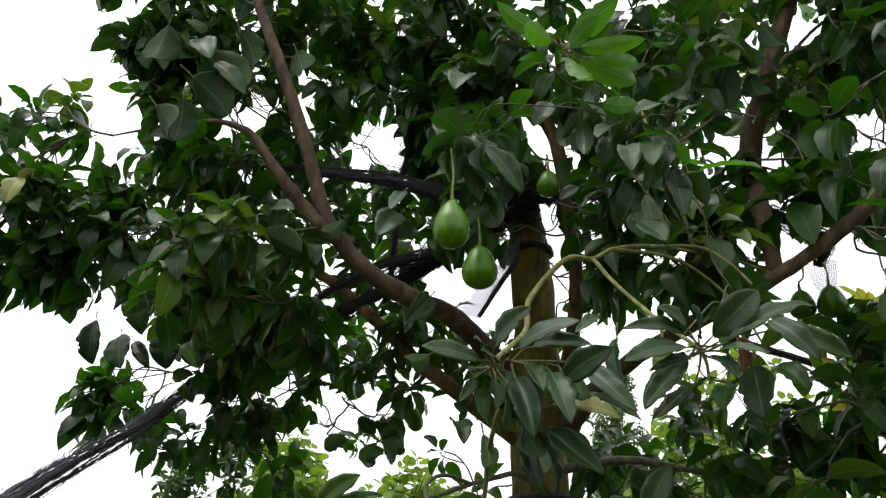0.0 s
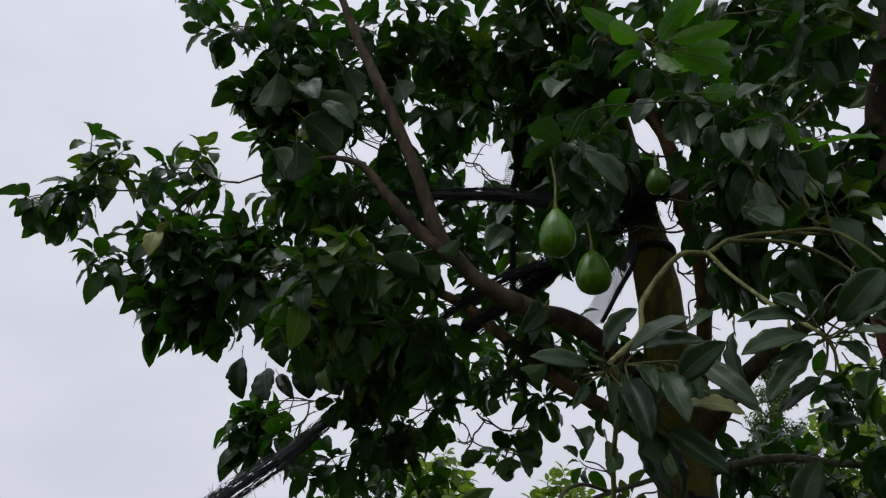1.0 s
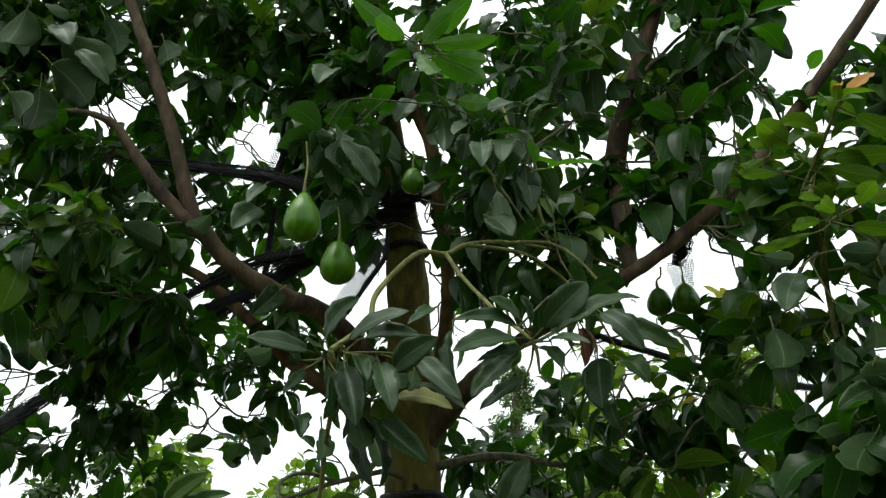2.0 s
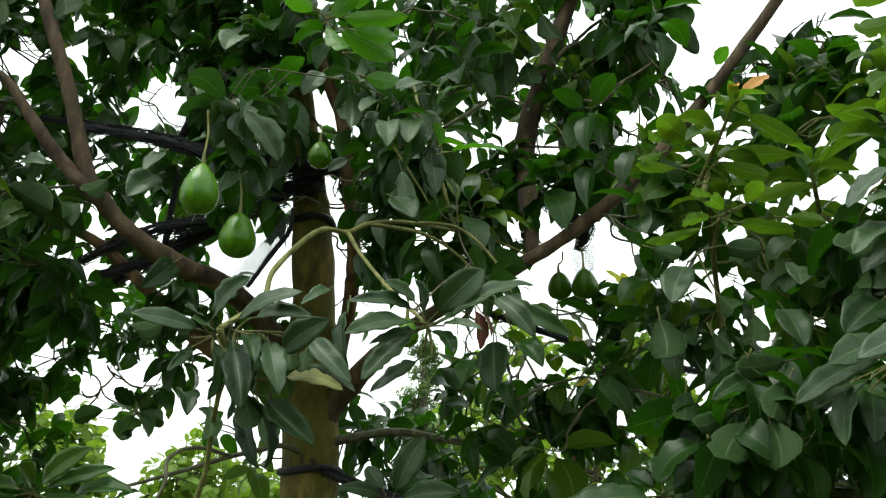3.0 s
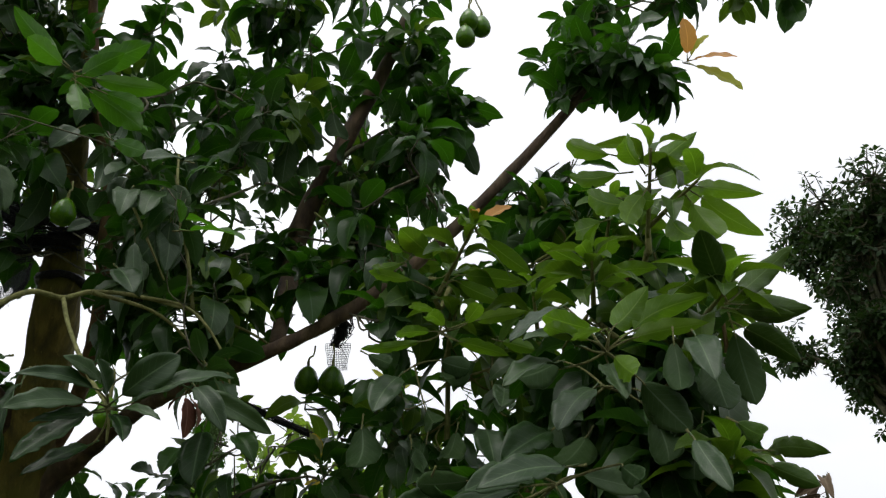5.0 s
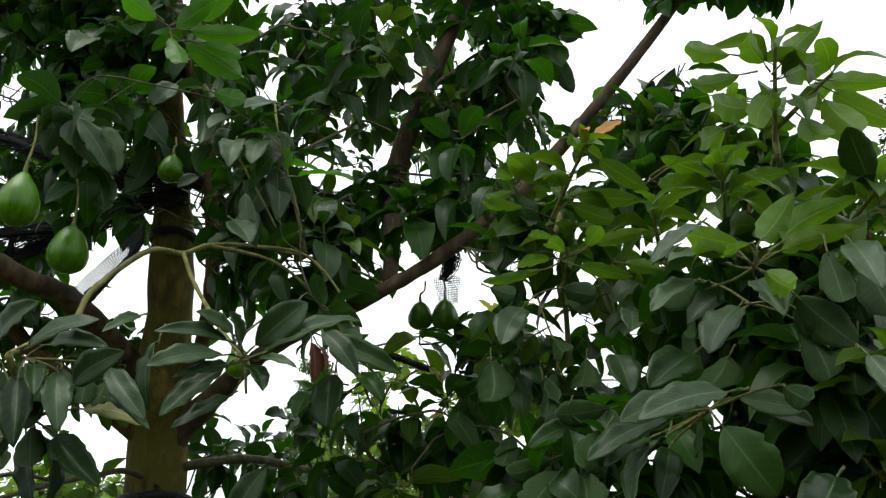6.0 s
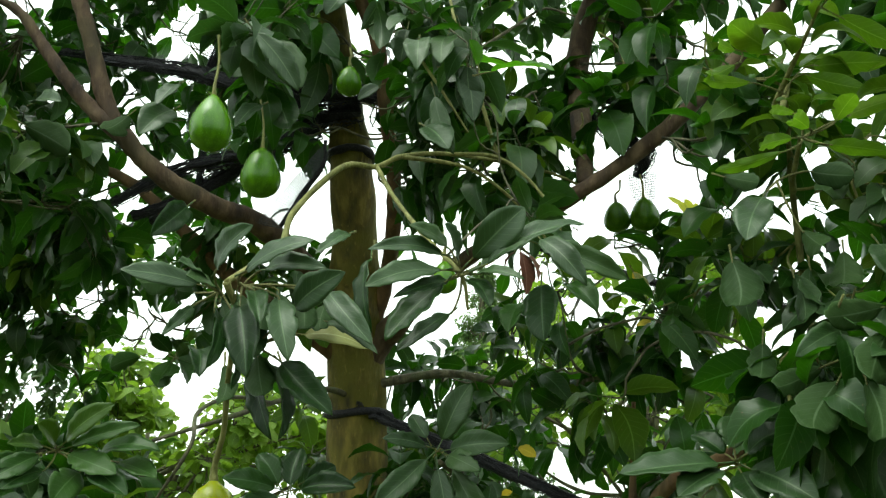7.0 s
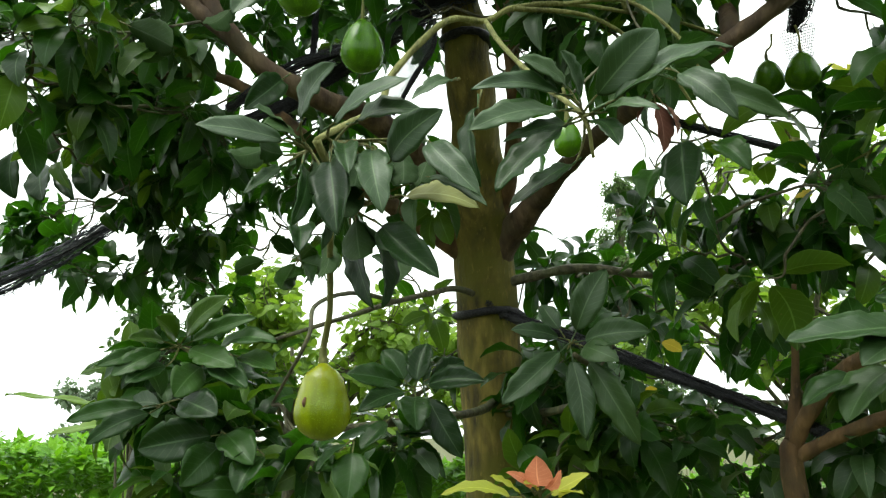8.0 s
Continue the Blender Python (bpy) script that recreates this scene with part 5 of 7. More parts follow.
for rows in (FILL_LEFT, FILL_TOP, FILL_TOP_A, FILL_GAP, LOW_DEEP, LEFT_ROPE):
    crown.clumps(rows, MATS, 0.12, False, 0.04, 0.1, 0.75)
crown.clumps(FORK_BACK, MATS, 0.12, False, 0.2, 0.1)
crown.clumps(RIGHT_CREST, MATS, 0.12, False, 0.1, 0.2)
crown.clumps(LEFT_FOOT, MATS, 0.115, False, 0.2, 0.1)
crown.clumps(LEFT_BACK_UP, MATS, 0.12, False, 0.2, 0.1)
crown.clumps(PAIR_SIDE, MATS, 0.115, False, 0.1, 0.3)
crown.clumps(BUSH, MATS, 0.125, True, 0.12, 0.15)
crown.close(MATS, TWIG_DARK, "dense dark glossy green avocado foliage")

ORANGE_TOP = (
    (1.584, 0.929, 3.176, 1.634, 0.821, 3.133, 0.040, 0),
    (1.582, 0.927, 3.179, 1.535, 0.877, 3.254, 0.045, 0),
    (1.590, 0.930, 3.170, 1.656, 0.837, 3.053, 0.040, 0),
    (1.583, 0.926, 3.179, 1.596, 0.861, 3.214, 0.035, 0),
)
# placed shoots
SHOOT_ONE = (
    (0.053, 1.050, 2.020, -0.038, 0.993, 2.024, 0.031, 0),
    (0.058, 1.040, 2.032, 0.105, 0.965, 2.075, 0.033, -15),
    (0.052, 1.030, 2.019, 0.032, 0.955, 2.025, 0.026, 10),
    (0.068, 1.030, 2.012, 0.043, 0.955, 2.009, 0.024, 0),
    (0.087, 1.050, 2.036, 0.180, 0.990, 2.070, 0.035, -15),
    (0.111, 1.070, 2.050, 0.194, 0.995, 2.040, 0.025, 0),
    (0.158, 1.030, 1.985, 0.215, 0.955, 2.017, 0.038, 10),
    (0.198, 1.070, 2.033, 0.256, 0.995, 1.948, 0.032, 10),
    (0.141, 1.030, 2.011, 0.161, 0.955, 1.919, 0.033, 0),
    (0.197, 1.080, 1.989, 0.265, 1.005, 1.936, 0.017, 0),
    (0.239, 1.120, 2.129, 0.191, 1.045, 2.075, 0.019, 0),
)
SHOOT_ONE_LOW = (
    (0.111, 1.040, 2.018, 0.126, 0.965, 1.962, 0.024, 0),
    (0.093, 1.050, 2.007, 0.112, 0.975, 1.899, 0.041, 20),
    (0.084, 1.060, 1.997, 0.103, 0.986, 1.888, 0.022, -40),
    (0.066, 1.040, 2.000, 0.071, 0.965, 1.905, 0.024, -30),
    (0.038, 1.070, 2.003, 0.014, 0.995, 1.947, 0.016, 0),
    (0.141, 1.100, 1.941, 0.212, 1.027, 1.864, 0.038, 15),
    (0.117, 1.120, 1.955, 0.157, 1.066, 1.838, 0.035, -45),
    (0.106, 1.130, 1.949, 0.136, 1.066, 1.837, 0.026, 50),
    (0.267, 1.120, 2.105, 0.258, 1.061, 1.977, 0.023, 70),
    (0.012, 1.300, 1.990, 0.030, 1.225, 1.938, 0.035, 20),
    (-0.030, 1.400, 2.265, -0.074, 1.325, 2.182, 0.041, 0),
)
SHOOT_ONE_BACK = (
    (0.085, 1.120, 2.041, 0.083, 1.045, 1.946, 0.036, 10),
    (0.097, 1.120, 2.037, 0.113, 1.045, 1.926, 0.040, -15),
    (0.122, 1.120, 2.028, 0.123, 1.045, 1.964, 0.027, 0),
    (0.064, 1.120, 2.028, 0.066, 1.045, 1.946, 0.027, 20),
    (0.115, 1.120, 1.955, 0.132, 1.045, 1.879, 0.035, 10),
    (0.138, 1.120, 2.040, 0.146, 1.045, 1.971, 0.027, 0),
    (0.172, 1.120, 2.040, 0.177, 1.045, 1.963, 0.032, 10),
    (0.205, 1.120, 2.026, 0.198, 1.045, 1.963, 0.027, 0),
    (0.031, 1.120, 2.029, 0.012, 1.045, 2.015, 0.026, 0),
    (-0.026, 1.300, 2.108, -0.068, 1.225, 2.067, 0.036, 0),
    (0.063, 1.250, 1.962, 0.067, 1.175, 1.887, 0.028, 30),
    (0.142, 1.300, 1.974, 0.166, 1.225, 1.891, 0.034, 0),
)
SHOOT_TWO = (
    (0.372, 1.060, 2.062, 0.256, 1.007, 2.022, 0.030, 10),
    (0.376, 1.080, 2.087, 0.262, 1.024, 2.075, 0.023, -10),
    (0.388, 1.080, 2.077, 0.360, 1.005, 2.105, 0.035, 0),
    (0.382, 1.100, 2.100, 0.317, 1.025, 2.111, 0.024, 0),
    (0.394, 1.070, 2.070, 0.470, 1.035, 2.145, 0.047, 20),
    (0.398, 1.050, 2.057, 0.557, 1.050, 2.139, 0.034, -20),
    (0.414, 1.100, 2.078, 0.467, 1.026, 2.097, 0.036, 0),
    (0.400, 1.060, 2.056, 0.450, 0.985, 2.033, 0.016, 0),
    (0.498, 1.140, 2.140, 0.661, 1.140, 2.087, 0.036, 10),
    (0.513, 1.130, 2.145, 0.563, 1.062, 2.052, 0.034, 10),
)
SHOOT_TWO_LOW = (
    (0.373, 1.070, 2.054, 0.282, 1.024, 1.958, 0.038, 15),
    (0.383, 1.090, 2.057, 0.295, 1.015, 2.013, 0.019, 0),
    (0.390, 1.120, 2.021, 0.300, 1.052, 1.947, 0.024, 10),
    (0.393, 1.080, 2.057, 0.412, 1.005, 2.000, 0.027, 0),
    (0.601, 1.400, 2.155, 0.581, 1.340, 2.030, 0.061, 20),
    (0.682, 1.500, 2.181, 0.714, 1.425, 2.111, 0.046, 0),
    (0.587, 1.500, 2.139, 0.542, 1.425, 2.063, 0.043, 30),
    (0.560, 1.600, 2.096, 0.503, 1.525, 2.084, 0.038, 0),
)
STAR_PALE = (
    (-0.269, 1.680, 1.866, -0.169, 1.607, 1.935, 0.042, 0),
    (-0.272, 1.680, 1.864, -0.288, 1.605, 1.899, 0.042, 0),
    (-0.293, 1.680, 1.866, -0.334, 1.605, 1.865, 0.032, 0),
    (-0.292, 1.680, 1.856, -0.359, 1.605, 1.803, 0.042, 0),
    (-0.321, 1.680, 1.850, -0.386, 1.605, 1.818, 0.029, 0),
    (-0.284, 1.680, 1.826, -0.334, 1.605, 1.790, 0.038, 0),
    (-0.223, 1.680, 1.826, -0.248, 1.605, 1.767, 0.053, 0),
    (-0.263, 1.680, 1.855, -0.152, 1.605, 1.818, 0.047, 0),
    (-0.221, 1.680, 1.843, -0.128, 1.605, 1.779, 0.048, 0),
    (-0.263, 1.680, 1.861, -0.128, 1.628, 1.904, 0.033, 0),
    (-0.215, 1.680, 1.849, -0.083, 1.612, 1.859, 0.041, 0),
    (-0.168, 1.680, 1.841, -0.079, 1.605, 1.811, 0.041, 0),
)
STAR_LEFT = (
    (-0.302, 1.660, 1.751, -0.458, 1.660, 1.727, 0.034, 0),
    (-0.295, 1.660, 1.744, -0.396, 1.610, 1.688, 0.036, 0),
    (-0.262, 1.660, 1.762, -0.176, 1.585, 1.735, 0.060, 0),
    (-0.179, 1.660, 1.698, -0.313, 1.633, 1.675, 0.069, 0),
    (-0.179, 1.660, 1.705, -0.107, 1.585, 1.656, 0.058, 0),
    (-0.173, 1.660, 1.687, -0.220, 1.585, 1.618, 0.058, 0),
    (-0.108, 1.660, 1.626, -0.136, 1.585, 1.656, 0.061, 0),
    (-0.074, 1.660, 1.615, -0.006, 1.585, 1.672, 0.051, 0),
    (-0.107, 1.660, 1.595, -0.203, 1.590, 1.605, 0.039, 0),
    (0.037, 1.660, 1.670, 0.001, 1.585, 1.639, 0.032, 0),
    (0.043, 1.660, 1.659, 0.031, 1.585, 1.590, 0.067, 0),
)
SHOOT_BRIGHT = (
    (0.964, 0.600, 2.136, 1.041, 0.600, 2.225, 0.051, 0),
    (0.986, 0.600, 2.136, 1.149, 0.600, 2.238, 0.051, 0),
    (0.985, 0.600, 2.129, 1.143, 0.600, 2.194, 0.041, 0),
    (0.954, 0.600, 2.134, 0.823, 0.556, 2.112, 0.038, 0),
    (0.940, 0.600, 2.117, 0.812, 0.542, 2.091, 0.028, 0),
    (0.964, 0.600, 2.105, 0.945, 0.530, 2.048, 0.045, 0),
    (0.960, 0.600, 2.141, 0.844, 0.526, 2.076, 0.020, 0),
)
BRIGHT_MID = (
    (1.180, 0.860, 2.430, 1.141, 0.789, 2.439, 0.063, 0),
    (1.159, 0.860, 2.411, 1.039, 0.860, 2.430, 0.036, 0),
    (1.146, 0.860, 2.403, 1.024, 0.860, 2.371, 0.042, 0),
    (1.188, 0.860, 2.411, 1.313, 0.860, 2.455, 0.045, 0),
    (1.154, 0.860, 2.383, 1.192, 0.806, 2.363, 0.029, 0),
    (1.200, 0.860, 2.529, 1.068, 0.801, 2.435, 0.050, 0),
    (1.386, 0.860, 2.625, 1.490, 0.860, 2.702, 0.054, 0),
    (1.250, 0.860, 2.596, 1.278, 0.804, 2.568, 0.058, 0),
)
BRIGHT_PALE = (
    (0.925, 0.640, 2.188, 0.811, 0.611, 2.102, 0.033, 0),
    (0.954, 0.640, 2.127, 0.815, 0.577, 2.094, 0.037, 0),
    (0.926, 0.640, 2.093, 0.793, 0.597, 2.035, 0.036, 0),
    (0.990, 0.640, 2.115, 0.954, 0.565, 2.033, 0.035, 0),
)
SHOOT_ORANGE = (
    (0.995, 1.180, 2.527, 0.875, 1.128, 2.549, 0.068, 0),
    (1.053, 1.100, 2.571, 1.178, 1.100, 2.517, 0.052, 0),
    (1.032, 1.170, 2.502, 1.203, 1.170, 2.527, 0.055, 0),
    (1.023, 1.170, 2.488, 1.126, 1.141, 2.451, 0.047, 0),
    (0.914, 1.170, 2.500, 0.807, 1.095, 2.422, 0.030, 0),
    (0.943, 1.170, 2.460, 0.809, 1.116, 2.427, 0.030, 0),
    (0.914, 1.170, 2.522, 0.826, 1.095, 2.488, 0.025, 0),
    (1.083, 1.170, 2.638, 0.997, 1.095, 2.604, 0.031, 0),
)
ORANGE_TIPS = (
    (1.049, 1.100, 2.597, 1.131, 1.100, 2.677, 0.031, 0),
    (1.038, 1.100, 2.608, 1.008, 1.045, 2.596, 0.019, 0),
    (0.935, 1.200, 2.555, 0.886, 1.147, 2.548, 0.019, 0),
    (0.937, 1.200, 2.555, 0.917, 1.145, 2.550, 0.016, 0),
)
FRESH_LOW = (
    (1.006, 1.080, 2.340, 1.002, 1.011, 2.360, 0.043, 0),
    (1.014, 1.080, 2.350, 1.148, 1.080, 2.405, 0.037, 0),
    (0.968, 1.080, 2.327, 0.881, 1.005, 2.306, 0.039, 0),
    (0.948, 1.080, 2.355, 0.844, 1.005, 2.312, 0.020, 0),
    (0.942, 1.080, 2.314, 0.827, 1.015, 2.259, 0.032, 0),
    (0.930, 1.080, 2.292, 0.793, 1.080, 2.246, 0.026, 0),
    (0.974, 1.080, 2.305, 1.102, 1.080, 2.300, 0.037, 0),
    (1.080, 1.080, 2.326, 1.131, 1.025, 2.297, 0.037, 0),
)
SHOOT_RIGHT = (
    (0.911, 0.660, 1.924, 0.961, 0.633, 1.833, 0.073, 0),
    (0.954, 0.680, 1.958, 1.046, 0.657, 1.945, 0.039, 0),
    (1.039, 0.720, 1.963, 1.059, 0.658, 1.927, 0.036, 0),
    (0.893, 0.670, 1.946, 0.761, 0.632, 1.904, 0.043, 0),
    (0.876, 0.670, 1.933, 0.736, 0.670, 1.866, 0.041, 0),
    (0.872, 0.700, 1.914, 0.779, 0.660, 1.820, 0.044, 20),
    (0.900, 0.740, 1.908, 0.824, 0.665, 1.828, 0.038, 0),
    (0.873, 0.740, 1.914, 0.759, 0.668, 1.866, 0.034, 0),
    (0.994, 0.780, 2.053, 0.871, 0.724, 1.982, 0.061, 0),
    (1.019, 0.700, 2.104, 0.903, 0.644, 2.012, 0.055, 0),
    (0.979, 0.550, 1.848, 0.854, 0.491, 1.774, 0.053, 0),
)
RIGHT_DARK = (
    (0.947, 0.740, 1.945, 0.884, 0.665, 1.878, 0.023, 30),
    (1.076, 0.680, 2.101, 1.131, 0.640, 2.045, 0.066, 0),
    (1.118, 0.850, 2.084, 1.008, 0.786, 1.997, 0.056, 0),
    (1.034, 0.800, 2.178, 0.908, 0.751, 2.104, 0.048, 0),
    (0.943, 0.950, 1.978, 0.853, 0.887, 1.894, 0.044, 0),
    (0.871, 0.920, 1.907, 0.828, 0.849, 1.821, 0.049, 0),
)
LEFT_COLUMN = (
    (0.884, 1.100, 2.225, 0.807, 1.040, 2.124, 0.050, 0),
    (0.813, 1.100, 2.118, 0.777, 1.032, 2.018, 0.055, 0),
    (1.005, 1.100, 2.138, 0.940, 1.025, 2.051, 0.044, 30),
    (1.064, 1.100, 2.156, 1.045, 1.032, 2.060, 0.055, 0),
    (0.935, 1.100, 2.164, 0.917, 1.025, 2.110, 0.036, 0),
    (0.978, 0.980, 2.013, 0.849, 0.951, 1.985, 0.038, 0),
    (0.925, 1.000, 1.986, 0.806, 0.945, 1.937, 0.031, 0),
    (0.879, 1.000, 1.932, 0.760, 0.946, 1.890, 0.031, 0),
    (0.860, 0.950, 1.910, 0.769, 0.892, 1.831, 0.051, 0),
    (1.108, 1.100, 2.242, 1.059, 1.025, 2.176, 0.045, 0),
    (0.956, 1.100, 2.264, 0.992, 1.033, 2.230, 0.041, 0),
    (0.848, 1.100, 1.989, 0.790, 1.025, 1.912, 0.037, 0),
)
LEFT_COLUMN_DARK = (
    (0.911, 1.100, 2.098, 0.880, 1.032, 2.000, 0.045, 40),
    (0.940, 1.100, 2.110, 0.899, 1.027, 2.017, 0.034, -40),
    (0.807, 1.100, 2.246, 0.829, 1.025, 2.201, 0.031, 0),
    (1.052, 1.100, 2.288, 0.943, 1.049, 2.203, 0.045, 0),
)
HANG_TOP = (
    (1.258, 1.800, 3.424, 1.202, 1.800, 3.232, 0.062, 30),
    (1.283, 1.800, 3.418, 1.292, 1.800, 3.263, 0.057, 0),
    (1.311, 1.800, 3.426, 1.339, 1.800, 3.223, 0.067, -20),
    (1.236, 1.800, 3.431, 1.120, 1.749, 3.290, 0.076, 0),
    (1.376, 1.800, 3.473, 1.455, 1.800, 3.287, 0.058, 30),
    (1.284, 1.800, 3.460, 1.382, 1.786, 3.550, 0.072, 0),
    (1.197, 1.800, 3.447, 1.113, 1.725, 3.417, 0.065, 0),
    (1.388, 1.800, 3.505, 1.523, 1.800, 3.576, 0.069, 0),
)
HANG_MID = (
    (0.649, 1.750, 3.158, 0.596, 1.750, 3.010, 0.062, 20),
    (0.782, 1.750, 3.197, 0.778, 1.750, 2.989, 0.069, 30),
    (0.822, 1.750, 3.243, 0.844, 1.675, 3.085, 0.049, 0),
    (0.837, 1.750, 3.125, 0.834, 1.675, 2.982, 0.062, 40),
    (0.896, 1.750, 3.316, 0.913, 1.675, 3.154, 0.066, 0),
    (0.711, 1.750, 3.149, 0.656, 1.703, 2.986, 0.062, -30),
)
HANG_SPOT = (
    (0.442, 1.320, 2.551, 0.453, 1.282, 2.412, 0.045, 0),
    (0.386, 1.320, 2.484, 0.418, 1.299, 2.352, 0.035, 40),
    (0.367, 1.320, 2.411, 0.400, 1.245, 2.338, 0.049, 0),
    (0.459, 1.320, 2.691, 0.366, 1.248, 2.619, 0.042, 0),
    (0.416, 1.320, 2.604, 0.390, 1.245, 2.497, 0.049, 0),
    (0.361, 1.320, 2.590, 0.346, 1.245, 2.487, 0.044, 0),
)
EDGE_FRESH = (
    (1.218, 0.600, 2.251, 1.375, 0.600, 2.383, 0.046, 0),
    (1.216, 0.600, 2.243, 1.388, 0.600, 2.278, 0.058, 0),
    (1.201, 0.600, 2.258, 1.127, 0.562, 2.330, 0.060, 0),
    (1.205, 0.600, 2.233, 1.353, 0.600, 2.257, 0.029, 0),
    (1.219, 0.600, 2.211, 1.345, 0.600, 2.179, 0.054, 0),
    (1.105, 0.500, 1.971, 1.233, 0.500, 1.988, 0.034, 0),
    (1.068, 0.500, 2.003, 1.037, 0.425, 1.959, 0.032, 0),
    (1.086, 0.480, 1.948, 1.109, 0.425, 1.914, 0.031, 0),
)
EDGE_DARK = (
    (1.209, 0.600, 2.209, 1.233, 0.600, 2.086, 0.068, 0),
    (1.147, 0.600, 2.149, 1.106, 0.543, 2.032, 0.068, 0),
    (1.083, 0.600, 2.158, 1.020, 0.536, 2.042, 0.050, 0),
    (1.004, 0.600, 2.083, 1.053, 0.561, 2.004, 0.064, 0),
    (0.962, 0.600, 1.955, 0.932, 0.525, 1.912, 0.037, 0),
    (1.120, 0.700, 2.085, 1.081, 0.635, 1.981, 0.062, 0),
    (1.222, 0.700, 2.083, 1.143, 0.653, 1.970, 0.066, 0),
)
EDGE_GREY = (
    (1.105, 0.580, 2.163, 1.054, 0.505, 2.065, 0.055, 0),
    (0.993, 0.500, 1.974, 0.973, 0.431, 1.893, 0.037, 0),
    (0.858, 0.550, 1.928, 0.731, 0.550, 1.890, 0.048, 0),
)
TOP_SHOOT = (
    (1.354, 0.780, 2.618, 1.564, 0.780, 2.668, 0.052, 0),
    (1.364, 0.780, 2.606, 1.541, 0.780, 2.563, 0.064, 0),
    (1.349, 0.780, 2.585, 1.355, 0.719, 2.466, 0.084, 0),
    (1.285, 0.780, 2.525, 1.268, 0.705, 2.433, 0.063, 0),
    (1.251, 0.780, 2.592, 1.420, 0.780, 2.684, 0.074, 0),
    (1.254, 0.780, 2.614, 1.391, 0.780, 2.758, 0.057, 0),
    (1.233, 0.780, 2.616, 1.131, 0.705, 2.608, 0.056, 0),
    (1.170, 0.780, 2.624, 1.022, 0.742, 2.574, 0.047, 0),
    (1.188, 0.780, 2.590, 1.052, 0.780, 2.535, 0.043, 0),
    (1.201, 0.780, 2.517, 1.049, 0.731, 2.467, 0.062, 0),
    (1.367, 0.780, 2.492, 1.349, 0.705, 2.398, 0.066, 0),
    (1.238, 0.780, 2.568, 1.137, 0.737, 2.435, 0.056, 0),
)
TOP_BRIGHT = (
    (0.182, 1.170, 2.727, 0.078, 1.170, 2.810, 0.050, 0),
    (0.193, 1.170, 2.714, 0.121, 1.102, 2.702, 0.057, 0),
    (0.216, 1.170, 2.722, 0.315, 1.170, 2.832, 0.067, 0),
    (0.221, 1.170, 2.707, 0.366, 1.170, 2.738, 0.050, 0),
    (0.220, 1.170, 2.688, 0.342, 1.170, 2.632, 0.071, 0),
    (0.209, 1.170, 2.698, 0.276, 1.149, 2.772, 0.047, 0),
    (0.254, 1.170, 2.687, 0.335, 1.117, 2.637, 0.040, 0),
    (0.209, 1.170, 2.694, 0.236, 1.098, 2.581, 0.052, 0),
    (0.296, 1.300, 2.673, 0.364, 1.237, 2.627, 0.048, 0),
)
WHORL_DARK = (
    (1.416, 1.340, 2.882, 1.261, 1.268, 2.808, 0.048, 0),
    (1.415, 1.340, 2.872, 1.278, 1.292, 2.762, 0.044, 0),
    (1.428, 1.340, 2.896, 1.366, 1.282, 2.959, 0.044, 0),
    (1.441, 1.340, 2.921, 1.493, 1.340, 3.062, 0.052, 0),
    (1.460, 1.340, 2.904, 1.494, 1.267, 2.855, 0.062, 0),
    (1.462, 1.340, 2.915, 1.557, 1.315, 2.958, 0.052, 0),
    (1.422, 1.340, 2.843, 1.340, 1.265, 2.709, 0.043, 0),
    (1.446, 1.340, 2.869, 1.473, 1.265, 2.788, 0.061, 0),
    (1.388, 1.340, 2.814, 1.253, 1.340, 2.673, 0.059, 0),
    (1.361, 1.340, 2.758, 1.211, 1.275, 2.675, 0.053, 0),
    (1.398, 1.340, 2.727, 1.310, 1.266, 2.583, 0.058, 0),
    (1.489, 1.340, 2.965, 1.533, 1.281, 2.972, 0.053, 0),
)
LEFT_BIG = (
    (-0.875, 1.900, 3.335, -0.891, 1.862, 3.159, 0.101, 0),
    (-0.790, 1.900, 3.230, -0.608, 1.900, 3.109, 0.142, 0),
    (-0.790, 1.900, 3.067, -0.789, 1.900, 2.899, 0.115, 0),
    (-0.795, 1.900, 3.147, -0.652, 1.900, 2.999, 0.117, 0),
    (-0.875, 1.900, 3.033, -0.779, 1.825, 2.886, 0.080, 0),
    (-0.668, 1.900, 3.329, -0.598, 1.900, 3.178, 0.073, 0),
    (-0.481, 1.900, 3.249, -0.436, 1.825, 3.108, 0.078, 0),
    (-0.524, 1.900, 2.636, -0.380, 1.857, 2.549, 0.071, 0),
    (-0.727, 1.900, 2.601, -0.601, 1.825, 2.548, 0.070, 0),
    (0.047, 1.600, 2.763, 0.027, 1.536, 2.593, 0.082, 0),
    (-0.753, 1.900, 3.320, -0.796, 1.825, 3.264, 0.079, 0),
    (-0.290, 2.000, 2.726, -0.331, 1.925, 2.638, 0.057, 0),
)
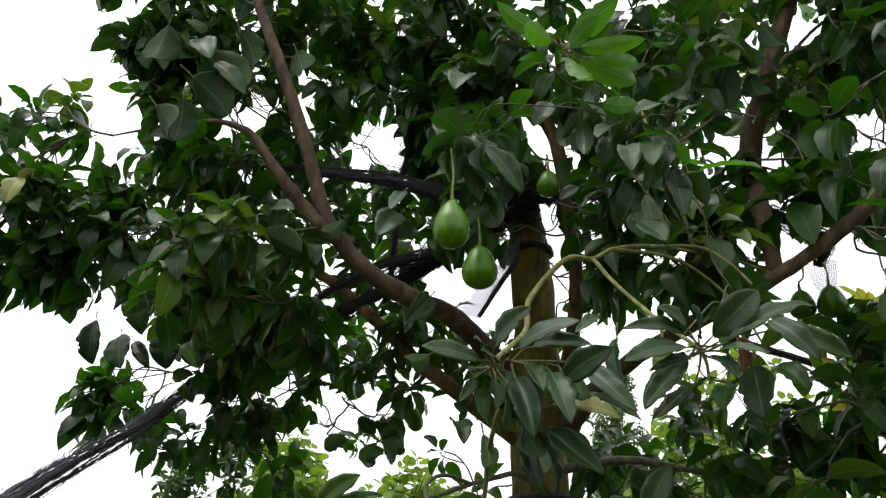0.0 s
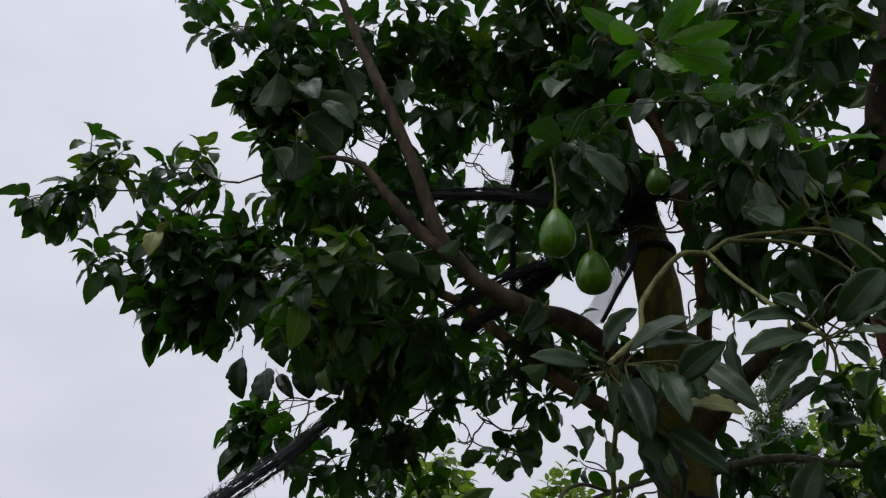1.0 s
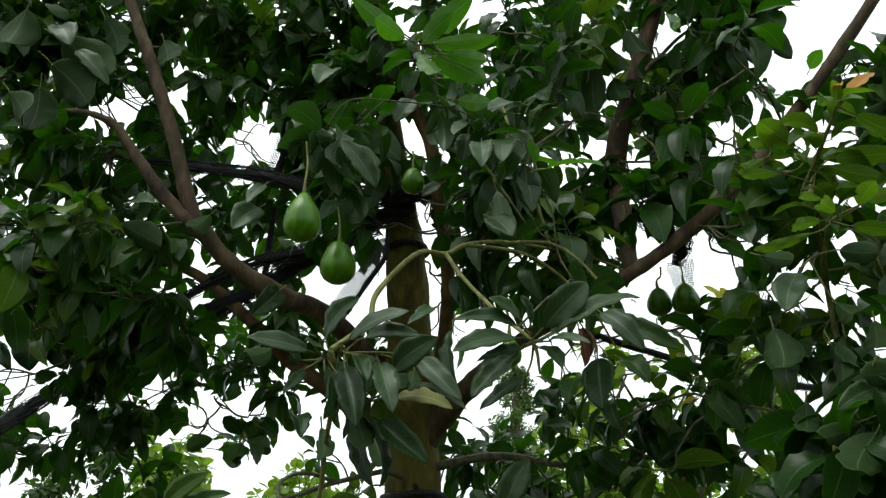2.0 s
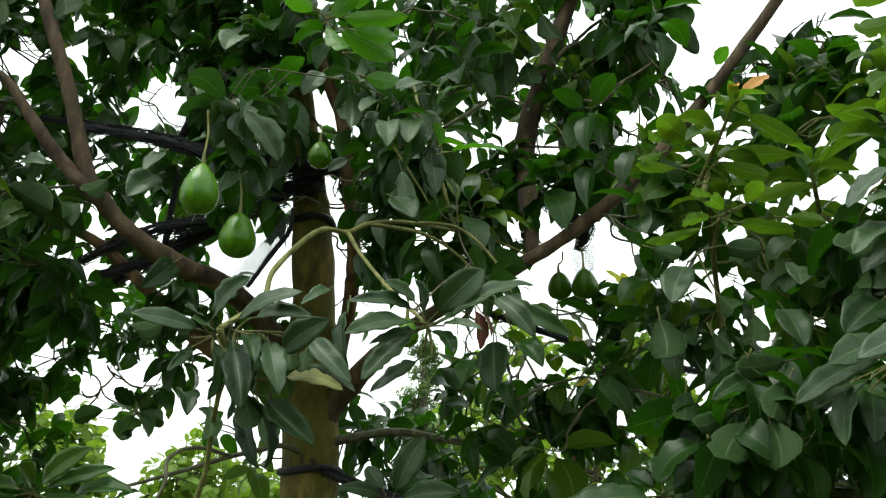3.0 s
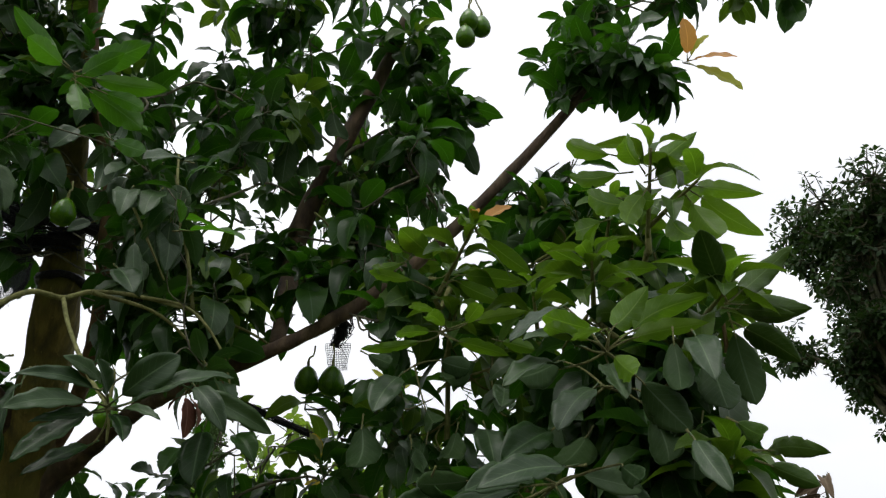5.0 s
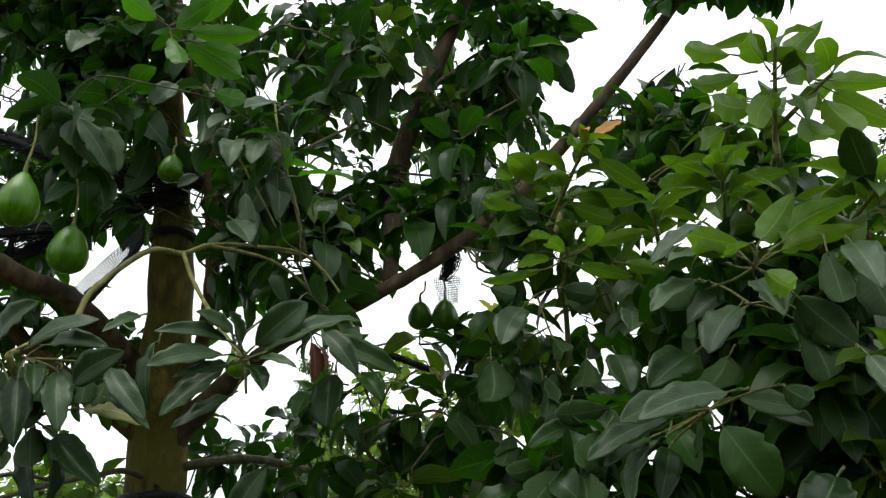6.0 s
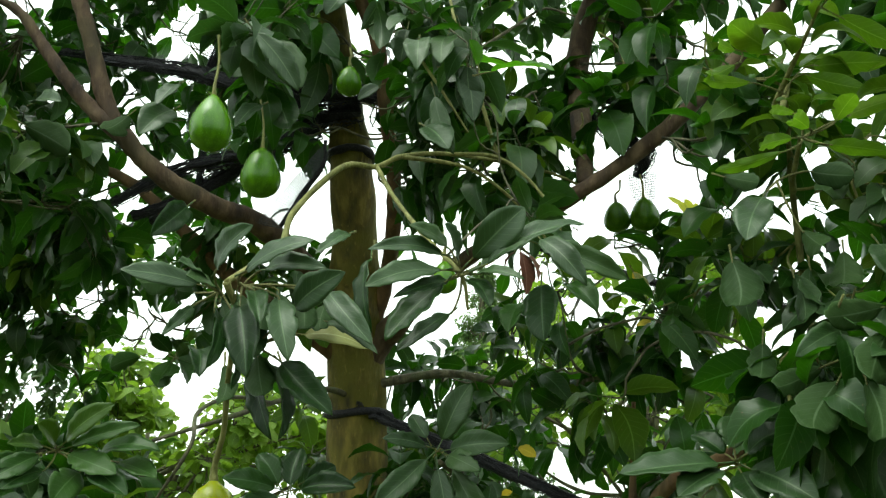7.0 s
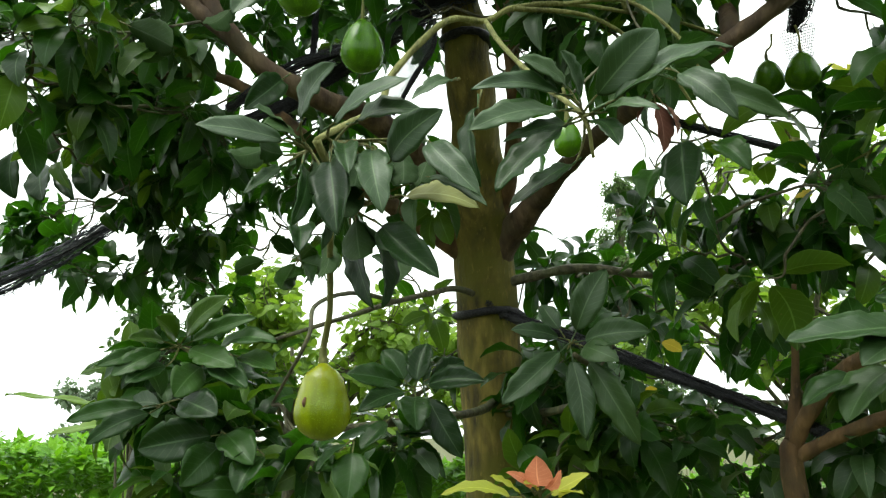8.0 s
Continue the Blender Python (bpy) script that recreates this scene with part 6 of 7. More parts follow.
LEFT_GREY = (
    (-0.788, 1.900, 3.273, -0.710, 1.825, 3.147, 0.070, 0),
    (-0.731, 1.900, 3.195, -0.613, 1.900, 3.075, 0.056, 0),
    (-0.762, 1.900, 2.677, -0.773, 1.825, 2.601, 0.085, 0),
    (-0.502, 1.900, 2.683, -0.414, 1.825, 2.663, 0.049, 0),
    (-0.038, 1.500, 2.759, -0.017, 1.425, 2.622, 0.036, 0),
    (0.068, 1.450, 2.657, 0.145, 1.436, 2.534, 0.055, 0),
    (-0.106, 1.600, 2.611, -0.134, 1.525, 2.521, 0.034, 0),
    (-0.110, 1.600, 2.550, -0.156, 1.525, 2.457, 0.058, 0),
    (0.075, 1.500, 2.523, 0.032, 1.425, 2.437, 0.030, 0),
    (0.037, 1.600, 2.959, 0.004, 1.525, 2.858, 0.062, 0),
)
LOW_ROSETTE = (
    (-0.174, 2.300, 2.152, -0.200, 2.227, 2.061, 0.052, 0),
    (-0.164, 2.300, 2.155, -0.159, 2.225, 2.187, 0.045, 0),
    (-0.174, 2.300, 2.152, -0.089, 2.225, 2.115, 0.052, 0),
    (-0.175, 2.300, 2.158, -0.225, 2.226, 2.200, 0.043, 0),
    (-0.250, 2.300, 2.156, -0.319, 2.228, 2.108, 0.045, 0),
    (-0.169, 2.300, 2.147, -0.117, 2.225, 2.170, 0.047, 0),
    (-0.173, 2.300, 2.141, -0.182, 2.225, 2.084, 0.047, 0),
    (-0.163, 2.300, 2.147, -0.119, 2.225, 2.075, 0.047, 0),
)
BACK_GREEN = (
    (1.240, 2.100, 3.327, 1.112, 2.052, 3.355, 0.120, 0),
    (1.336, 2.100, 3.225, 1.266, 2.027, 3.265, 0.120, 0),
    (1.216, 2.100, 3.150, 1.076, 2.100, 3.118, 0.127, 0),
    (1.112, 2.100, 3.070, 1.174, 2.058, 2.946, 0.086, 0),
    (1.199, 2.100, 3.229, 1.125, 2.025, 3.110, 0.087, 0),
    (1.286, 2.100, 3.669, 1.174, 2.025, 3.613, 0.095, 0),
    (1.319, 2.100, 3.690, 1.323, 2.025, 3.578, 0.112, 0),
    (1.335, 2.100, 3.501, 1.246, 2.025, 3.519, 0.096, 0),
    (1.432, 2.100, 3.476, 1.431, 2.025, 3.335, 0.082, 0),
    (1.725, 2.100, 3.488, 1.761, 2.055, 3.554, 0.085, 0),
    (1.274, 2.100, 2.994, 1.150, 2.025, 2.912, 0.084, 0),
    (1.113, 2.100, 3.191, 1.023, 2.040, 3.056, 0.083, 0),
)
LEFT_EDGE = (
    (-1.156, 2.900, 3.049, -1.357, 2.900, 3.119, 0.075, 0),
    (-1.131, 2.900, 3.062, -1.209, 2.825, 3.118, 0.071, 0),
    (-1.177, 2.900, 2.924, -1.258, 2.825, 2.928, 0.079, 0),
    (-1.160, 2.900, 2.865, -1.373, 2.900, 2.855, 0.046, 0),
    (-1.172, 2.900, 2.913, -1.303, 2.826, 2.861, 0.070, 0),
    (-1.201, 2.900, 2.827, -1.118, 2.837, 2.631, 0.092, 0),
    (-1.100, 2.900, 3.067, -1.085, 2.844, 3.220, 0.117, 0),
    (-0.977, 2.900, 3.195, -0.779, 2.900, 3.080, 0.099, 0),
    (-0.884, 2.900, 3.064, -0.939, 2.825, 3.092, 0.055, 0),
)
LEFT_EDGE_GREY = (
    (-1.033, 3.100, 3.184, -0.986, 3.058, 2.976, 0.074, 0),
    (-0.975, 3.100, 3.027, -0.935, 3.025, 2.857, 0.063, 0),
    (-1.129, 3.100, 3.083, -1.077, 3.025, 2.895, 0.069, 0),
    (-1.212, 3.100, 2.891, -1.166, 3.025, 2.762, 0.064, 0),
    (-1.438, 3.100, 3.364, -1.444, 3.025, 3.203, 0.132, 0),
    (-1.413, 3.100, 2.786, -1.391, 3.100, 2.578, 0.090, 0),
    (-1.299, 3.100, 2.717, -1.246, 3.025, 2.546, 0.107, 0),
    (-1.245, 3.100, 2.687, -1.139, 3.025, 2.553, 0.053, 0),
    (-1.127, 3.100, 2.753, -1.073, 3.035, 2.555, 0.105, 0),
    (-1.001, 3.100, 2.736, -0.938, 3.025, 2.563, 0.122, 0),
    (-1.048, 3.100, 2.680, -1.018, 3.025, 2.579, 0.047, 0),
)
RED_TIPS = (
    (0.315, 1.008, 1.638, 0.309, 0.969, 1.670, 0.026, 0),
    (0.309, 1.008, 1.637, 0.283, 0.969, 1.657, 0.009, 0),
    (0.319, 1.008, 1.638, 0.330, 0.966, 1.656, 0.010, 0),
    (0.301, 1.008, 1.631, 0.266, 0.974, 1.654, 0.011, 0),
    (0.320, 1.008, 1.632, 0.357, 0.980, 1.655, 0.017, 0),
    (0.296, 1.008, 1.632, 0.220, 1.008, 1.636, 0.018, 0),
    (0.331, 1.008, 1.630, 0.350, 0.967, 1.639, 0.013, 0),
    (0.314, 1.008, 1.636, 0.297, 0.965, 1.650, 0.008, 0),
)
YELLOW_OLD = (
    (0.992, 1.900, 2.341, 1.011, 1.874, 2.256, 0.032, 0),
    (1.037, 1.900, 2.211, 0.972, 1.842, 2.179, 0.016, 0),
)
YELLOW_LOW = (
    (0.775, 2.300, 1.924, 0.825, 2.275, 1.898, 0.031, 0),
    (0.728, 2.300, 1.786, 0.747, 2.254, 1.800, 0.022, 0),
)
# end of placed shoots
STAR_LOW = (
    (0.486, 1.885, 1.884, 0.562, 1.880, 2.030, 0.060, 0),
    (0.495, 1.884, 1.880, 0.619, 1.787, 1.891, 0.055, 0),
    (0.472, 1.887, 1.887, 0.363, 1.847, 1.903, 0.035, 0),
    (0.476, 1.878, 1.874, 0.337, 1.810, 1.759, 0.050, 10),
    (0.499, 1.874, 1.873, 0.556, 1.786, 1.836, 0.050, 0),
    (0.482, 1.878, 1.862, 0.494, 1.824, 1.690, 0.050, 20),
    (0.505, 1.874, 1.862, 0.599, 1.824, 1.678, 0.055, 20),
    (0.468, 1.896, 1.900, 0.433, 1.932, 1.966, 0.040, 0),
)
STAR_DARK = (
    (0.156, 1.911, 1.792, 0.179, 1.954, 1.888, 0.055, 0),
    (0.168, 1.911, 1.795, 0.291, 1.841, 1.801, 0.050, 0),
    (0.144, 1.911, 1.795, 0.026, 1.849, 1.818, 0.050, 0),
    (0.148, 1.901, 1.785, 0.053, 1.816, 1.746, 0.040, 0),
    (0.157, 1.902, 1.780, 0.163, 1.824, 1.706, 0.060, 0),
    (0.174, 1.902, 1.783, 0.249, 1.865, 1.653, 0.055, 20),
    (0.140, 1.920, 1.798, 0.087, 1.951, 1.874, 0.050, 0),
    (0.186, 1.921, 1.810, 0.259, 1.958, 1.848, 0.045, 0),
)
STAR_FOOT = (
    (0.068, 1.506, 1.685, 0.021, 1.469, 1.645, 0.040, 0),
    (0.073, 1.507, 1.676, 0.071, 1.453, 1.601, 0.060, 0),
    (-0.094, 1.631, 1.667, -0.125, 1.570, 1.605, 0.050, 0),
    (-0.037, 1.642, 1.666, -0.071, 1.582, 1.604, 0.050, 0),
    (0.113, 1.761, 1.725, 0.066, 1.707, 1.674, 0.040, 0),
)
SHOOT_FOOT = (
    (0.778, 1.099, 1.809, 0.618, 1.101, 1.800, 0.050, 0),
    (0.775, 1.100, 1.817, 0.746, 1.147, 1.851, 0.050, 0),
    (0.781, 1.096, 1.820, 0.796, 1.128, 1.877, 0.050, 0),
    (0.787, 1.093, 1.816, 0.840, 1.033, 1.849, 0.050, 0),
    (0.789, 1.093, 1.805, 0.825, 0.989, 1.759, 0.055, 10),
    (0.784, 1.096, 1.801, 0.777, 1.032, 1.754, 0.045, 0),
    (0.774, 1.102, 1.802, 0.683, 1.073, 1.767, 0.045, 0),
    (0.736, 1.158, 1.756, 0.645, 1.145, 1.727, 0.045, 0),
    (0.749, 1.151, 1.756, 0.766, 1.086, 1.722, 0.045, 0),
)
EDGE_RIGHT = (
    (0.750, 1.129, 1.771, 0.676, 1.113, 1.708, 0.060, 0),
)
BRIGHT_TWO = (
    (0.463, 1.254, 2.486, 0.572, 1.187, 2.468, 0.045, 0),
    (0.462, 1.261, 2.495, 0.446, 1.263, 2.555, 0.030, 30),
    (0.274, 1.375, 2.784, 0.362, 1.329, 2.748, 0.050, 0),
    (0.431, 1.446, 2.610, 0.552, 1.410, 2.602, 0.040, 0),
)
GREY_HANG = (
    (0.053, 1.331, 2.590, 0.142, 1.343, 2.478, 0.045, 0),
    (-0.028, 1.434, 2.698, -0.047, 1.464, 2.649, 0.035, 0),
    (0.001, 1.466, 2.653, 0.069, 1.494, 2.574, 0.045, 20),
    (0.445, 1.371, 2.668, 0.476, 1.368, 2.570, 0.050, 0),
    (0.442, 1.282, 2.527, 0.462, 1.311, 2.428, 0.045, 0),
    (0.354, 1.434, 2.689, 0.339, 1.431, 2.603, 0.050, 0),
    (0.235, 1.485, 2.808, 0.189, 1.480, 2.731, 0.050, 0),
    (0.412, 1.407, 2.714, 0.398, 1.449, 2.654, 0.050, 0),
    (0.417, 1.515, 2.538, 0.430, 1.496, 2.459, 0.050, 0),
    (0.316, 1.589, 2.636, 0.267, 1.609, 2.607, 0.040, 0),
)
DEAD = (
    (0.542, 1.324, 2.190, 0.555, 1.331, 2.107, 0.035, 20),
    (0.550, 1.324, 2.185, 0.572, 1.318, 2.128, 0.025, -20),
    (0.536, 1.329, 2.183, 0.519, 1.344, 2.157, 0.030, 0),
    (0.536, 1.017, 2.115, 0.542, 1.017, 2.110, 0.020, 0),
)
YELLOW = (
    (0.165, 1.122, 1.978, 0.261, 1.107, 1.961, 0.040, 40),
    (0.952, 1.808, 2.311, 0.980, 1.799, 2.235, 0.030, 0),
    (-1.147, 1.834, 2.730, -1.165, 1.809, 2.638, 0.050, 0),
    (-1.165, 1.841, 2.698, -1.129, 1.834, 2.749, 0.050, 0),
)
GOLD_TIPS = (
    (1.530, 2.601, 2.750, 1.444, 2.588, 2.830, 0.035, -7),
    (1.536, 2.595, 2.757, 1.499, 2.566, 2.818, 0.035, -26),
    (1.544, 2.595, 2.748, 1.533, 2.555, 2.800, 0.035, -14),
    (1.550, 2.588, 2.755, 1.583, 2.535, 2.783, 0.035, -1),
    (1.558, 2.588, 2.746, 1.636, 2.494, 2.811, 0.035, 8),
)
SHOOTS = (
    ((1.335, 0.897, 2.512), (1.249, 0.764, 2.663), 6, 0.117),
    ((1.322, 0.874, 2.556), (1.286, 0.692, 2.555), 5, 0.117),
    ((1.262, 0.760, 2.244), (1.213, 0.601, 2.270), 12, 0.117),
    ((1.169, 0.880, 2.313), (1.084, 0.771, 2.365), 11, 0.104),
    ((1.036, 1.269, 2.481), (1.031, 1.095, 2.578), 10, 0.109),
    ((1.106, 1.354, 2.360), (1.060, 1.214, 2.443), 10, 0.104),
    ((1.234, 0.769, 1.954), (1.194, 0.616, 1.998), 12, 0.113),
    ((1.227, 1.143, 2.379), (1.171, 1.077, 2.446), 9, 0.100),
    ((1.388, 1.111, 2.573), (1.336, 0.990, 2.690), 10, 0.104),
    ((1.222, 0.772, 2.158), (1.209, 0.703, 2.171), 9, 0.109),
    ((1.259, 0.857, 1.996), (1.199, 0.752, 2.044), 10, 0.113),
)
NET_EXTRA = ((0.177, 2.186, 2.863), (0.059, 2.150, 2.891), (-0.082, 2.132, 2.912), (-0.243, 2.150, 2.951), (-0.456, 2.247, 3.019))
NET_LOW = ((0.189, 2.208, 2.819), (-0.004, 2.272, 2.758), (-0.217, 2.330, 2.712), (-0.417, 2.438, 2.638))
GOLD_FOOT = (1.544, 2.596, 2.744)
AVO_TOP = (1.607, 1.048, 3.293)

placed_leaves(tree, SHOOT_ONE, LEAF_GREY, "", (0.1, -1.0, 0.25), seed=1)
placed_leaves(tree, SHOOT_ONE_LOW, LEAF, "", (0.3, -1.0, 0.15), fold=0.4, seed=2)
placed_leaves(tree, SHOOT_ONE_BACK, LEAF, "", (0.1, 1.0, 0.2), seed=41)
placed_leaves(tree, SHOOT_TWO, LEAF_GREY, "", (-0.1, -1.0, 0.25), seed=3)
placed_leaves(tree, SHOOT_TWO_LOW, LEAF, "", (-0.1, -1.0, 0.2), seed=4)
placed_leaves(tree, STAR_LOW, LEAF_GREY, "", (-0.1, -1.0, 0.3), seed=5)
placed_leaves(tree, STAR_DARK, LEAF, "", (0, -1.0, 0.3), seed=6)
placed_leaves(tree, STAR_PALE[:3], LEAF_YOUNG, "", (0.3, -0.9, 0.4), seed=7)
placed_leaves(tree, STAR_PALE[3:], LEAF_MID, "", (0.3, -0.9, 0.4), seed=44)
placed_leaves(tree, STAR_LEFT, LEAF, "", (0.3, -0.9, 0.3), seed=17)
placed_leaves(tree, WHORL_DARK, LEAF, "", (0.3, 0.9, 0.3), seed=61)
placed_leaves(tree, LEFT_BIG, LEAF, "", (0.2, 0.9, 0.35), seed=62)
placed_leaves(tree, LEFT_GREY, LEAF_GREY, "", (0.1, -0.9, 0.4), seed=63)
placed_leaves(tree, LOW_ROSETTE, LEAF_MID, "", (0.1, 0.9, 0.4), seed=64)
# Backlight on these leaves is put into their colour by the brighter material.
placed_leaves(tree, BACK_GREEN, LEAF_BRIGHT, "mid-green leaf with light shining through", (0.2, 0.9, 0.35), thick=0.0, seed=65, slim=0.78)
placed_leaves(tree, HANG_TOP, LEAF, "", (0.1, 0.9, 0.3), seed=18)
placed_leaves(tree, HANG_MID, LEAF, "", (0.1, 0.9, 0.3), seed=19)
placed_leaves(tree, HANG_SPOT, LEAF_GREY, "", (-0.2, -0.9, 0.4), seed=20)
placed_leaves(tree, STAR_FOOT, LEAF, "", seed=8)
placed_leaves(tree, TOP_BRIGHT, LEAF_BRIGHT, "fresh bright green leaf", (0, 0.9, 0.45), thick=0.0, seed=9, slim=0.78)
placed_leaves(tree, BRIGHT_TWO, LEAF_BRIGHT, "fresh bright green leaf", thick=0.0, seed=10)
placed_leaves(tree, GREY_HANG, LEAF_GREY, "", (-0.3, -0.9, 0.3), seed=11)
placed_leaves(tree, DEAD, LEAF_DEAD, "withered reddish brown leaf", seed=12)
placed_leaves(tree, ORANGE_TOP[:2], LEAF_ORANGE, "new yellow-orange leaf", (-0.6, -0.6, 0.5), thick=0.0, seed=14)
placed_leaves(tree, ORANGE_TOP[2:], LEAF_GOLD, "new olive-gold leaf", (-0.6, -0.6, 0.5), thick=0.0, seed=16)
limb("branch", ((1.0, 2.05, 2.1), (1.1, 2.3, 2.2), GOLD_FOOT), (0.007, 0.005, 0.003), TWIG_DARK, tree, None, 8, 0.2)
placed_leaves(tree, YELLOW_OLD, LEAF_OLD, "old yellow leaf", (0, -1, 0.3), thick=0.0, seed=71)
placed_leaves(tree, YELLOW_LOW, LEAF_OLD, "old yellow leaf", (0, -1, 0.3), thick=0.0, seed=72)
placed_leaves(tree, GOLD_TIPS, LEAF_GOLD, "small golden new leaf", (0, -0.7, 0.6), thick=0.0, seed=15)
placed_leaves(tree, YELLOW, LEAF_YELLOW, "yellowing leaf", seed=13)

# ---- the young avocado tree beside it ----
young = thing("avocado_tree", (0.95, 1.9, 0), "young avocado tree with reddish stems and fresh bright leaves", "tree", "avocado trees")
ybones = []
limb("trunk", ((1.05, 1.75, -0.05), (0.98, 1.9, 0.8), (0.938, 1.921, 1.561), (0.947, 1.923, 1.68), (0.958, 1.915, 1.80), (0.97, 1.90, 2.0)), (0.034, 0.029, 0.025, 0.019, 0.009, 0.005), BARK_RED, young, ybones, 12, 0.2, "slim reddish brown trunk")
limb("limb", ((0.938, 1.93, 1.58), (0.950, 1.905, 1.69), (0.997, 1.788, 1.804), (1.06, 1.62, 1.86), (1.16, 1.42, 1.95), (1.28, 1.2, 2.12), (1.36, 1.05, 2.4), (1.38, 0.98, 2.6)), (0.016, 0.018, 0.016, 0.014, 0.012, 0.009, 0.006, 0.003), BARK_RED, young, ybones, 12, 0.2)
limb("limb", ((0.945, 1.922, 1.64), (1.019, 1.836, 1.69), (1.12, 1.65, 1.75), (1.28, 1.35, 1.82), (1.42, 1.05, 1.97), (1.44, 0.85, 2.2), (1.42, 0.8, 2.4)), (0.016, 0.015, 0.013, 0.011, 0.009, 0.006, 0.003), BARK_RED, young, ybones, 12, 0.2, seed=4.0)
limb("limb", ((1.16, 1.42, 1.95), (1.2, 1.5, 2.15), (1.17, 1.45, 2.4), (1.10, 1.32, 2.55)), (0.010, 0.008, 0.006, 0.003), TWIG, young, ybones, 10, 0.2, seed=6.0)
ycrown = Crown(young, ybones, 8)
for k, (foot, tip, count, size) in enumerate(SHOOTS):
    near = min(ybones, key=lambda b: (b - Vector(foot)).length)
    limb("branch", (near, near.lerp(Vector(foot), 0.6) - UP * 0.03, foot), (0.008, 0.0065, 0.0055), TWIG, young, ybones, 8, 0.15, seed=k)
    shoot(young, foot, tip, count, size, (LEAF_YOUNG, LEAF, LEAF, LEAF) if k > 8 else (LEAF_FRESH,) + (LEAF_YOUNG,) * 5, 40 + k)
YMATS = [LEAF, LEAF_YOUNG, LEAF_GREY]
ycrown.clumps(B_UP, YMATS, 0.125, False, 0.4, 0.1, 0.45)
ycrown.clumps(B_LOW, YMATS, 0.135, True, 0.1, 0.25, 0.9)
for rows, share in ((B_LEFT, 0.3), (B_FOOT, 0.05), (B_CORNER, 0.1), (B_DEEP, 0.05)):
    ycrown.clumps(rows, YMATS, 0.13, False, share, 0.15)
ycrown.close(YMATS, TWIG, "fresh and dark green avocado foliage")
# A lighter material on this one leaf stands in for light falling on it.
placed_leaves(young, SHOOT_RIGHT[:1], LEAF_MID, "", (-0.75, -0.75, 0.15), seed=21, slim=0.95)
placed_leaves(young, SHOOT_RIGHT[1::2], LEAF_GREY, "", (-0.75, -0.75, 0.15), seed=28, slim=0.92)
placed_leaves(young, SHOOT_RIGHT[2::2], LEAF, "", (-0.75, -0.75, 0.15), seed=29, slim=0.92)
placed_leaves(young, RIGHT_DARK, LEAF, "", (0.6, 0.7, 0.2), seed=31)
placed_leaves(young, LEFT_COLUMN[::3], LEAF_GREY, "", (-0.5, -0.9, 0.15), seed=32)
placed_leaves(young, LEFT_COLUMN[1::3] + LEFT_COLUMN[2::3], LEAF, "", (0.4, 0.9, 0.2), seed=37)
placed_leaves(young, LEFT_COLUMN_DARK, LEAF, "", (0.4, 0.9, 0.2), seed=33, slim=1.0)
limb("twig", ((-0.5, 2.7, 2.85), (-1.056, 2.92, 3.421), (-1.086, 2.92, 3.235), (-1.083, 2.92, 3.054), (-1.119, 2.92, 2.943), (-1.173, 2.92, 2.868)), (0.006, 0.005, 0.0045, 0.004, 0.0035, 0.003), TWIG, tree, None, 8, 0.1)
placed_leaves(tree, LEFT_EDGE, LEAF_MID, "", (-0.3, -0.7, 0.6), seed=61)
placed_leaves(tree, LEFT_EDGE_GREY, LEAF, "", (-0.3, -0.9, 0.3), seed=62)
placed_leaves(young, EDGE_FRESH, LEAF_YOUNG, "", (0.6, 0.6, 0.4), seed=51, slim=0.82)
placed_leaves(young, EDGE_DARK, LEAF, "", (0.6, 0.7, 0.3), seed=52, slim=0.82)
placed_leaves(young, EDGE_GREY, LEAF_GREY, "", (-0.7, -0.6, 0.2), seed=53, slim=0.82)
placed_leaves(young, TOP_SHOOT, LEAF_FRESH, "fresh bright green leaf", (0.5, 0.7, 0.4), thick=0.0, seed=54, slim=0.78)
placed_leaves(young, BRIGHT_PALE, LEAF_GREY, "", (-0.6, -0.7, 0.5), seed=34)
placed_leaves(young, SHOOT_BRIGHT, LEAF_FRESH, "fresh bright green leaf", (0.5, 0.7, 0.5), thick=0.0, seed=22, slim=0.78)
placed_leaves(young, BRIGHT_MID, LEAF_FRESH, "fresh bright green leaf", (0.5, 0.7, 0.5), thick=0.0, seed=35, slim=0.78)
placed_leaves(young, FRESH_LOW, LEAF_FRESH, "fresh bright green leaf", (0.4, 0.8, 0.5), thick=0.0, seed=36, slim=0.78)
placed_leaves(young, SHOOT_ORANGE, LEAF_FRESH, "fresh bright green leaf", (0.4, 0.8, 0.4), thick=0.0, seed=23, slim=0.78)
placed_leaves(young, ORANGE_TIPS, LEAF_ORANGE, "new orange leaf", (-0.6, -0.7, 0.3), thick=0.0, seed=24)
placed_leaves(young, SHOOT_FOOT[::2], LEAF_GREY, "", (-0.5, -0.7, 0.8), seed=27)
placed_leaves(young, SHOOT_FOOT[1::2], LEAF, "", (-0.5, -0.7, 0.8), seed=30)
placed_leaves(young, EDGE_RIGHT, LEAF_GREY, "", (-0.6, -0.6, 0.8), seed=25)

sprout = thing("avocado_seedling", (0.3, 1.0, 0), "young shoot with pinkish red new leaves", "shrub")
limb("stem", ((0.32, 1.02, -0.02), (0.31, 1.0, 0.7), (0.305, 0.99, 1.45)), (0.008, 0.006, 0.004), TWIG, sprout, None, 8, 0.1)
placed_leaves(sprout, RED_TIPS[:3], LEAF_PINK, "pinkish red new leaf", (0.1, -1, 0.2), 0.0, seed=26)
placed_leaves(sprout, RED_TIPS[3:], LEAF_GOLD, "yellow-green new leaf", (0.1, -0.7, 0.8), 0.0, seed=28)


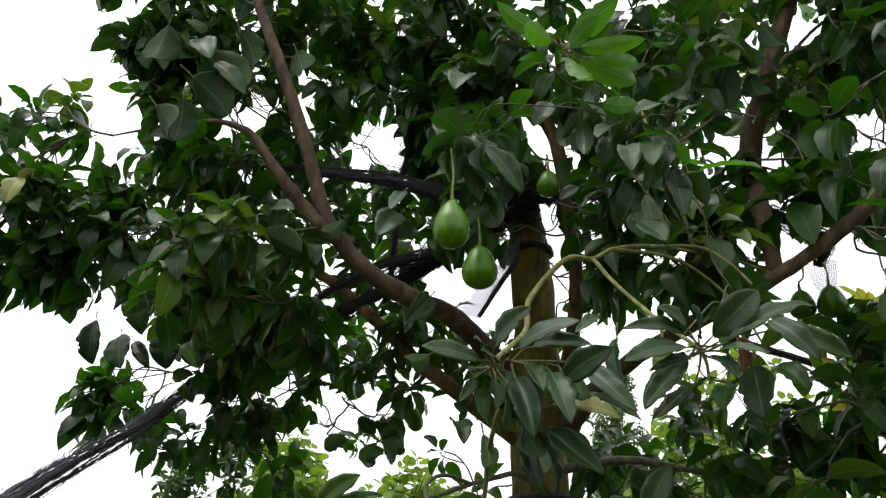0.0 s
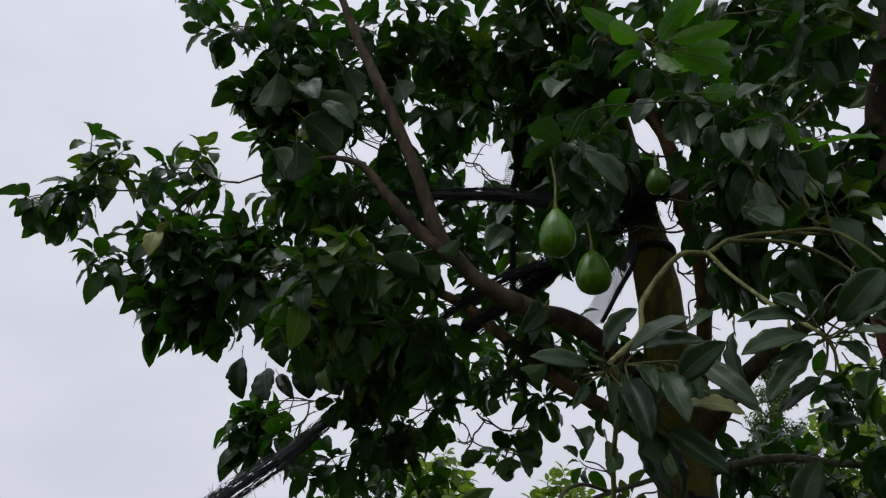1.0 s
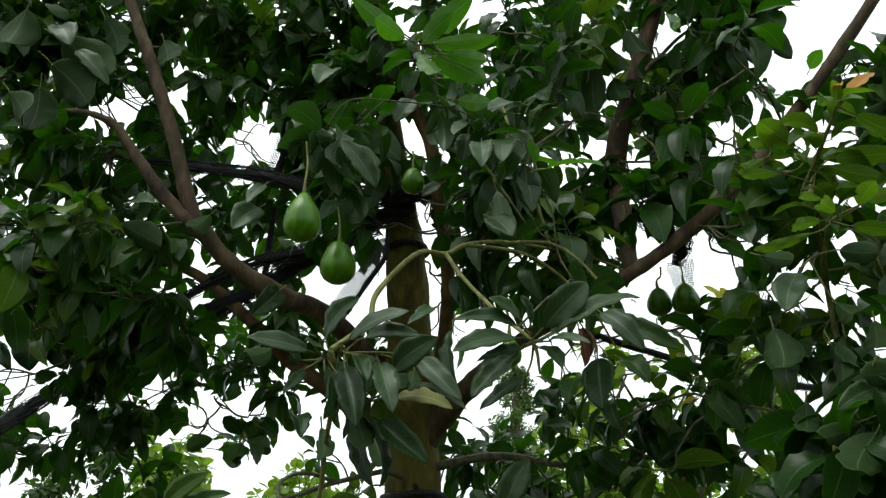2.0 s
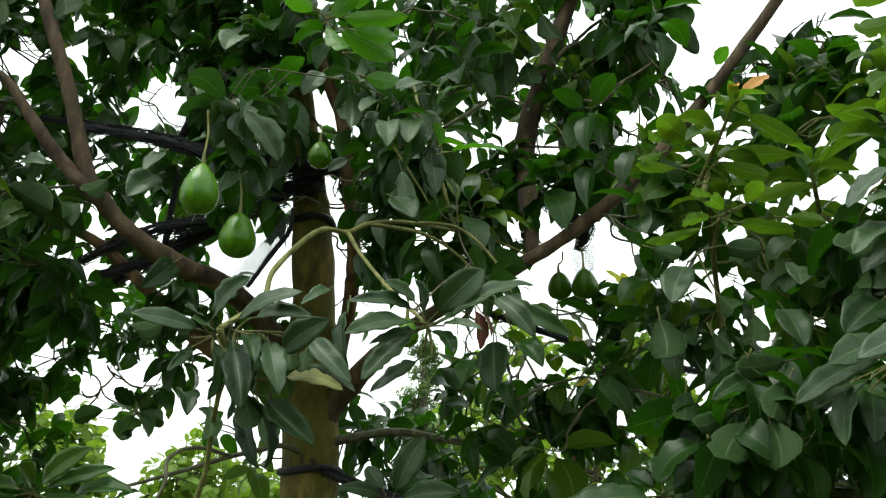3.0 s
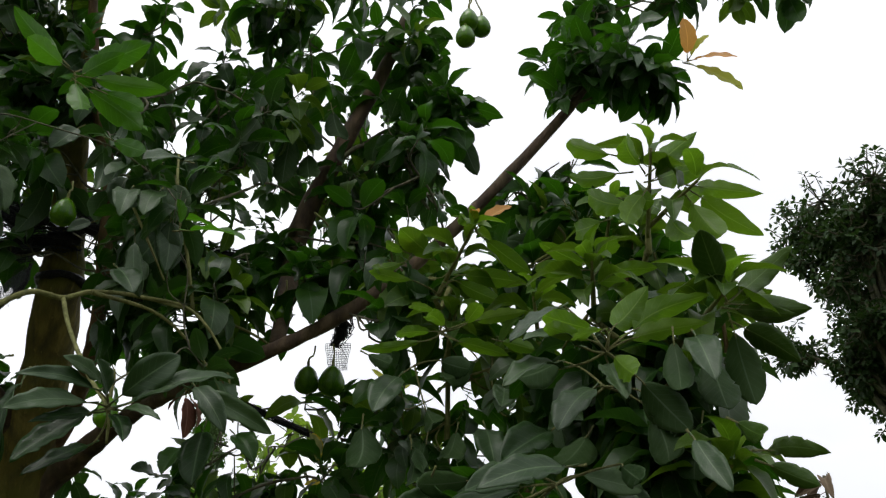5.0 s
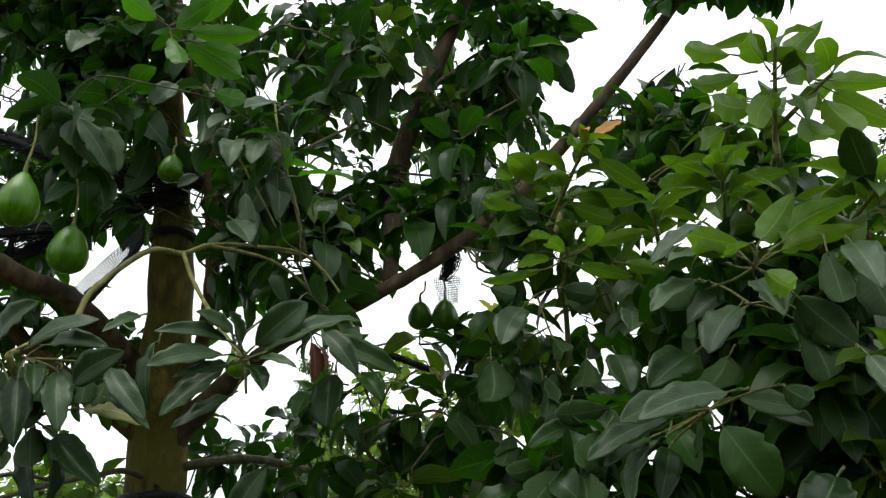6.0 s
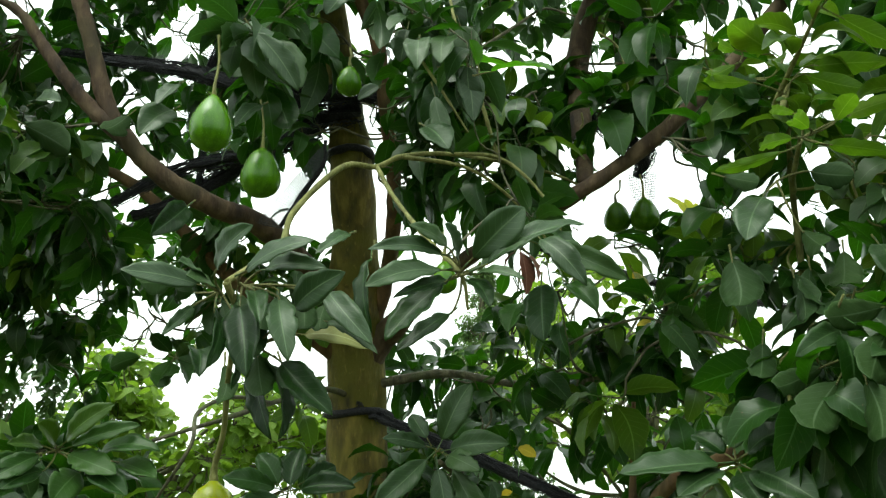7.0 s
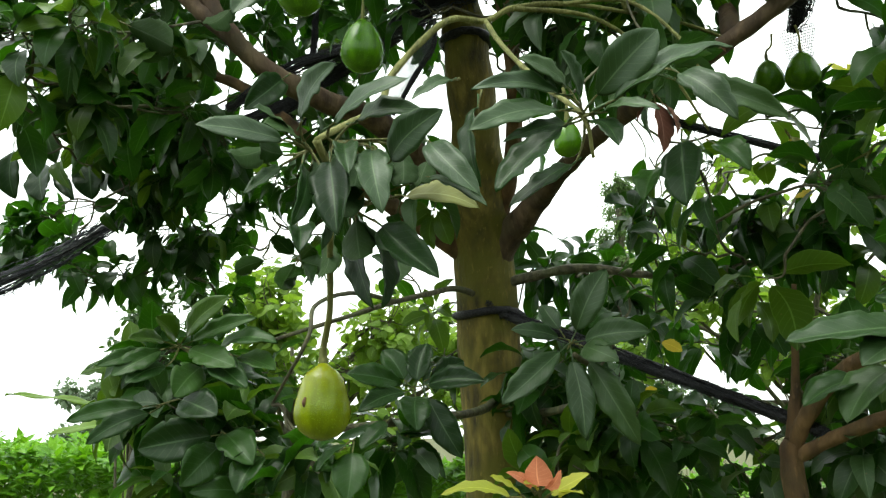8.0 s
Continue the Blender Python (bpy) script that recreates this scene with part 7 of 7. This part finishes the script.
# ---- avocados ----
def avocado(top, length, width, mat, label, hang, scar=False, neck=1.1):
    """A pear-shaped fruit whose stalk joint is at top, on a stalk up to hang."""
    ob = thing("avocado", top, label, "fruit", "avocados")
    top, hang = Vector(top), Vector(hang)
    prof = ((0.0, 0.07), (0.02, 0.18), (0.06, 0.29), (0.13, 0.46 * neck), (0.24, 0.66 * neck ** 0.6), (0.38, 0.85), (0.52, 0.97), (0.65, 1.0), (0.77, 0.95), (0.87, 0.79), (0.95, 0.5), (0.985, 0.26), (1.0, 0.0))
    rings, sides = [], 20
    v, f = [], []
    for s, r in prof:
        for j in range(sides):
            a = 2 * math.pi * j / sides
            q = Vector((math.cos(a), math.sin(a), 0)) * (r * width / 2)
            q *= 1 + 0.02 * noise.noise(Vector((math.cos(a) * 1.5, math.sin(a) * 1.5, s * 3 + top.x * 7)))
            v.append((q.x, q.y, -s * length))
    for k in range(len(prof) - 1):
        for j in range(sides):
            a, b = k * sides + j, k * sides + (j + 1) % sides
            f.append((a, a + sides, b + sides, b))
    s = Soup()
    s.add(v, f)
    body = part("body", s, mat, ob)
    body.matrix_basis = Matrix.Translation(top)
    t = Soup()
    line = smooth_line([top + Vector((0, 0, -0.004)), top + Vector((0, 0, 0.02)), top.lerp(hang, 0.55) + Vector((0.004, 0, 0)), hang], 5)
    tube(t, line, (0.007, 0.005, 0.0042, 0.0045) if scar else (0.005, 0.0028, 0.0022, 0.0028), 8, 0.2)
    part("stalk", t, TWIG, ob, "yellow-green stalk")
    if scar:
        t = Soup()
        tube(t, [(top.x - 0.018, top.y - width * 0.385, top.z - 0.048), (top.x - 0.0195, top.y - width * 0.41, top.z - 0.054), (top.x - 0.019, top.y - width * 0.425, top.z - 0.06)], (0.0014, 0.0028, 0.0012), 8, 0.4)
        part("scar", t, SCAR, ob, "dark brown scar")
    return ob


avocado((0.0, 1.33, 2.442), 0.108, 0.074, FRUIT, "glossy green pear-shaped avocado on a long stalk", (-0.005, 1.36, 2.58), False, 0.95)
avocado((0.073, 1.57, 2.456), 0.108, 0.082, FRUIT, "rounded glossy green avocado hanging on a stalk", (0.06, 1.60, 2.58))
avocado((0.057, 1.279, 1.790), 0.104, 0.077, FRUIT_RIPE, "yellow-green avocado with a small brown scar", (0.070, 1.232, 1.914), True, 1.25)
avocado((-0.069, 2.783, 2.369), 0.085, 0.055, FRUIT, "small dark green avocado among the leaves", (-0.07, 2.75, 2.46))
avocado((0.962, 1.900, 2.520), 0.084, 0.07, FRUIT, "green avocado hanging beside another one", (0.97, 1.88, 2.575))
avocado((1.017, 1.85, 2.515), 0.09, 0.076, FRUIT, "plump green avocado hanging beside another one", (1.012, 1.85, 2.58))
avocado((0.884, 1.95, 2.803), 0.105, 0.068, FRUIT, "green avocado half hidden by leaves", (0.88, 1.95, 2.86))
avocado(AVO_TOP, 0.08, 0.068, FRUIT, "green avocado high in the tree", (AVO_TOP[0], AVO_TOP[1] + 0.02, AVO_TOP[2] + 0.06))
for top, hang in (((1.119, 1.275, 3.43), (1.14, 1.3, 3.53)), ((1.166, 1.285, 3.437), (1.145, 1.3, 3.53)), ((1.106, 1.27, 3.358), (1.135, 1.3, 3.53))):
    avocado(top, 0.074, 0.056, FRUIT, "dark green avocado in a bunch against the sky", hang)
avocado((0.248, 1.663, 2.717), 0.075, 0.06, FRUIT, "small green avocado half hidden by leaves", (0.248, 1.683, 2.777))
avocado((0.415, 1.365, 2.168), 0.06, 0.045, FRUIT, "small dark green avocado behind a leaf cluster", (0.41, 1.36, 2.22))
avocado((1.159, 1.46, 2.63), 0.085, 0.07, FRUIT, "dark green avocado among fresh leaves", (1.16, 1.46, 2.7))
avocado((0.817, 1.73, 2.62), 0.07, 0.06, FRUIT, "green avocado under a limb", (0.82, 1.73, 2.68))


# ---- shade nets ----
def net_roll(points, radii, label, flat=0.6, strands=5, seed=1, fray=1.0, dense=0.62, thread=None):
    """A shade net drawn into a rope: a lumpy core, loose folds wound round it, its single threads, and torn ends that stick out."""
    ob = thing("shade_net", points[0], label, "net", "rolled nets")
    line = smooth_line(points, 14)
    n = len(line)
    length = sum((b - a).length for a, b in zip(line, line[1:]))
    s = Soup()
    tube(s, line, [r * dense for r in radii], 10, 0.8, 0, seed, flat)
    part("core", s, NET, ob)
    rng = random.Random(seed)

    def around(i, a, r):
        ahead = (line[min(i + 1, n - 1)] - line[max(i - 1, 0)]).normalized()
        e1 = ahead.cross(UP).normalized()
        return line[i] + (e1 * math.cos(a) * flat + ahead.cross(e1) * math.sin(a)) * r

    def radius(i):
        u = i / (n - 1) * (len(radii) - 1)
        k = min(int(u), len(radii) - 2)
        return radii[k] + (radii[k + 1] - radii[k]) * (u - k)

    for k in range(strands):
        ph, turns = 6.3 * k / strands, rng.uniform(0.2, 0.8)
        w = [around(i, ph + turns * 6.3 * i / n, radius(i) * rng.uniform(0.65, 0.95)) for i in range(n)]
        t = Soup()
        tube(t, w, [radii[0] * 0.13, radii[-1] * 0.13], 5, 0.6, 0, seed + k, 0.5)
        part("fold", t, NET_PALE if k % 2 else NET, ob)
    loose = Soup()
    for k in range(26):
        ph, turns, out = rng.uniform(0, 6.3), rng.uniform(-0.6, 0.6), rng.uniform(0.8, 1.2)
        w = [around(i, ph + turns * 6.3 * i / n, radius(i) * out * rng.uniform(0.9, 1.08)) for i in range(n)]
        tube(loose, w, (0.0011, 0.0011), 3, 0, 0, k, 1.0, False)
    for k in range(int(length * 170 * fray)):
        i = rng.randrange(n)
        a, r = rng.uniform(0, 6.3), radius(i)
        j = min(n - 1, i + rng.randint(0, 1))
        p, q = around(i, a, r * 0.7), around(j, a + rng.uniform(-0.7, 0.7), r * rng.uniform(1.0, 1.75))
        q += Vector((rng.uniform(-1, 1), rng.uniform(-1, 1), rng.uniform(-1.6, 0.6))) * 0.007
        tube(loose, [p, p.lerp(q, 0.55) + Vector((0, 0, 0.003)), q], (0.0012, 0.0007), 3, 0, 0, k, 1.0, False)
    part("threads", loose, thread or NET, ob, "", "stuff")
    return ob


def net_sheet(corners, rows_n, cols_n, label, mat, thread=0.0007, sag=0.02, seed=1):
    """A hanging piece of net: its threads, one by one, knotted into one mesh."""
    a, b, c, d = (Vector(p) for p in corners)
    rng = random.Random(seed)
    ob = thing("shade_net", corners[0], label, "net", "hanging nets")

    def spot(u, v):
        p = a.lerp(b, u).lerp(d.lerp(c, u), v)
        return p + Vector((0, 1, 0)) * sag * (noise.noise(p * 9 + Vector((seed, 0, 0)))) + Vector((1, 0, 0.3)) * 0.006 * noise.noise(p * 40)

    s = Soup()
    for k in range(cols_n + 1):
        tube(s, [spot(k / cols_n, i / 10) for i in range(11)], (thread, thread), 3, 0, 0, k, 1.0, False)
    for k in range(rows_n + 1):
        tube(s, [spot(i / 10, k / rows_n) for i in range(11)], (thread, thread), 3, 0, 0, k, 1.0, False)
    part("threads", s, mat, ob, "", "stuff")
    return ob


net_roll(((-0.80, -1.9, 0.01), (-0.92, 0.3, 1.12), (-0.98, 1.800, 1.855), (-0.992, 2.250, 2.058), (-0.980, 2.600, 2.222), (-0.950, 3.000, 2.452), (-0.879, 3.300, 2.648), (-0.404, 3.962, 3.23)), (0.03, 0.036, 0.036, 0.034, 0.032, 0.03, 0.03, 0.03), "black shade net twisted into a thick rope", 0.6, 10, 2, 0.5, 0.4, NET_PALE)
net_roll(((-0.95, 2.7, 3.3), (-0.572, 2.249, 3.031), (-0.287, 2.297, 3.03), (0.021, 2.279, 2.981), (0.266, 2.24, 2.967), (0.748, 2.15, 2.939), (1.05, 1.975, 2.865), (1.6, 1.9, 2.9)), (0.010, 0.011, 0.013, 0.018, 0.02, 0.010, 0.008), "black shade net drawn along the limbs", 0.8, 3, 5)
net_roll(((0.3, 2.27, 2.93), (0.2, 2.25, 2.88), (0.065, 2.33, 2.84), (-0.025, 2.40, 2.80), (-0.229, 2.587, 2.726), (-0.347, 2.691, 2.678)), (0.045, 0.042, 0.036, 0.03, 0.026, 0.022), "bunched black shade net tied to the trunk", 0.8, 5, 7)
net_roll(((0.34, 2.50, 2.065), (0.407, 2.49, 2.02), (0.678, 2.28, 1.882), (0.952, 1.93, 1.715), (1.0, 1.87, 1.675)), (0.011, 0.013, 0.016, 0.013, 0.010), "black shade net slung between two trunks", 0.8, 5, 9, 2.2, 0.95)
net_roll(((0.807, 2.14, 2.469), (1.024, 2.191, 2.432), (1.441, 2.351, 2.403), (2.2, 2.6, 2.42)), (0.009, 0.010, 0.012, 0.012), "thin black net rope between trees", 0.8, 2, 11)
net_roll(((0.93, 1.95, 2.79), (1.0, 1.945, 2.74), (1.066, 1.935, 2.686), (1.057, 1.962, 2.62)), (0.02, 0.034, 0.036, 0.015), "black net bunched round a limb", 0.9, 5, 13)
net_sheet(((0.204, 1.96, 2.66), (0.20, 1.97, 2.60), (0.10, 2.01, 2.44), (0.04, 2.011, 2.45)), 34, 14, "loose piece of pale shade net", NET_PALE, 0.0009, 0.01, 3)
net_sheet(((-0.145, 2.296, 3.241), (-0.095, 2.301, 3.236), (-0.128, 2.384, 3.099), (-0.198, 2.378, 3.103)), 26, 12, "small hanging scrap of black shade net", NET, 0.0009, 0.02, 4)
net_sheet(((1.035, 1.975, 2.633), (1.097, 1.948, 2.631), (1.106, 1.976, 2.56), (1.060, 1.999, 2.554)), 12, 14, "frayed hanging scrap of black shade net", NET, 0.0009, 0.02, 6)
net_roll(NET_EXTRA, (0.02, 0.03, 0.024, 0.022, 0.018), "black shade net drooping from the trunk to a limb", 0.7, 4, 15)
net_roll(NET_LOW, (0.03, 0.026, 0.02, 0.016), "frayed black shade net hanging across the limbs", 0.7, 4, 16)
net_roll(((0.204, 1.955, 2.665), (0.20, 1.965, 2.60), (0.15, 1.985, 2.52), (0.10, 2.005, 2.44)), (0.005, 0.006, 0.005), "thin black net cord along a hanging net", 0.7, 2, 18)
net_roll(((-0.043, 2.3, 3.44), (-0.097, 2.31, 3.281), (-0.137, 2.3, 3.095), (-0.169, 2.28, 2.983)), (0.012, 0.016, 0.012, 0.008), "narrow black net strip hanging through the leaves", 0.5, 2, 21)
net_roll(((-0.164, 2.45, 2.99), (-0.17, 2.45, 2.842), (-0.176, 2.45, 2.715), (-0.197, 2.45, 2.591)), (0.008, 0.009, 0.009, 0.006), "thin black net cord hanging between limbs", 0.7, 2, 22)
net_roll(((-0.326, 2.30, 2.549), (-0.186, 2.34, 2.633), (-0.026, 2.35, 2.751), (0.16, 2.33, 2.87)), (0.012, 0.015, 0.02, 0.028), "black net drawn from the trunk over a limb", 0.7, 3, 23)
net_roll(((0.12, 2.22, 2.89), (0.239, 2.2, 2.935), (0.386, 2.2, 2.935), (0.571, 2.18, 2.955)), (0.02, 0.034, 0.028, 0.012), "black net bunched over the cut trunk top", 0.8, 4, 24, 1.6)
# wraps of net round the trunk
for n_z, (wx, wy), n_r in ((2.80, (0.288, 2.35), 0.071), (2.035, (0.35, 2.588), 0.1)):
    wrap = thing("net_wrap", (wx, wy, n_z), "black net tied round the trunk", "net", "net ties")
    s = Soup()
    ring = [(wx + n_r * math.cos(a * 0.35), wy + n_r * math.sin(a * 0.35), n_z + 0.004 * math.sin(a)) for a in range(19)]
    tube(s, ring, (0.013, 0.011, 0.013), 8, 0.5)
    part("band", s, NET, wrap)


# ---- what stands farther off ----
def bushy(name, at, height, mat, label, category, clump_rows, size, shapes, trunk_r=0.03, seed=1, leaves=(6, 10), bark=None, rise=0.7, droop=0.5, kind_group=""):
    ob = thing(name, at, label, category, kind_group)
    x, y, z = at
    b = []
    rng = random.Random(seed)
    limb("trunk", ((x, y, z - 0.05), (x + rng.uniform(-.05, .05), y, z + height * 0.4), (x + rng.uniform(-.1, .1), y, z + height * 0.8)), (trunk_r, trunk_r * 0.8, trunk_r * 0.5), bark or TWIG_DARK, ob, b, 10, 0.2)
    for cx, cy, cz, r, n in clump_rows:
        limb("branch", ((x, y, z + height * rng.uniform(0.55, 0.85)), (x * 0.5 + cx * 0.5, y * 0.5 + cy * 0.5, cz - r), (cx, cy, cz)), (trunk_r * 0.4, trunk_r * 0.3, trunk_r * 0.15), bark or TWIG_DARK, ob, b, 6, 0.2, seed=seed)
    cr = Crown(ob, b, seed, shapes, 3)
    cr.clumps(clump_rows, [mat], size, False, 0, 0, droop, leaves, rise, trunk_r * 0.1)
    cr.close([mat], bark or TWIG_DARK)
    return ob


def scatter(seed, x0, x1, y0, y1, z0, z1, r, n, count):
    rng = random.Random(seed)
    return tuple((rng.uniform(x0, x1), rng.uniform(y0, y1), rng.uniform(z0, z1), r * rng.uniform(0.7, 1.3), n) for _ in range(count))


def cone(seed, x, y, z0, z1, wide, r, n, count):
    rng = random.Random(seed)
    rows = []
    for _ in range(count):
        f = rng.random() ** 1.3
        a, d = rng.uniform(0, 6.3), wide * (1 - 0.85 * f) * rng.random() ** 0.5
        rows.append((x + d * math.cos(a), y + d * math.sin(a), z0 + (z1 - z0) * f, r * (1.1 - 0.6 * f), max(6, int(n * (1 - 0.6 * f)))))
    return tuple(rows)


bushy("mulberry_tree", (-0.7, 5.1, 0), 2.4, LEAF_LIME, "bright green broad-leaved tree behind the orchard", "tree", scatter(3, -1.3, 0.5, 4.6, 5.6, 1.7, 2.5, 0.22, 14, 32), 0.085, BROAD, 0.04, 3)
bushy("mulberry_tree", (2.2, 4.8, 0), 3.0, LEAF_LIME, "bright green broad-leaved tree behind the orchard", "tree", scatter(5, 1.4, 2.9, 4.2, 5.2, 2.1, 3.1, 0.25, 14, 32), 0.085, BROAD, 0.04, 5)
bushy("shrub", (-1.35, 4.3, 0), 2.2, LEAF_FAR, "dark fine-leaved shrub behind the tree", "shrub", scatter(7, -1.4, -0.95, 4.0, 4.6, 1.95, 2.45, 0.12, 9, 16), 0.06, COARSE, 0.012, 7)
bushy("cypress_tree", (2.65, 11.3, 0), 5.2, LEAF_FINE, "slender grey-green tree in the distance", "tree", cone(9, 2.65, 11.3, 1.8, 5.2, 0.8, 0.26, 40, 80), 0.075, FAR, 0.035, 9)
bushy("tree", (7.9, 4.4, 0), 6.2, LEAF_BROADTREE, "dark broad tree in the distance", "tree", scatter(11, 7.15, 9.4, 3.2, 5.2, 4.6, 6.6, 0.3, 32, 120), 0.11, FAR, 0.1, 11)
bushy("tree", (-7.2, 18.4, 0), 3.0, LEAF_HAZE, "distant tree with haze put into its grey-green colour", "tree", scatter(13, -7.9, -6.2, 17.6, 19.2, 1.5, 2.9, 0.3, 30, 24), 0.22, FAR, 0.12, 13)

hedge = thing("hedge", (-1, 6.4, 0), "low bright green leafy hedge", "hedge", "", "stuff")
hb = Soup()
rng = random.Random(17)
for k in range(27000):
    x, y = rng.uniform(-4.2, 1.5) if k % 4 else rng.uniform(-6.0, 7.5), 5.6 + 1.8 * rng.random() ** 1.6
    top = 1.56 + 0.14 * noise.noise(Vector((x * 1.3, y * 1.3, 0))) - 0.06 * min(3.0, x + 2) + 0.08 * noise.noise(Vector((x * 5, y * 5, 3)))
    z = top - abs(rng.gauss(0, 0.16))
    if y < 5.95:
        z = top - (top - 0.7) * rng.random() ** 2.2
    d = Vector((rng.uniform(-1, 1), rng.uniform(-1, 0.6), rng.uniform(-0.2, 0.9)))
    put_leaf(hb, FAR[rng.randrange(4)], (x, y, z), leaf_axes(d, UP + Vector((rng.uniform(-.5, .5), -0.4, 0))), 0.115 * rng.uniform(0.6, 1.2), 0)
part("foliage", hb, LEAF_HEDGE, hedge, "", "stuff")
hs = Soup()
for _ in range(160):
    x, y = rng.uniform(-6.0, 7.5), rng.uniform(6.0, 7.3)
    tube(hs, [(x, y, -0.02), (x + rng.uniform(-.1, .1), y, 0.7), (x + rng.uniform(-.2, .2), y + rng.uniform(-.1, .1), 1.4)], (0.012, 0.009, 0.004), 5, 0.1)
part("stems", hs, TWIG_DARK, hedge, "", "stuff")

# an added, unseen tree row closes the near side and blocks low sky
row = thing("unseen_tree_screen", (0, -5, 0), "added unseen row of dark trees that blocks low sky light", "trees", "", "stuff")
ob_leaves, ob_stems = Soup(), Soup()
rng = random.Random(29)
for k in range(9000):
    a = radians(rng.uniform(165, 375))
    d = 5.2 + 1.4 * rng.random() ** 1.5
    top = 3.6 + 0.7 * noise.noise(Vector((a * 2.2, 0, 1))) + 0.4 * noise.noise(Vector((a * 8, 0, 4)))
    p = Vector((0.2 + d * math.cos(a), d * math.sin(a), top * rng.random() ** 0.6))
    way = Vector((rng.uniform(-1, 1), rng.uniform(-1, 1), rng.uniform(-0.8, 0.4)))
    put_leaf(ob_leaves, FAR[rng.randrange(4)], p, leaf_axes(way, UP + Vector((rng.uniform(-.5, .5), rng.uniform(-.5, .5), 0))), 0.3 * rng.uniform(0.6, 1.2), 0)
for k in range(22):
    a, d = radians(168 + 205 * k / 21), 6.0
    x, y = 0.2 + d * math.cos(a), d * math.sin(a)
    tube(ob_stems, [(x, y, -0.03), (x + rng.uniform(-.1, .1), y, 1.4), (x + rng.uniform(-.3, .3), y + rng.uniform(-.3, .3), 3.2)], (0.09, 0.07, 0.03), 8, 0.2)
part("foliage", ob_leaves, LEAF, row, "", "stuff")
part("stems", ob_stems, BARK_BROWN, row, "", "stuff")

# a withered plant beyond the young tree
dry = thing("dry_plant", (3.42, 2.15, 0), "withered plant with curled brown hanging leaves", "plant")
limb("stem", ((3.42, 2.15, -0.02), (3.41, 2.16, 1.2), (3.40, 2.15, 2.6)), (0.02, 0.016, 0.006), TWIG_DARK, dry, None, 8, 0.2)
rng = random.Random(61)
for k in range(26):
    a = rng.uniform(0, 6.3)
    z, r = rng.uniform(2.15, 2.6), rng.uniform(0.08, 0.2)
    placed_leaves(dry, ((3.40, 2.15, z, 3.40 + r * math.cos(a), 2.15 + r * math.sin(a), z - rng.uniform(0.02, 0.2), 0.045, rng.uniform(-80, 80)),), LEAF_DRY, "", (0, -0.6, 0.6), 0.004, 0.9, 0.4, 70 + k)

# banana plant
banana = thing("banana_plant", (-1.54, 4.9, 0), "young banana plant with long pale green leaves", "plant")
limb("stem", ((-1.54, 4.9, -0.02), (-1.54, 4.88, 1.0), (-1.54, 4.83, 1.86), (-1.545, 4.82, 2.1)), (0.05, 0.045, 0.03, 0.015), LEAF_LIME, banana, None, 10, 0.1)
for foot, tip, w in (((-1.36, 4.37, 1.83), (-1.86, 4.12, 1.92), 0.07), ((-1.4, 4.6, 1.79), (-1.74, 4.3, 1.73), 0.11), ((-1.54, 4.8, 1.95), (-1.35, 4.9, 2.3), 0.12)):
    placed_leaves(banana, ((*foot, *tip, w, 0),), LEAF_LIME, "", (0, -0.4, 1), 0.004, 0.2, 0.1, 31)
